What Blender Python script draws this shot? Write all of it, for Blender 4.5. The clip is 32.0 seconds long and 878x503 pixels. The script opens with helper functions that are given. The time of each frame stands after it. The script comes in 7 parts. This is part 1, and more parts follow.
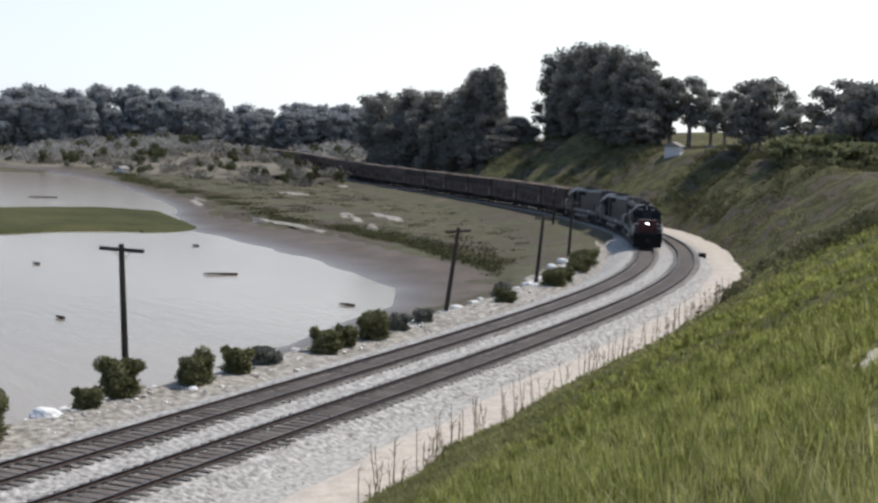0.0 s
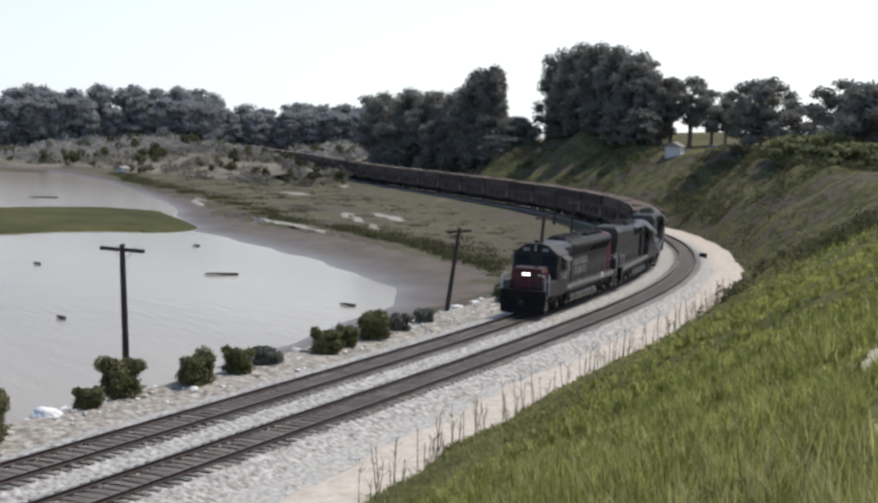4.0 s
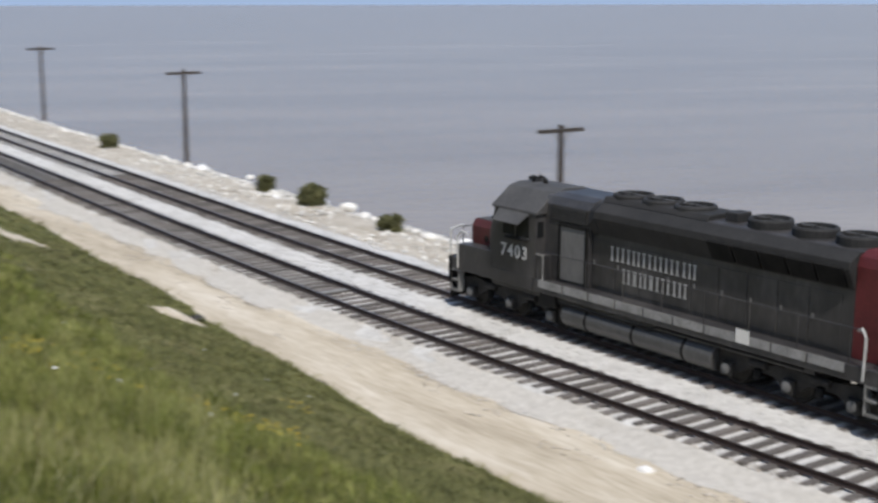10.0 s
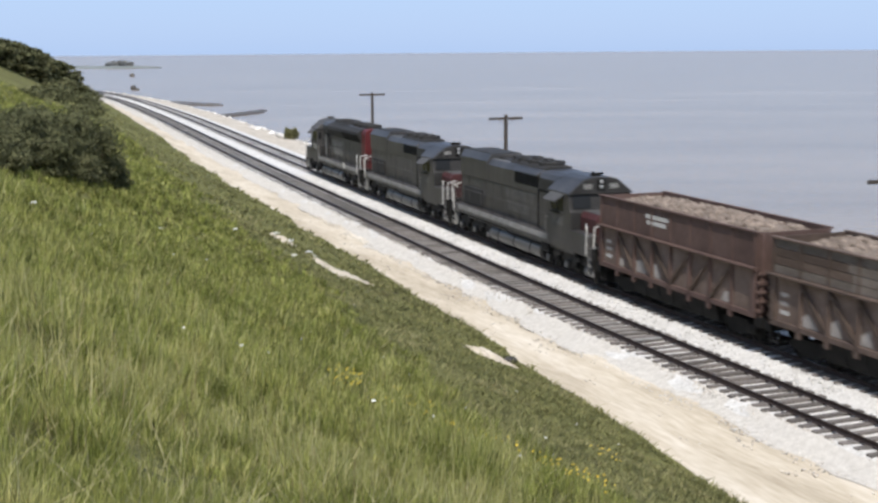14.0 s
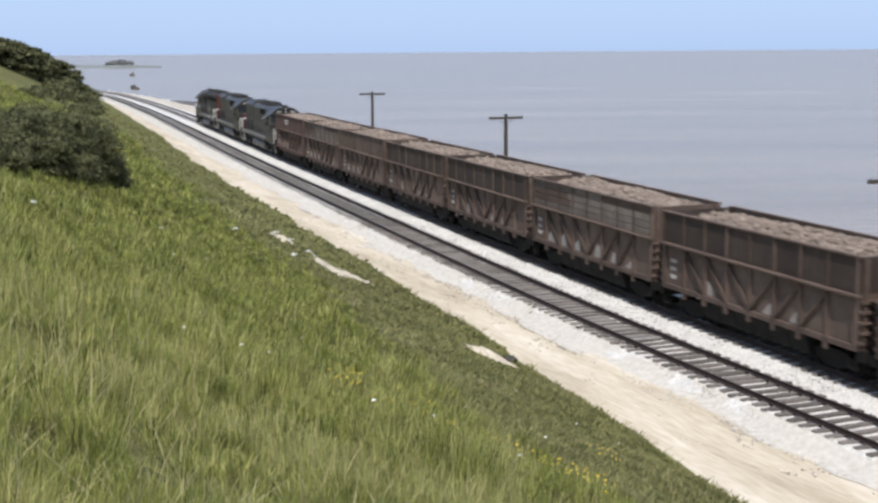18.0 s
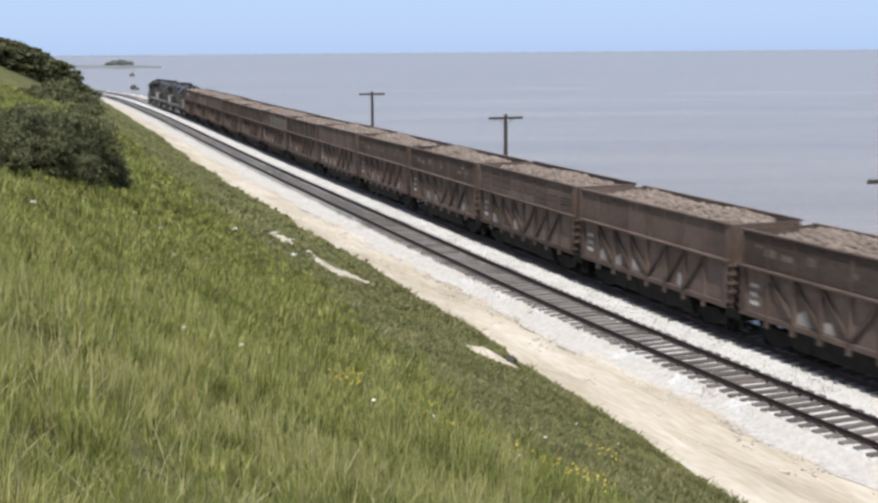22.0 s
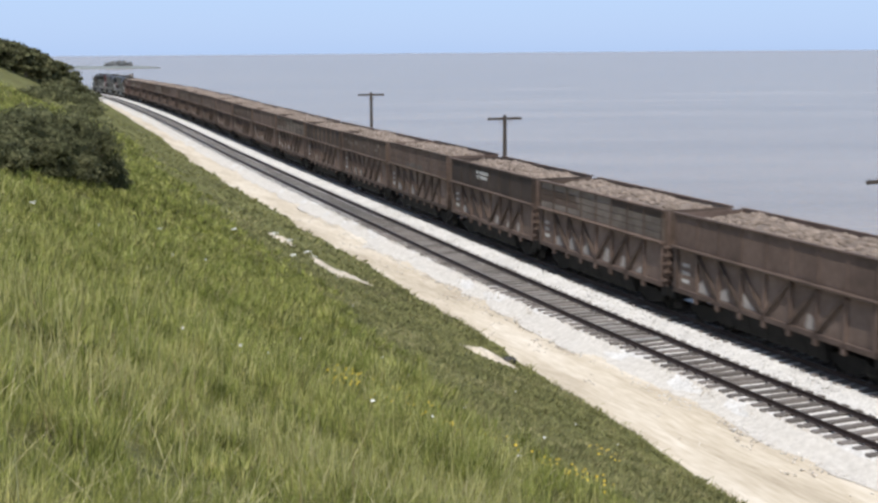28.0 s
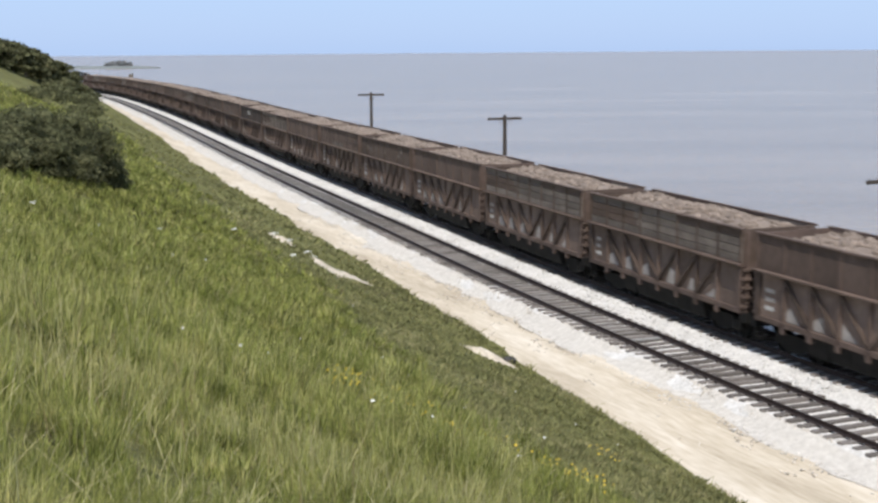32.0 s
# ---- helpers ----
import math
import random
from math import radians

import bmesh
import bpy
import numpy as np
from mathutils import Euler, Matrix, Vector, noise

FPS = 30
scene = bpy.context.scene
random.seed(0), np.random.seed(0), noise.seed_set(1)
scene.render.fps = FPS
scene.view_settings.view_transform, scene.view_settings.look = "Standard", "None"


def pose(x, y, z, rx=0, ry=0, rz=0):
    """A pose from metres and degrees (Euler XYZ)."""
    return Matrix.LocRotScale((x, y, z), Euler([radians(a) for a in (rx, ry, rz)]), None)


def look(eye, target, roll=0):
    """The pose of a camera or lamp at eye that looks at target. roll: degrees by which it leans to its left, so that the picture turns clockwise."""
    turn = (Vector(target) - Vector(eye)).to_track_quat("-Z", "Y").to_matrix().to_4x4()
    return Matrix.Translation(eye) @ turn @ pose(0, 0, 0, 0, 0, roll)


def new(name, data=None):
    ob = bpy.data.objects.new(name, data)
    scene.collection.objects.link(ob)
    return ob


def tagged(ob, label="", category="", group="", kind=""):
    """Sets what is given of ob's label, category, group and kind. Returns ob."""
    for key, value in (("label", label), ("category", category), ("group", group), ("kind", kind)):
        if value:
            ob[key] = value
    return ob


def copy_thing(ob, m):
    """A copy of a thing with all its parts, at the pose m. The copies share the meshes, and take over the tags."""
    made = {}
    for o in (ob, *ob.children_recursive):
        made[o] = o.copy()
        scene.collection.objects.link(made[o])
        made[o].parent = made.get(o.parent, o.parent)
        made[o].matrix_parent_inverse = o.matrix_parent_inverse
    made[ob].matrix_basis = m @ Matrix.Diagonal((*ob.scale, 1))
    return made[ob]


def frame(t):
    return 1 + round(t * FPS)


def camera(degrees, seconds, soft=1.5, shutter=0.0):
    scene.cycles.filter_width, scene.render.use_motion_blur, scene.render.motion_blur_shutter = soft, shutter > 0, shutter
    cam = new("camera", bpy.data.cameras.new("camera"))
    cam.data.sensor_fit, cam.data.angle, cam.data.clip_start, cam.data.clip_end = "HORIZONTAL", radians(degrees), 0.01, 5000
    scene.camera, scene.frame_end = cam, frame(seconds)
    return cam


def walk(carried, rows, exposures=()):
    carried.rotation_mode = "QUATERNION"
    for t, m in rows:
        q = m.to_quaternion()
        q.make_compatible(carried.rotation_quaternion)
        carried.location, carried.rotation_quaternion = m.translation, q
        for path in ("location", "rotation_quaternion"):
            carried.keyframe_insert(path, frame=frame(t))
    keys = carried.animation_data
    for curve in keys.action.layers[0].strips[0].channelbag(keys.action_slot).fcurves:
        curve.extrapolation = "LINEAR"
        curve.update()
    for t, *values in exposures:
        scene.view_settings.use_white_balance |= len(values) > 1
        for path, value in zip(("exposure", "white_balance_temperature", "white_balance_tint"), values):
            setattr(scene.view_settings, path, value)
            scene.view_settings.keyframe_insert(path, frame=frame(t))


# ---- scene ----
from math import sin, cos, pi, atan2, hypot

# ---- camera: a tripod on the slope above a coastal railway ----
EYE = (0.0, 0.0, 10.0)
SEA_Z = -4.6
cam = camera(36.63, 32.0, soft=2.7, shutter=0.4)
# seconds, yaw, pitch, roll in degrees
PAN = [
    (0.0, -125.36, -5.34, -1.86), (5.5, -125.27, -5.34, -1.87), (5.7, -124.6, -5.33, -1.87), (6.0, -122.05, -5.27, -1.9),
    (6.4, -114.10, -5.16, -2.9), (6.7, -104.55, -5.27, -2.91), (7.0, -93.61, -5.47, -2.82), (7.2, -86.56, -5.54, -2.61),
    (7.4, -80.56, -6.09, -2.48), (7.7, -71.97, -7.78, -2.21), (8.0, -62.20, -9.29, -1.95), (8.2, -56.57, -11.30, -2.1),
    (8.4, -49.91, -12.35, -1.8), (8.5, -46.00, -12.37, -1.23), (8.7, -38.55, -12.26, -0.81), (9.0, -32.68, -12.12, -0.5),
    (9.5, -22.90, -11.53, -0.4), (10.0, -13.68, -10.71, 0.1), (10.5, -4.55, -9.59, 0.31), (10.8, -1.1, -9.0, 0.42),
    (11.0, -0.24, -8.79, 0.45), (11.5, 0.03, -8.60, 0.44), (13.0, 0.0, -8.67, 0.45), (20.0, 0.0, -8.71, 0.42),
    (28.0, -0.05, -8.68, 0.45), (32.0, -0.05, -8.68, 0.45)]
walk(cam, [(t, pose(*EYE, 90 + p, r, y)) for t, y, p, r in PAN],
     exposures=[(0.0, 0.18, 6500, 10), (5.6, 0.19, 6500, 10), (6.4, 0.08, 6430, 11), (7.0, -0.27, 6200, 13), (7.6, -0.28, 6230, 13), (8.0, -0.2, 6390, 13), (8.6, -0.19, 6440, 12),
                (10.0, 0.11, 6510, 10), (11.2, 0.46, 6550, 10), (32.0, 0.49, 6550, 10)])

# ---- world and sun: hazy daylight, high sun from behind the hill ----
SUN_AZ, SUN_EL = radians(267), radians(59)      # azimuth of the sun, counted from +x towards +y
world = bpy.data.worlds.new("sky")
scene.world = world
world.use_nodes = True
wn = world.node_tree
sky = wn.nodes.new("ShaderNodeTexSky")
sky.sky_type, sky.sun_disc = "NISHITA", False
sky.sun_elevation, sky.sun_rotation = SUN_EL, pi / 2 - SUN_AZ
sky.air_density, sky.dust_density, sky.ozone_density, sky.altitude = 1.0, 0.6, 2.5, 10
# marine haze: a whitish veil that thickens evenly towards the horizon
wl = wn.links
wco = wn.nodes.new("ShaderNodeTexCoord")
wsep = wn.nodes.new("ShaderNodeSeparateXYZ")
wl.new(wco.outputs["Generated"], wsep.inputs[0])
wabs = wn.nodes.new("ShaderNodeMath")
wabs.operation = "ABSOLUTE"
wl.new(wsep.outputs[2], wabs.inputs[0])
wmap = wn.nodes.new("ShaderNodeMapRange")
wmap.interpolation_type = "SMOOTHSTEP"
wmap.inputs[1].default_value, wmap.inputs[2].default_value = 0.0, 0.5
wmap.inputs[3].default_value, wmap.inputs[4].default_value = 0.85, 0.1
wl.new(wabs.outputs[0], wmap.inputs[0])
wmix = wn.nodes.new("ShaderNodeMix")
wmix.data_type = "RGBA"
wl.new(wmap.outputs[0], wmix.inputs[0])
wl.new(sky.outputs[0], wmix.inputs[6])
wdot = wn.nodes.new("ShaderNodeVectorMath")
wdot.operation = "DOT_PRODUCT"
wdot.inputs[1].default_value = (cos(SUN_AZ), sin(SUN_AZ), 0)
wl.new(wco.outputs["Generated"], wdot.inputs[0])
wside = wn.nodes.new("ShaderNodeMapRange")
wside.inputs[1].default_value, wside.inputs[2].default_value = -0.92, 0.68
wl.new(wdot.outputs["Value"], wside.inputs[0])
wtint = wn.nodes.new("ShaderNodeMix")
wtint.data_type = "RGBA"
wtint.inputs[6].default_value = (2.5, 3.6, 5.8, 1)
wtint.inputs[7].default_value = (8.5, 8.9, 9.0, 1)
wl.new(wside.outputs[0], wtint.inputs[0])
wl.new(wtint.outputs[2], wmix.inputs[7])
wl.new(wmix.outputs[2], wn.nodes["Background"].inputs[0])
wn.nodes["Background"].inputs[1].default_value = 0.12
sun = new("sun", bpy.data.lights.new("sun", "SUN"))
sun.data.energy, sun.data.angle, sun.data.color = 3.35, radians(1.0), (1.0, 0.95, 0.87)
sun.matrix_basis = look((cos(SUN_AZ) * cos(SUN_EL) * 100, sin(SUN_AZ) * cos(SUN_EL) * 100, sin(SUN_EL) * 100), (0, 0, 0))


# ---- materials ----
def material(name, stops, scale=3.0, rough=0.8, metal=0.0, bump=0.0, bump_scale=40.0, detail=6.0, fine=0.35, vary=0.0, stretch=(1, 1, 1), spec=0.4, dist=0.02, thin=0.0, along=None):
    """Colour from a ramp over noise at two scales; bump from a finer noise; vary: brightness change from piece to piece."""
    m = bpy.data.materials.new(name)
    m.use_nodes = True
    nt = m.node_tree
    N, L = nt.nodes, nt.links
    b = N["Principled BSDF"]
    co = N.new("ShaderNodeTexCoord")
    mp = N.new("ShaderNodeMapping")
    mp.inputs["Scale"].default_value = stretch
    if along is not None:      # streaks drawn out in one direction
        mp.vector_type = "TEXTURE"
        mp.inputs["Rotation"].default_value = (0, 0, radians(along))
        mp.inputs["Scale"].default_value = (7, 1, 1)
    L.new(co.outputs["Object"], mp.inputs[0])
    n1 = N.new("ShaderNodeTexNoise")
    n1.inputs["Scale"].default_value, n1.inputs["Detail"].default_value = scale, detail
    n2 = N.new("ShaderNodeTexNoise")
    n2.inputs["Scale"].default_value, n2.inputs["Detail"].default_value = scale * 9.0, 3.0
    mix = N.new("ShaderNodeMix")
    mix.inputs[0].default_value = fine
    L.new(mp.outputs[0], n1.inputs["Vector"])
    L.new(mp.outputs[0], n2.inputs["Vector"])
    L.new(n1.outputs[0], mix.inputs[2])
    L.new(n2.outputs[0], mix.inputs[3])
    ramp = N.new("ShaderNodeValToRGB")
    while len(ramp.color_ramp.elements) < len(stops):
        ramp.color_ramp.elements.new(0.5)
    for e, (p, c) in zip(ramp.color_ramp.elements, stops):
        e.position, e.color = p, (*c, 1)
    L.new(mix.outputs[0], ramp.inputs[0])
    out = ramp.outputs[0]
    if vary:
        oi = N.new("ShaderNodeObjectInfo")
        gi = N.new("ShaderNodeNewGeometry")
        add = N.new("ShaderNodeMath")
        add.operation = "ADD"
        L.new(oi.outputs["Random"], add.inputs[0])
        L.new(gi.outputs["Random Per Island"], add.inputs[1])
        fr = N.new("ShaderNodeMath")
        fr.operation = "FRACT"
        L.new(add.outputs[0], fr.inputs[0])
        mr = N.new("ShaderNodeMapRange")
        mr.inputs[3].default_value, mr.inputs[4].default_value = 1 - vary, 1 + vary
        L.new(fr.outputs[0], mr.inputs[0])
        hsv = N.new("ShaderNodeHueSaturation")
        L.new(mr.outputs[0], hsv.inputs["Value"])
        L.new(out, hsv.inputs["Color"])
        out = hsv.outputs[0]
    L.new(out, b.inputs["Base Color"])
    b.inputs["Roughness"].default_value, b.inputs["Metallic"].default_value = rough, metal
    b.inputs["Specular IOR Level"].default_value = spec
    if bump:
        n3 = N.new("ShaderNodeTexNoise")
        n3.inputs["Scale"].default_value, n3.inputs["Detail"].default_value = bump_scale, 4.0
        L.new(mp.outputs[0], n3.inputs["Vector"])
        bp = N.new("ShaderNodeBump")
        bp.inputs["Strength"].default_value, bp.inputs["Distance"].default_value = bump, dist
        L.new(n3.outputs[0], bp.inputs["Height"])
        L.new(bp.outputs[0], b.inputs["Normal"])
    if thin:
        tl = N.new("ShaderNodeBsdfTranslucent")
        L.new(out, tl.inputs[0])
        ms = N.new("ShaderNodeMixShader")
        ms.inputs[0].default_value = thin
        L.new(b.outputs[0], ms.inputs[1])
        L.new(tl.outputs[0], ms.inputs[2])
        L.new(ms.outputs[0], N["Material Output"].inputs[0])
    return m


def glow(name, color, strength):
    m = bpy.data.materials.new(name)
    m.use_nodes = True
    b = m.node_tree.nodes["Principled BSDF"]
    b.inputs["Base Color"].default_value = (*color, 1)
    b.inputs["Emission Color"].default_value = (*color, 1)
    b.inputs["Emission Strength"].default_value = strength
    return m


BALLAST = material("ballast", [(0.3, (0.38, 0.368, 0.35)), (0.5, (0.56, 0.545, 0.52)), (0.7, (0.72, 0.705, 0.68))], 1.3, 0.95, bump=0.35, bump_scale=14, fine=0.6, dist=0.06)
SPILL = material("spilled_gravel_stone", [(0.3, (0.33, 0.29, 0.245)), (0.7, (0.64, 0.585, 0.52))], 6, 0.95, vary=0.32)
STONE_BED = material("ballast_stone", [(0.3, (0.46, 0.447, 0.428)), (0.7, (0.66, 0.645, 0.62))], 8, 0.95, vary=0.2)
DUSTY_STONE = material("dusty_ballast_stone", [(0.32, (0.36, 0.335, 0.3)), (0.5, (0.5, 0.47, 0.425)), (0.68, (0.64, 0.61, 0.56))], 5, 0.95, vary=0.2, bump=0.6, bump_scale=18, fine=0.6, dist=0.04)
FINES = material("packed_stone_dust", [(0.3, (0.15, 0.14, 0.125)), (0.5, (0.24, 0.228, 0.21)), (0.7, (0.36, 0.345, 0.32))], 3.0, 0.95, bump=0.5, bump_scale=20, fine=0.55, dist=0.03)
TRACK_DIRT = material("oily_track_dirt", [(0.3, (0.075, 0.06, 0.05)), (0.5, (0.14, 0.116, 0.1)), (0.72, (0.25, 0.22, 0.195))], 2.5, 0.95, bump=0.5, bump_scale=20, fine=0.55, dist=0.03)
TIE = material("weathered_tie", [(0.3, (0.085, 0.074, 0.066)), (0.7, (0.2, 0.178, 0.163))], 6, 0.9, bump=0.5, bump_scale=60, vary=0.3, stretch=(1, 6, 1))
RAIL = material("rusty_rail", [(0.3, (0.03, 0.022, 0.02)), (0.7, (0.075, 0.05, 0.042))], 20, 0.6, metal=0.4)
RAIL_HEAD = material("worn_rail_head", [(0.3, (0.2, 0.19, 0.19)), (0.7, (0.32, 0.31, 0.3))], 20, 0.35, metal=0.9)
DIRT = material("dirt_road", [(0.27, (0.33, 0.273, 0.197)), (0.5, (0.515, 0.447, 0.345)), (0.74, (0.71, 0.65, 0.555))], 0.9, 0.95, bump=0.6, bump_scale=9, fine=0.4, dist=0.04, along=112)
EARTH = material("slumped_earth", [(0.3, (0.32, 0.265, 0.19)), (0.5, (0.56, 0.49, 0.385)), (0.7, (0.74, 0.67, 0.56))], 2.2, 0.95, bump=0.8, bump_scale=9, fine=0.5, dist=0.06)
SHORE = material("shore_gravel", [(0.25, (0.22, 0.19, 0.15)), (0.5, (0.46, 0.41, 0.34)), (0.75, (0.7, 0.66, 0.59))], 0.9, 0.95, bump=0.9, bump_scale=8, fine=0.55, dist=0.08)
ROCK = material("pale_riprap", [(0.3, (0.5, 0.475, 0.43)), (0.7, (0.8, 0.78, 0.74))], 2.0, 0.9, bump=0.5, bump_scale=12, vary=0.35)
DARK_ROCK = material("wet_rock", [(0.3, (0.036, 0.032, 0.028)), (0.7, (0.115, 0.102, 0.088))], 2.0, 0.6, bump=0.5, bump_scale=12, vary=0.55)
WHITE_ROCK = material("white_rock", [(0.3, (0.72, 0.71, 0.69)), (0.7, (0.85, 0.84, 0.82))], 3.0, 0.9, bump=0.4, bump_scale=10)
HILL = material("grassy_slope", [(0.28, (0.11, 0.092, 0.055)), (0.43, (0.13, 0.13, 0.052)), (0.6, (0.18, 0.18, 0.07)), (0.8, (0.27, 0.24, 0.13))], 0.16, 0.95, bump=1.0, bump_scale=5, fine=0.45, dist=0.25, spec=0.08)


def patchy(m, stops, y0, y1, scale):
    """Mottled second colour that takes over along the bend; on HILL, bare earth."""
    N, L = m.node_tree.nodes, m.node_tree.links
    b = N["Principled BSDF"]
    grass_out = b.inputs["Base Color"].links[0].from_socket
    co = N.new("ShaderNodeTexCoord")
    sep = N.new("ShaderNodeSeparateXYZ")
    L.new(co.outputs["Object"], sep.inputs[0])
    n = N.new("ShaderNodeTexNoise")
    n.inputs["Scale"].default_value, n.inputs["Detail"].default_value, n.inputs["Roughness"].default_value = scale, 7, 0.62
    L.new(co.outputs["Object"], n.inputs["Vector"])
    ramp = N.new("ShaderNodeValToRGB")
    while len(ramp.color_ramp.elements) < len(stops):
        ramp.color_ramp.elements.new(0.5)
    for e, (p, c) in zip(ramp.color_ramp.elements, stops):
        e.position, e.color = p, (*c, 1)
    L.new(n.outputs[0], ramp.inputs[0])
    wob = N.new("ShaderNodeMath")
    wob.operation, wob.inputs[1].default_value = "MULTIPLY_ADD", 60.0
    L.new(n.outputs[0], wob.inputs[0])
    L.new(sep.outputs[1], wob.inputs[2])
    mr = N.new("ShaderNodeMapRange")
    mr.inputs[1].default_value, mr.inputs[2].default_value = y0 + 30, y1 + 30
    L.new(wob.outputs[0], mr.inputs[0])
    mix = N.new("ShaderNodeMix")
    mix.data_type = "RGBA"
    L.new(mr.outputs[0], mix.inputs[0])
    L.new(ramp.outputs[0], mix.inputs[6])
    L.new(grass_out, mix.inputs[7])
    L.new(mix.outputs[2], b.inputs["Base Color"])


patchy(HILL, [(0.3, (0.045, 0.04, 0.026)), (0.41, (0.15, 0.125, 0.092)), (0.48, (0.072, 0.073, 0.034)), (0.55, (0.155, 0.145, 0.07)), (0.62, (0.085, 0.08, 0.04)), (0.72, (0.27, 0.23, 0.175))], -85, -65, 0.2)
patchy(BALLAST, [(0.36, (0.155, 0.145, 0.132)), (0.47, (0.31, 0.295, 0.272)), (0.55, (0.4, 0.382, 0.355)), (0.66, (0.57, 0.547, 0.515))], -8, 24, 4.0)
patchy(DIRT, [(0.36, (0.25, 0.235, 0.21)), (0.47, (0.36, 0.345, 0.315)), (0.56, (0.43, 0.41, 0.375)), (0.68, (0.54, 0.515, 0.47))], -8, 20, 4.5)
patchy(SHORE, [(0.34, (0.12, 0.105, 0.087)), (0.47, (0.26, 0.235, 0.2)), (0.57, (0.38, 0.348, 0.302)), (0.68, (0.56, 0.525, 0.475))], -10, 20, 2.6)
TURF = material("short_turf", [(0.3, (0.165, 0.1705, 0.077)), (0.5, (0.2585, 0.2552, 0.11)), (0.72, (0.418, 0.374, 0.209))], 0.5, 0.9, vary=0.4, spec=0.2, thin=0.5)
STRAW = material("bent_straw_stem", [(0.3, (0.38, 0.34, 0.17)), (0.7, (0.6, 0.55, 0.32))], 3, 0.8, vary=0.3, thin=0.4)
BLADE = material("grass_blade", [(0.36, (0.125, 0.15, 0.036)), (0.5, (0.28, 0.298, 0.08)), (0.63, (0.52, 0.485, 0.2))], 1.7, 0.85, vary=0.62, fine=0.5, spec=0.2, thin=0.5)
HEADS = material("pale_grass_head", [(0.36, (0.3, 0.31, 0.1)), (0.6, (0.58, 0.53, 0.24))], 1.2, 0.85, vary=0.35, spec=0.2, thin=0.5)
DRY = material("dry_stalk", [(0.3, (0.16, 0.11, 0.06)), (0.7, (0.36, 0.28, 0.16))], 4, 0.9, vary=0.3)
BLOOM_Y = material("yellow_bloom", [(0.3, (0.75, 0.5, 0.04)), (0.7, (0.85, 0.65, 0.1))], 4, 0.8)
BLOOM_W = material("white_bloom", [(0.3, (0.8, 0.8, 0.76)), (0.7, (0.85, 0.85, 0.82))], 4, 0.8)
MUD = material("mud_flat", [(0.3, (0.07, 0.052, 0.041)), (0.5, (0.105, 0.082, 0.066)), (0.7, (0.15, 0.12, 0.098))], 0.25, 0.75, spec=0.25, bump=0.25, bump_scale=3, dist=0.08)
# the mud is slick with water where it lies lowest
mud_n, mud_l = MUD.node_tree.nodes, MUD.node_tree.links
mud_at, mud_z, mud_rough, mud_spec = mud_n.new("ShaderNodeNewGeometry"), mud_n.new("ShaderNodeSeparateXYZ"), mud_n.new("ShaderNodeMapRange"), mud_n.new("ShaderNodeMapRange")
mud_l.new(mud_at.outputs["Position"], mud_z.inputs[0])
for node, low_v, high_v, top, socket in ((mud_rough, 0.32, 0.78, 0.4, "Roughness"), (mud_spec, 0.42, 0.25, 0.3, "Specular IOR Level")):
    node.inputs[1].default_value, node.inputs[2].default_value = SEA_Z + 0.02, SEA_Z + top
    node.inputs[3].default_value, node.inputs[4].default_value = low_v, high_v
    mud_l.new(mud_z.outputs[2], node.inputs[0])
    mud_l.new(node.outputs[0], mud_n["Principled BSDF"].inputs[socket])
mud_n["Bump"].inputs["Strength"].default_value = 0.12
MARSH = material("marsh_grass", [(0.36, (0.05, 0.037, 0.028)), (0.45, (0.09, 0.069, 0.05)), (0.51, (0.068, 0.066, 0.03)), (0.57, (0.1, 0.09, 0.05)), (0.64, (0.09, 0.068, 0.05)), (0.75, (0.2, 0.172, 0.115))], 0.06, 0.95, bump=0.8, bump_scale=2.2, fine=0.4, dist=0.3)
BANK = material("bank_grass_leaf", [(0.3, (0.055, 0.06, 0.025)), (0.7, (0.11, 0.112, 0.045))], 0.2, 0.9, vary=0.35, spec=0.2, thin=0.25)
REED = material("green_reed", [(0.3, (0.03, 0.03, 0.012)), (0.5, (0.05, 0.052, 0.019)), (0.7, (0.075, 0.07, 0.03))], 0.12, 0.9, vary=0.25, spec=0.1, bump=0.6, bump_scale=3, dist=0.2)
LEAF_BUSH = material("bush_leaf", [(0.3, (0.095, 0.097, 0.042)), (0.7, (0.2, 0.192, 0.088))], 1.5, 0.8, vary=0.45, spec=0.25, thin=0.25)
LEAF_GREY = material("grey_bush_leaf", [(0.3, (0.10, 0.10, 0.08)), (0.7, (0.22, 0.22, 0.18))], 1.5, 0.8, vary=0.35, spec=0.25)
# Leaf tone lifted towards grey to paint haze over the hill trees.
LEAF_EUC = material("haze_raised_tree_leaf", [(0.3, (0.17, 0.165, 0.145)), (0.7, (0.3, 0.29, 0.25))], 0.25, 0.85, vary=0.2, spec=0.2, thin=0.3)
# Grey paler than real leaves: distance haze is put into the colour.
LEAF_FAR = material("far_leaf_greyed_for_haze", [(0.3, (0.31, 0.32, 0.32)), (0.7, (0.38, 0.39, 0.39))], 0.3, 1.0, vary=0.05, spec=0.0, thin=0.45)
LEAF_CUT = material("dull_hillside_leaf", [(0.3, (0.085, 0.082, 0.042)), (0.7, (0.17, 0.165, 0.08))], 0.3, 0.9, vary=0.35, spec=0.2, thin=0.3)
LEAF_MARSH = material("brown_marsh_leaf", [(0.3, (0.16, 0.148, 0.125)), (0.7, (0.29, 0.265, 0.225))], 0.05, 0.9, vary=0.22, spec=0.2, thin=0.25)
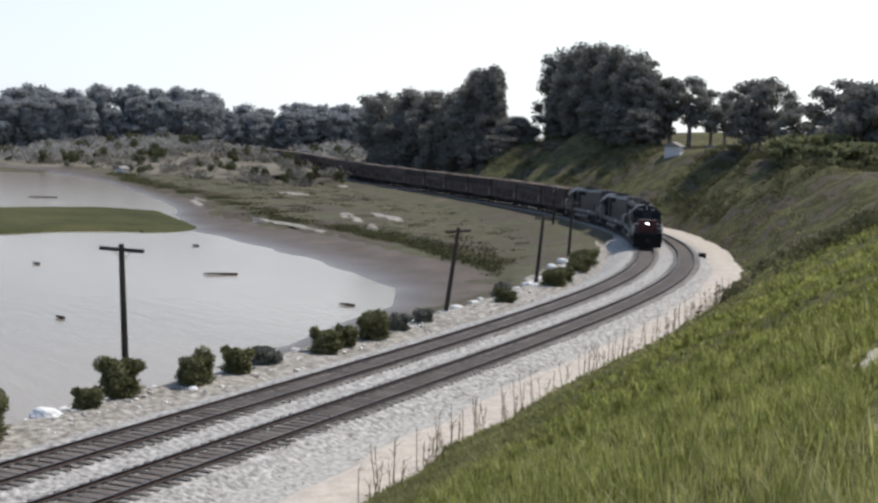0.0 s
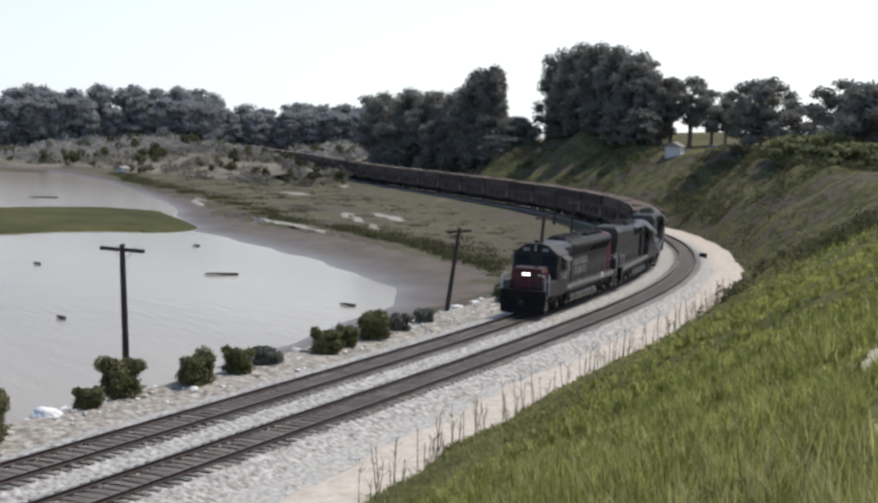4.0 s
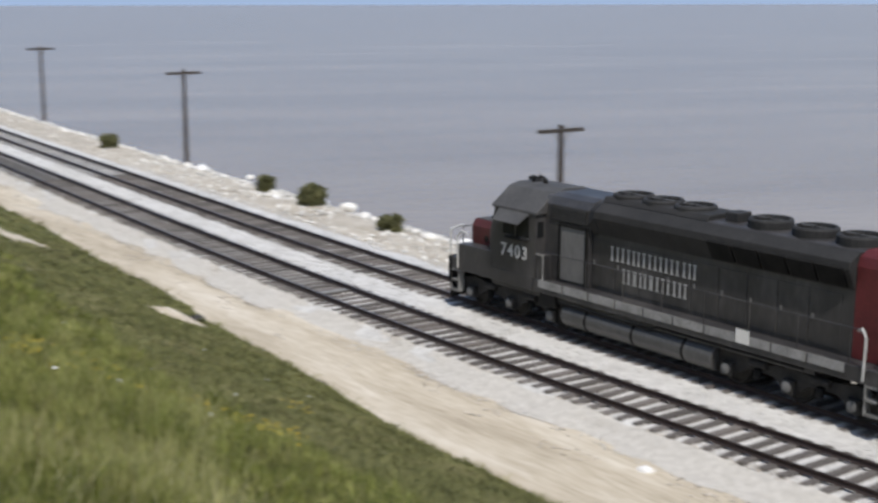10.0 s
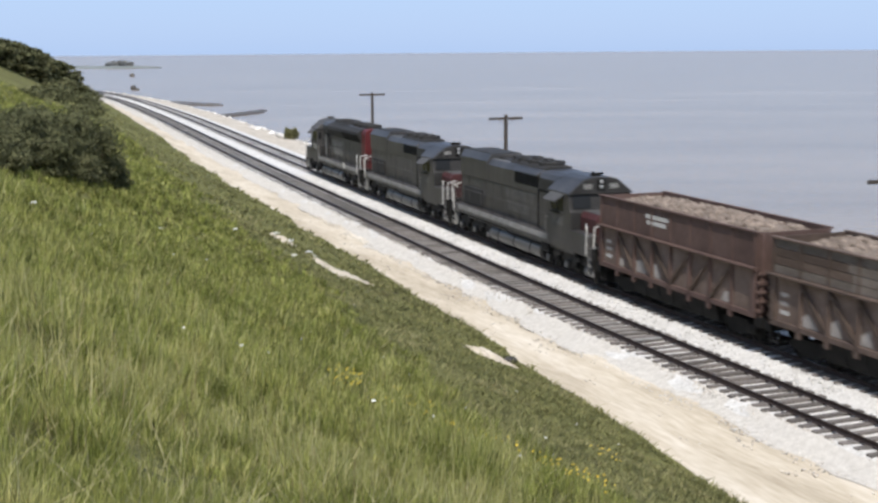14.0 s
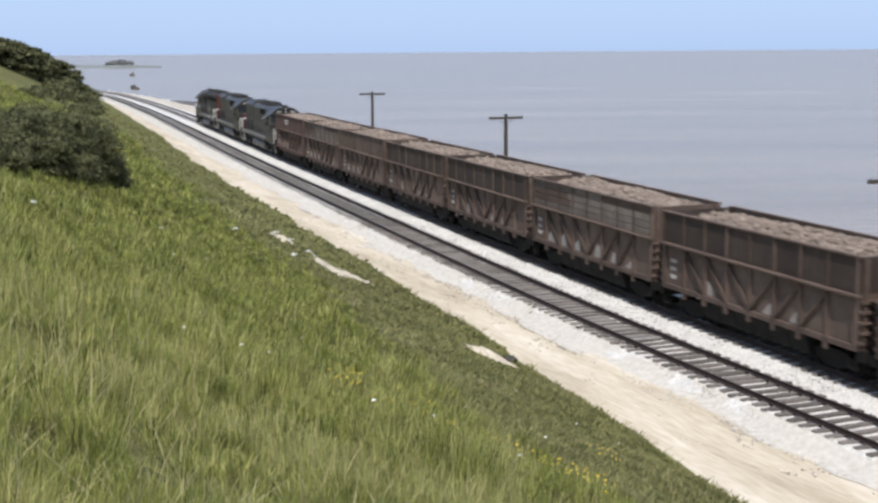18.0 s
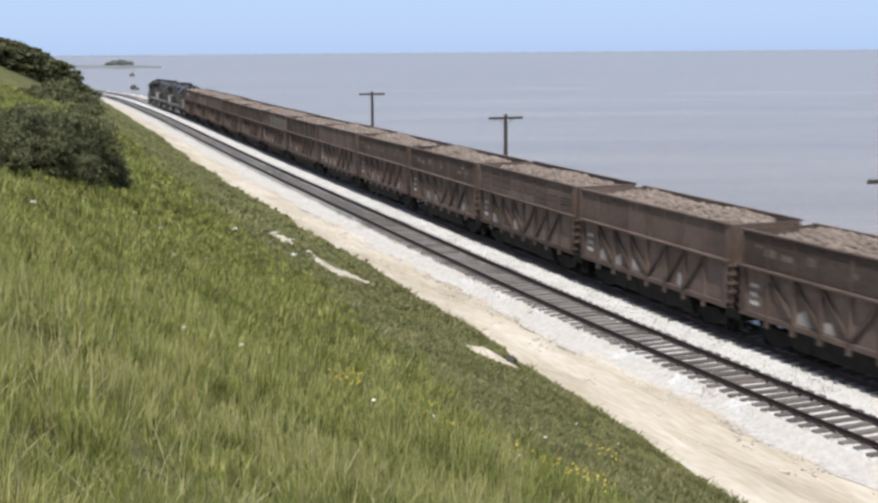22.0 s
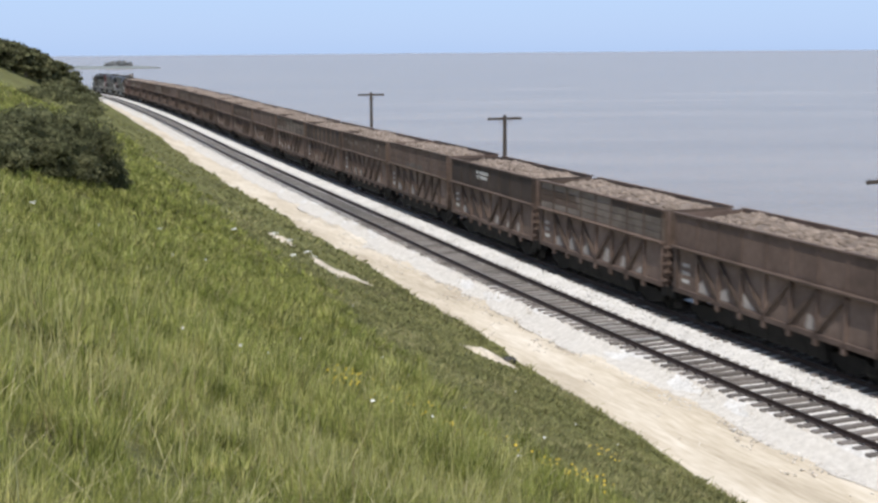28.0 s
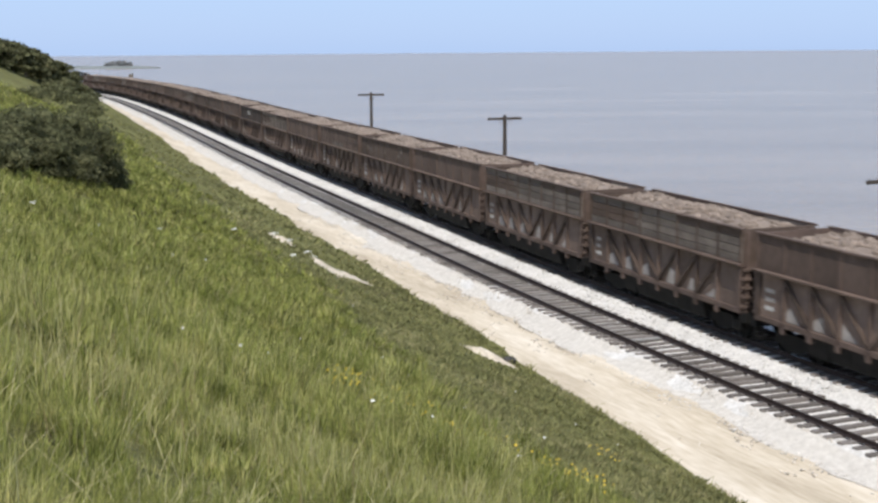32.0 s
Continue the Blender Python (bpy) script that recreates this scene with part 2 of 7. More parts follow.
# Brown-grey thicket tone, paled so that haze is painted in.
LEAF_THICKET = material("thicket_leaf_paled_for_haze", [(0.3, (0.27, 0.26, 0.24)), (0.7, (0.4, 0.385, 0.355))], 0.08, 0.95, vary=0.15, spec=0.1, thin=0.35)
FIELD = material("pale_brown_field", [(0.32, (0.1, 0.09, 0.065)), (0.5, (0.17, 0.15, 0.115)), (0.68, (0.28, 0.25, 0.2))], 0.05, 0.95, bump=0.6, bump_scale=2, fine=0.4, dist=0.3, spec=0.15)
LEAF_WEED = material("marsh_weed", [(0.3, (0.06, 0.052, 0.03)), (0.5, (0.085, 0.085, 0.04)), (0.7, (0.15, 0.125, 0.075))], 0.12, 0.9, vary=0.35, spec=0.2, thin=0.25)
LEAF_PALE = material("pale_willow_leaf", [(0.3, (0.17, 0.175, 0.08)), (0.7, (0.34, 0.33, 0.17))], 0.8, 0.85, vary=0.4, spec=0.2, thin=0.3)
LEAF_SCRUB = material("scrub_leaf", [(0.3, (0.055, 0.06, 0.03)), (0.5, (0.1, 0.104, 0.05)), (0.7, (0.185, 0.18, 0.095))], 0.8, 0.85, vary=0.45, spec=0.2, thin=0.25)
BARK = material("pale_bark", [(0.3, (0.12, 0.09, 0.07)), (0.7, (0.32, 0.27, 0.22))], 3, 0.9, bump=0.4, stretch=(1, 1, 0.2))
POLE = material("creosoted_pole", [(0.3, (0.028, 0.022, 0.018)), (0.7, (0.07, 0.058, 0.05))], 3, 0.9, bump=0.4, stretch=(6, 6, 0.4))
GREY = material("dirty_dark_grey_paint", [(0.28, (0.017, 0.0165, 0.017)), (0.5, (0.04, 0.038, 0.0385)), (0.74, (0.088, 0.083, 0.08))], 0.8, 0.45, spec=0.5, fine=0.3, stretch=(1, 1, 0.35), bump=0.08, bump_scale=30)
# GREY lightened for wear and to paint daylight on the upper faces.
GREY_ROOF = material("lightened_grey_paint", [(0.3, (0.042, 0.041, 0.041)), (0.7, (0.09, 0.087, 0.086))], 1.0, 0.72, fine=0.35)
TANK = material("greasy_dark_tank", [(0.3, (0.04, 0.039, 0.038)), (0.6, (0.08, 0.077, 0.074)), (0.8, (0.15, 0.143, 0.135))], 1.2, 0.42, fine=0.35, spec=0.5, stretch=(1, 1, 0.5), bump=0.1, bump_scale=20)
GREY_LIGHT = material("worn_grey_paint", [(0.3, (0.10, 0.098, 0.095)), (0.7, (0.17, 0.165, 0.16))], 1.2, 0.6, fine=0.35, stretch=(1, 1, 0.4))
# Black for soot on the roofs, and for shade under the flared hood.
SOOT_SHADE = material("soot_and_shade_black", [(0.3, (0.012, 0.012, 0.012)), (0.7, (0.035, 0.033, 0.032))], 1.5, 0.8, fine=0.4)
# RED is brighter than RED_DULL to paint sunlight on the hood end.
RED = material("sunlit_scarlet_paint", [(0.3, (0.055, 0.009, 0.01)), (0.7, (0.122, 0.018, 0.02))], 1.5, 0.55, fine=0.4)
RED_OLD = material("grimy_scarlet_paint", [(0.3, (0.032, 0.012, 0.013)), (0.7, (0.075, 0.022, 0.023))], 1.5, 0.65, fine=0.4)
RED_DULL = material("dull_scarlet_paint", [(0.3, (0.045, 0.011, 0.011)), (0.7, (0.1, 0.022, 0.021))], 1.5, 0.6, fine=0.4)
# Iron black that also carries painted shade under cars and in recesses.
BLACK = material("grimy_shaded_black_iron", [(0.3, (0.006, 0.006, 0.006)), (0.7, (0.02, 0.019, 0.018))], 3, 0.85, spec=0.15, fine=0.4, bump=0.15, bump_scale=25)
TRUCK = material("dusty_truck_iron", [(0.3, (0.013, 0.012, 0.011)), (0.7, (0.045, 0.04, 0.037))], 4, 0.8, fine=0.4, bump=0.2, bump_scale=25)
WHITE = material("worn_white_paint", [(0.3, (0.34, 0.335, 0.32)), (0.7, (0.6, 0.59, 0.57))], 4, 0.7, fine=0.4)
LETTER = material("worn_lettering_paint", [(0.3, (0.24, 0.237, 0.23)), (0.7, (0.45, 0.445, 0.43))], 6, 0.7, fine=0.5)
PALE_EDGE = material("worn_pale_sill", [(0.3, (0.14, 0.138, 0.13)), (0.7, (0.34, 0.33, 0.32))], 2.5, 0.7, fine=0.45)
SILVER = material("bare_metal", [(0.3, (0.3, 0.3, 0.3)), (0.7, (0.5, 0.5, 0.5))], 6, 0.4, metal=0.6)
PANE = material("dark_cab_glass", [(0.3, (0.012, 0.013, 0.014)), (0.7, (0.02, 0.021, 0.022))], 1, 0.2, spec=0.12)
RUST = material("rusty_brown_steel", [(0.22, (0.0433, 0.0319, 0.0251)), (0.45, (0.0889, 0.0616, 0.0502)), (0.65, (0.1368, 0.0969, 0.0798)), (0.85, (0.228, 0.1767, 0.1482))], 0.8, 0.85, fine=0.4, bump=0.25, bump_scale=16, vary=0.18, stretch=(1, 1, 0.45))
RUST_RED = material("red_brown_steel", [(0.25, (0.0511, 0.0306, 0.0255)), (0.5, (0.0958, 0.0587, 0.0498)), (0.8, (0.1532, 0.1047, 0.0894))], 0.8, 0.85, fine=0.4, bump=0.25, bump_scale=16, vary=0.15, stretch=(1, 1, 0.45))
PLANK = material("brown_extension_board", [(0.25, (0.0388, 0.0262, 0.0194)), (0.5, (0.0752, 0.0524, 0.041)), (0.8, (0.1311, 0.098, 0.0798))], 0.9, 0.9, fine=0.4, bump=0.3, bump_scale=12, vary=0.3, stretch=(0.4, 1, 1.6))
SHEET = material("blackened_sheet_steel", [(0.25, (0.02, 0.0145, 0.012)), (0.5, (0.042, 0.03, 0.025)), (0.85, (0.09, 0.068, 0.056))], 0.9, 0.8, fine=0.4, bump=0.15, bump_scale=14, stretch=(1, 1, 0.3))
BOARD_PALE = material("pale_worn_board", [(0.3, (0.085, 0.07, 0.06)), (0.7, (0.19, 0.16, 0.138))], 1.5, 0.9, fine=0.5, bump=0.3, bump_scale=12, vary=0.3)
PANEL = material("dusty_side_panel", [(0.25, (0.0798, 0.0559, 0.0456)), (0.5, (0.1425, 0.1026, 0.0844)), (0.75, (0.2337, 0.1801, 0.1539))], 1.1, 0.9, fine=0.45, bump=0.2, bump_scale=14, vary=0.2, stretch=(1, 1, 0.4))
CHALK = material("pale_dust_patch", [(0.3, (0.24, 0.215, 0.2)), (0.7, (0.44, 0.41, 0.385))], 2.5, 0.9, fine=0.5)
LOAD = material("pink_brown_beet_load", [(0.3, (0.11, 0.085, 0.07)), (0.5, (0.21, 0.168, 0.138)), (0.7, (0.33, 0.27, 0.225))], 2.6, 0.95, bump=0.8, bump_scale=9, fine=0.5, vary=0.25, dist=0.08)
LAMP = glow("headlamp_lens", (1.0, 0.98, 0.94), 5.0)
HOUSE = material("pale_wall_paint", [(0.3, (0.6, 0.58, 0.54)), (0.7, (0.72, 0.7, 0.66))], 1, 0.8)
ROOF = material("grey_shingle", [(0.3, (0.22, 0.2, 0.18)), (0.7, (0.32, 0.3, 0.28))], 2, 0.9)
# The blue is painted distance haze, not the colour of the land.
HAZE_HILL = material("hill_blued_for_haze", [(0.3, (0.33, 0.38, 0.44)), (0.7, (0.38, 0.43, 0.49))], 0.004, 1.0)
# Land tone shifted to blue-grey, with distance haze painted into it.
FAR_LAND = material("far_land_haze_grey", [(0.3, (0.12, 0.14, 0.145)), (0.7, (0.18, 0.2, 0.2))], 0.02, 1.0)


def water_material():
    m = bpy.data.materials.new("muddy_water")
    m.use_nodes = True
    N, L = m.node_tree.nodes, m.node_tree.links
    b = N["Principled BSDF"]
    co = N.new("ShaderNodeTexCoord")
    mp = N.new("ShaderNodeMapping")
    mp.inputs["Rotation"].default_value = (0, 0, radians(25))
    mp.inputs["Scale"].default_value = (0.035, 0.14, 1)
    L.new(co.outputs["Object"], mp.inputs[0])
    n = N.new("ShaderNodeTexNoise")
    n.inputs["Scale"].default_value, n.inputs["Detail"].default_value = 0.35, 5
    L.new(mp.outputs[0], n.inputs["Vector"])
    r = N.new("ShaderNodeValToRGB")
    r.color_ramp.elements[0].position, r.color_ramp.elements[0].color = 0.3, (0.218, 0.17, 0.124, 1)
    r.color_ramp.elements[1].position, r.color_ramp.elements[1].color = 0.7, (0.298, 0.242, 0.184, 1)
    L.new(n.outputs[0], r.inputs[0])
    L.new(r.outputs[0], b.inputs["Base Color"])
    b.inputs["Specular IOR Level"].default_value = 0.45
    # sheltered water inside the bend lies calmer than the open bay
    sep = N.new("ShaderNodeSeparateXYZ")
    L.new(co.outputs["Object"], sep.inputs[0])
    calm = N.new("ShaderNodeMapRange")
    calm.inputs[1].default_value, calm.inputs[2].default_value = -45.0, 10.0
    calm.inputs[3].default_value, calm.inputs[4].default_value = 0.16, 0.25
    L.new(sep.outputs[1], calm.inputs[0])
    L.new(calm.outputs[0], b.inputs["Roughness"])
    w = N.new("ShaderNodeTexNoise")
    w.inputs["Scale"].default_value, w.inputs["Detail"].default_value = 9.0, 4
    L.new(mp.outputs[0], w.inputs["Vector"])
    bp = N.new("ShaderNodeBump")
    bp.inputs["Distance"].default_value = 0.25
    ripple = N.new("ShaderNodeMapRange")
    ripple.inputs[1].default_value, ripple.inputs[2].default_value = -45.0, 10.0
    ripple.inputs[3].default_value, ripple.inputs[4].default_value = 0.2, 0.38
    L.new(sep.outputs[1], ripple.inputs[0])
    L.new(ripple.outputs[0], bp.inputs["Strength"])
    L.new(w.outputs[0], bp.inputs["Height"])
    L.new(bp.outputs[0], b.inputs["Normal"])
    return m


WATER = water_material()


# ---- mesh tools ----
class Build:
    """Collects boxes, prisms, tubes and strips into one mesh."""

    def __init__(self):
        self.v, self.f = [], []

    def add(self, verts, faces):
        n = len(self.v)
        self.v += [tuple(p) for p in verts]
        self.f += [tuple(i + n for i in q) for q in faces]
        return self

    def box(self, x0, x1, y0, y1, z0, z1, m=None):
        p = [(x, y, z) for x in (x0, x1) for y in (y0, y1) for z in (z0, z1)]
        if m is not None:
            p = [m @ Vector(q) for q in p]
        return self.add(p, [(0, 1, 3, 2), (4, 6, 7, 5), (0, 4, 5, 1), (2, 3, 7, 6), (0, 2, 6, 4), (1, 5, 7, 3)])

    def prism(self, outline, a, b, axis="x"):
        """An outline swept from a to b: (y, z) along x, (x, z) along y, (x, y) along z."""
        put = {"x": lambda p, t: (t, p[0], p[1]), "y": lambda p, t: (p[0], t, p[1]), "z": lambda p, t: (p[0], p[1], t)}[axis]
        k = len(outline)
        return self.add([put(p, a) for p in outline] + [put(p, b) for p in outline],
                        [tuple(range(k))[::-1], tuple(range(k, 2 * k))] + [(i, (i + 1) % k, k + (i + 1) % k, k + i) for i in range(k)])

    def tube(self, a, b, r, k=8, r2=None):
        a, b = Vector(a), Vector(b)
        q = (b - a).to_track_quat("Z", "Y")
        r2 = r if r2 is None else r2
        ring = lambda c, rr: [c + q @ Vector((rr * cos(2 * pi * i / k), rr * sin(2 * pi * i / k), 0)) for i in range(k)]
        return self.add(ring(a, r) + ring(b, r2), [tuple(range(k))[::-1], tuple(range(k, 2 * k))] + [(i, (i + 1) % k, k + (i + 1) % k, k + i) for i in range(k)])

    def path(self, pts, r, k=6):
        for a, b in zip(pts, pts[1:]):
            self.tube(a, b, r, k)
        return self

    def lathe(self, prof, m, k=16):
        """(radius, height) rows turned round z, then placed by m."""
        v = [m @ Vector((r * cos(2 * pi * i / k), r * sin(2 * pi * i / k), z)) for r, z in prof for i in range(k)]
        f = [(j * k + i, j * k + (i + 1) % k, (j + 1) * k + (i + 1) % k, (j + 1) * k + i) for j in range(len(prof) - 1) for i in range(k)]
        return self.add(v, f + [tuple(range(k))[::-1], tuple(range((len(prof) - 1) * k, len(prof) * k))])

    def mesh(self, name, smooth=False):
        me = bpy.data.meshes.new(name)
        me.from_pydata(self.v, [], self.f)
        if smooth:
            me.shade_smooth()
        me.update()
        return me


def part(name, shape, mat, parent=None, label="", bevel=0.0, smooth=False, at=None):
    me = shape.mesh(name, smooth) if isinstance(shape, Build) else shape
    if not me.materials:
        me.materials.append(mat)
    ob = new(name, me)
    ob.parent = parent
    if at is not None:
        ob.matrix_basis = at
    if label:
        ob["label"] = label
    if bevel:
        mod = ob.modifiers.new("edge", "BEVEL")
        mod.width, mod.segments, mod.limit_method, mod.angle_limit = bevel, 2, "ANGLE", radians(40)
    return ob


def thing(name, label, category, group="", m=None, kind=""):
    ob = new(name)
    ob.empty_display_size = 0.3
    if m is not None:
        ob.matrix_basis = m
    return tagged(ob, label, category, group, kind)


def raw_mesh(name, verts, faces, mat, label="", kind="", category="", parent=None, smooth=False):
    """A mesh from arrays whose faces all have the same number of corners."""
    verts, faces = np.asarray(verts, dtype=np.float32), np.asarray(faces, dtype=np.int32)
    me = bpy.data.meshes.new(name)
    n, k = faces.shape
    me.vertices.add(len(verts))
    me.vertices.foreach_set("co", verts.ravel())
    me.loops.add(n * k)
    me.loops.foreach_set("vertex_index", faces.ravel())
    me.polygons.add(n)
    me.polygons.foreach_set("loop_start", np.arange(0, n * k, k, dtype=np.int32))
    me.update(calc_edges=True)
    if smooth:
        me.shade_smooth()
    me.materials.append(mat)
    ob = new(name, me)
    ob.parent = parent
    return tagged(ob, label, category, "", kind)


def grid_faces(n, m):
    i, j = np.meshgrid(np.arange(n - 1), np.arange(m - 1), indexing="ij")
    a = (i * m + j).ravel()
    return np.stack([a, a + m, a + m + 1, a + 1], 1)


# ---- the line: distance s along the seaward track, offset d to its inland side ----
BEND_S = [-340, -120, -60, -5, 0, 60, 120, 180, 240, 300, 360, 420, 500, 580, 660, 760, 1100]
BEND_K = [0.0, 0.0, -0.0015, -0.0015, 0.00277, 0.00082, -0.00192, -0.00613, -0.00578, 0.00132, -0.00407, -0.00008, -0.00015, 0.00004, 0.00165, 0.00333, 0.0034]
GRADE_S = [-340, 40, 100, 150, 200, 250, 300, 350, 400, 450, 520, 550, 620, 690, 1100]
GRADE_Z = [-3.1, -3.0, -2.7, -2.4, -2.0, -1.7, -1.6, -0.7, 0.0, 0.15, 0.6, 0.6, 0.2, 0.0, 0.0]
STEP = 0.5
LS = np.arange(-340, 1100 + STEP, STEP)
bend = np.interp(LS, BEND_S, BEND_K)
turn = np.concatenate([[0], np.cumsum((bend[1:] + bend[:-1]) / 2 * STEP)])
ORIGIN = int(340 / STEP)
LH = radians(157.64) + turn - turn[ORIGIN]
mid = (LH[1:] + LH[:-1]) / 2
LX = np.concatenate([[0], np.cumsum(np.cos(mid) * STEP)])
LY = np.concatenate([[0], np.cumsum(np.sin(mid) * STEP)])
LX, LY = LX - LX[ORIGIN] + 294.18, LY - LY[ORIGIN] - 177.43
grade = np.interp(LS, GRADE_S, GRADE_Z)
LZ = np.convolve(np.pad(grade, 40, mode="edge"), np.ones(81) / 81, mode="valid")
TRACK_GAP = 3.95


def on_line(s, d=0.0, up=0.0):
    """World points at s along the line, d inland of it and up above its rails (arrays or numbers)."""
    x, y, z, h = (np.interp(s, LS, a) for a in (LX, LY, LZ, LH))
    return np.stack(np.broadcast_arrays(x - np.sin(h) * d, y + np.cos(h) * d, z + up), -1)


def line_pose(s, d=0.0, up=0.0, half=6.0, flip=False):
    a, b = on_line(s - half, d, up), on_line(s + half, d, up)
    c = (a + b) / 2
    h = atan2(b[1] - a[1], b[0] - a[0])
    p = math.asin((b[2] - a[2]) / (2 * half))
    return Matrix.LocRotScale(Vector(c), Euler((0, -p if not flip else p, h + (pi if flip else 0))), None)


def fuzz(x, y, scale, seed=0.0):
    """Smooth noise of about -1 to 1 over arrays."""
    x, y = np.asarray(x, float) / scale, np.asarray(y, float) / scale
    t = np.zeros(np.broadcast(x, y).shape)
    r = np.random.RandomState(int(seed * 17) + 3)
    for k in range(9):
        a, f, p = r.uniform(0, 2 * pi), r.uniform(0.6, 2.4), r.uniform(0, 2 * pi)
        t = t + np.sin((x * cos(a) + y * sin(a)) * f + p) / (0.6 + f)
    return t / 2.6


SLOPE_FOOT = 9.3


def foot(s):
    return SLOPE_FOOT + np.interp(s, [175, 202, 231, 255, 280, 292, 302, 312, 340, 362, 370, 375, 382, 394, 410, 447, 600, 700], [8.5, 8.8, 8.7, 9.1, 9.3, 9.7, 10.2, 10.9, 10.5, 9.9, 9.6, 9.1, 8.7, 8.1, 8.2, 8.3, 7.2, 6.6]) - SLOPE_FOOT + 0.35 * fuzz(s, 0 * np.asarray(s), 3.0, 1) + 0.2 * fuzz(s, 0 * np.asarray(s), 0.8, 2)


def hill_up(s, d):
    """Height of the inland slope above the rails, at s and d."""
    s, d = np.asarray(s, float), np.asarray(d, float)
    e = d - foot(s)
    top = np.interp(s, [-340, 40, 64, 71, 78, 92, 108, 124, 141, 154, 169, 182, 203, 225, 260, 300, 1100], [3.5, 3.5, 4.1, 7.4, 11.9, 12.8, 11.5, 10.8, 11.2, 10.5, 9.7, 9.1, 8.1, 8.2, 10.5, 12.0, 13.0])
    steep = np.interp(s, [-340, 50, 75, 190, 225, 260, 300, 350, 385, 430, 480, 1100], [0.25, 0.3, 0.72, 0.72, 0.60, 0.56, 0.505, 0.503, 0.425, 0.44, 0.52, 0.52])
    ramp = steep * np.maximum(e, 0) * np.clip(e / 1.2 + 0.45, 0, 1)
    h = top - np.log1p(np.exp(np.clip((top - ramp) * 1.6, -40, 40))) / 1.6
    h = np.maximum(h, 0) + 0.05 * np.clip(e - 24, 0, 30)
    rough = np.interp(s, [-340, 60, 200, 290, 330, 1100], [1.0, 1.7, 1.5, 0.3, 0.08, 0.2])
    gully = np.clip(e / 4, 0, 1) * np.clip(1 - (ramp - top) / 5, 0.25, 1) * rough * (0.3 * fuzz(s, d * 0.4, 1.3, 34) + 0.75 * fuzz(s, d * 0.5, 2.4, 33) + 0.8 * fuzz(s, d * 0.5, 4.0, 3) + 1.3 * fuzz(s, d * 0.3, 11.0, 4))
    return -0.55 + h + gully + 0.05 * np.clip(e, 0, 1) * fuzz(s, d, 0.9, 5)


S_ROWS = np.concatenate([np.arange(-340, 60, 4.0), np.arange(60, 200, 1.5), np.arange(200, 300, 1.0), np.arange(300, 460, 0.5), np.arange(460, 700, 1.5), np.arange(700, 1101, 8.0)])


def sweep(name, mat, offsets, ups, label, s_rows=S_ROWS, kind="structure", category="ground", smooth=True):
    """A sheet along the line; offsets and ups are functions of s that give a row of values."""
    d, u = offsets(s_rows), ups(s_rows)
    pts = on_line(s_rows[:, None], d, u)
    return raw_mesh(name, pts.reshape(-1, 3), grid_faces(*d.shape), mat, label, kind, category, smooth=smooth)


E_ROWS = np.concatenate([[-0.25, 0, 0.1, 0.25, 0.45, 0.7], np.arange(1, 24, 0.7), np.arange(24, 60, 3), np.arange(60, 420, 30)])
hill_d = lambda s: foot(s)[:, None] + E_ROWS[None, :]
sweep("ground", HILL, hill_d, lambda s: hill_up(s[:, None], hill_d(s)) - 0.12 * (E_ROWS < 0)[None, :],
             "green and straw-coloured grassy hillside above the railway")
road_w = np.array([-0.2, 0.12, 0.3, 0.5, 0.7, 0.88, 1.0])
road_d = lambda s: 5.85 + (foot(s)[:, None] + 0.3 - 5.85) * road_w[None, :]
sweep("service_road", DIRT, road_d, lambda s: -0.58 + 0.035 * fuzz(s[:, None], road_d(s), 2.5, 6) - 0.06 * np.exp(-((road_w - 0.42) / 0.12) ** 2)[None, :] + 0.03 * fuzz(s[:, None], road_d(s), 0.7, 7),
      "pale tan dirt service road beside the tracks", category="road")
VERGE = material("sandy_verge", [(0.3, (0.37, 0.315, 0.255)), (0.5, (0.51, 0.445, 0.37)), (0.72, (0.66, 0.59, 0.51))], 1.6, 0.95, bump=0.5, bump_scale=12, fine=0.5, dist=0.03)
verge_s = np.arange(170, 345, 0.5)
verge_d = lambda s: foot(s)[:, None] + np.array([-2.5, -2.1, -1.1, -0.3, 0.36])[None, :] + 0.3 * fuzz(s[:, None], np.array([0, 0, 0, 0, 0])[None, :], 1.2, 61) * np.array([1, 0.6, 0.2, 0, 0])[None, :]
sweep("verge", VERGE, verge_d, lambda s: -0.54 + np.array([-0.08, 0.1, 0.13, 0.17, 0.24])[None, :] + 0.04 * fuzz(s[:, None], verge_d(s), 0.9, 62), "pale sandy bank between the road and the grass", verge_s, category="ground")
BAL_D = np.array([-3.9, -3.2, -2.55, -1.9, -1.3, -0.72, 0, 0.72, 1.3, 1.97, 2.65, 3.23, 3.95, 4.67, 5.2, 5.36, 5.58, 5.9])
BAL_U = np.array([-0.98, -0.72, -0.42, -0.25, -0.22, -0.23, -0.235, -0.23, -0.22, -0.36, -0.22, -0.23, -0.235, -0.23, -0.22, -0.27, -0.46, -0.70])
bal_d = lambda s: np.broadcast_to(BAL_D, (len(s), len(BAL_D))) + 0.12 * fuzz(s[:, None], BAL_D[None, :] * 3, 0.6, 8) * (np.abs(BAL_D - 1.97) > 3.5)[None, :] + np.interp(s, [335, 350], [1.0, 0.0])[:, None] * np.interp(BAL_D, [5.2, 5.9], [0, 1])[None, :]
sweep("ballast_bed", BALLAST, bal_d, lambda s: BAL_U[None, :] + 0.025 * fuzz(s[:, None], BAL_D[None, :], 0.35, 9) + 0.02 * fuzz(s[:, None], BAL_D[None, :], 1.3, 10),
      "bed of pale grey crushed-stone ballast", category="ballast")
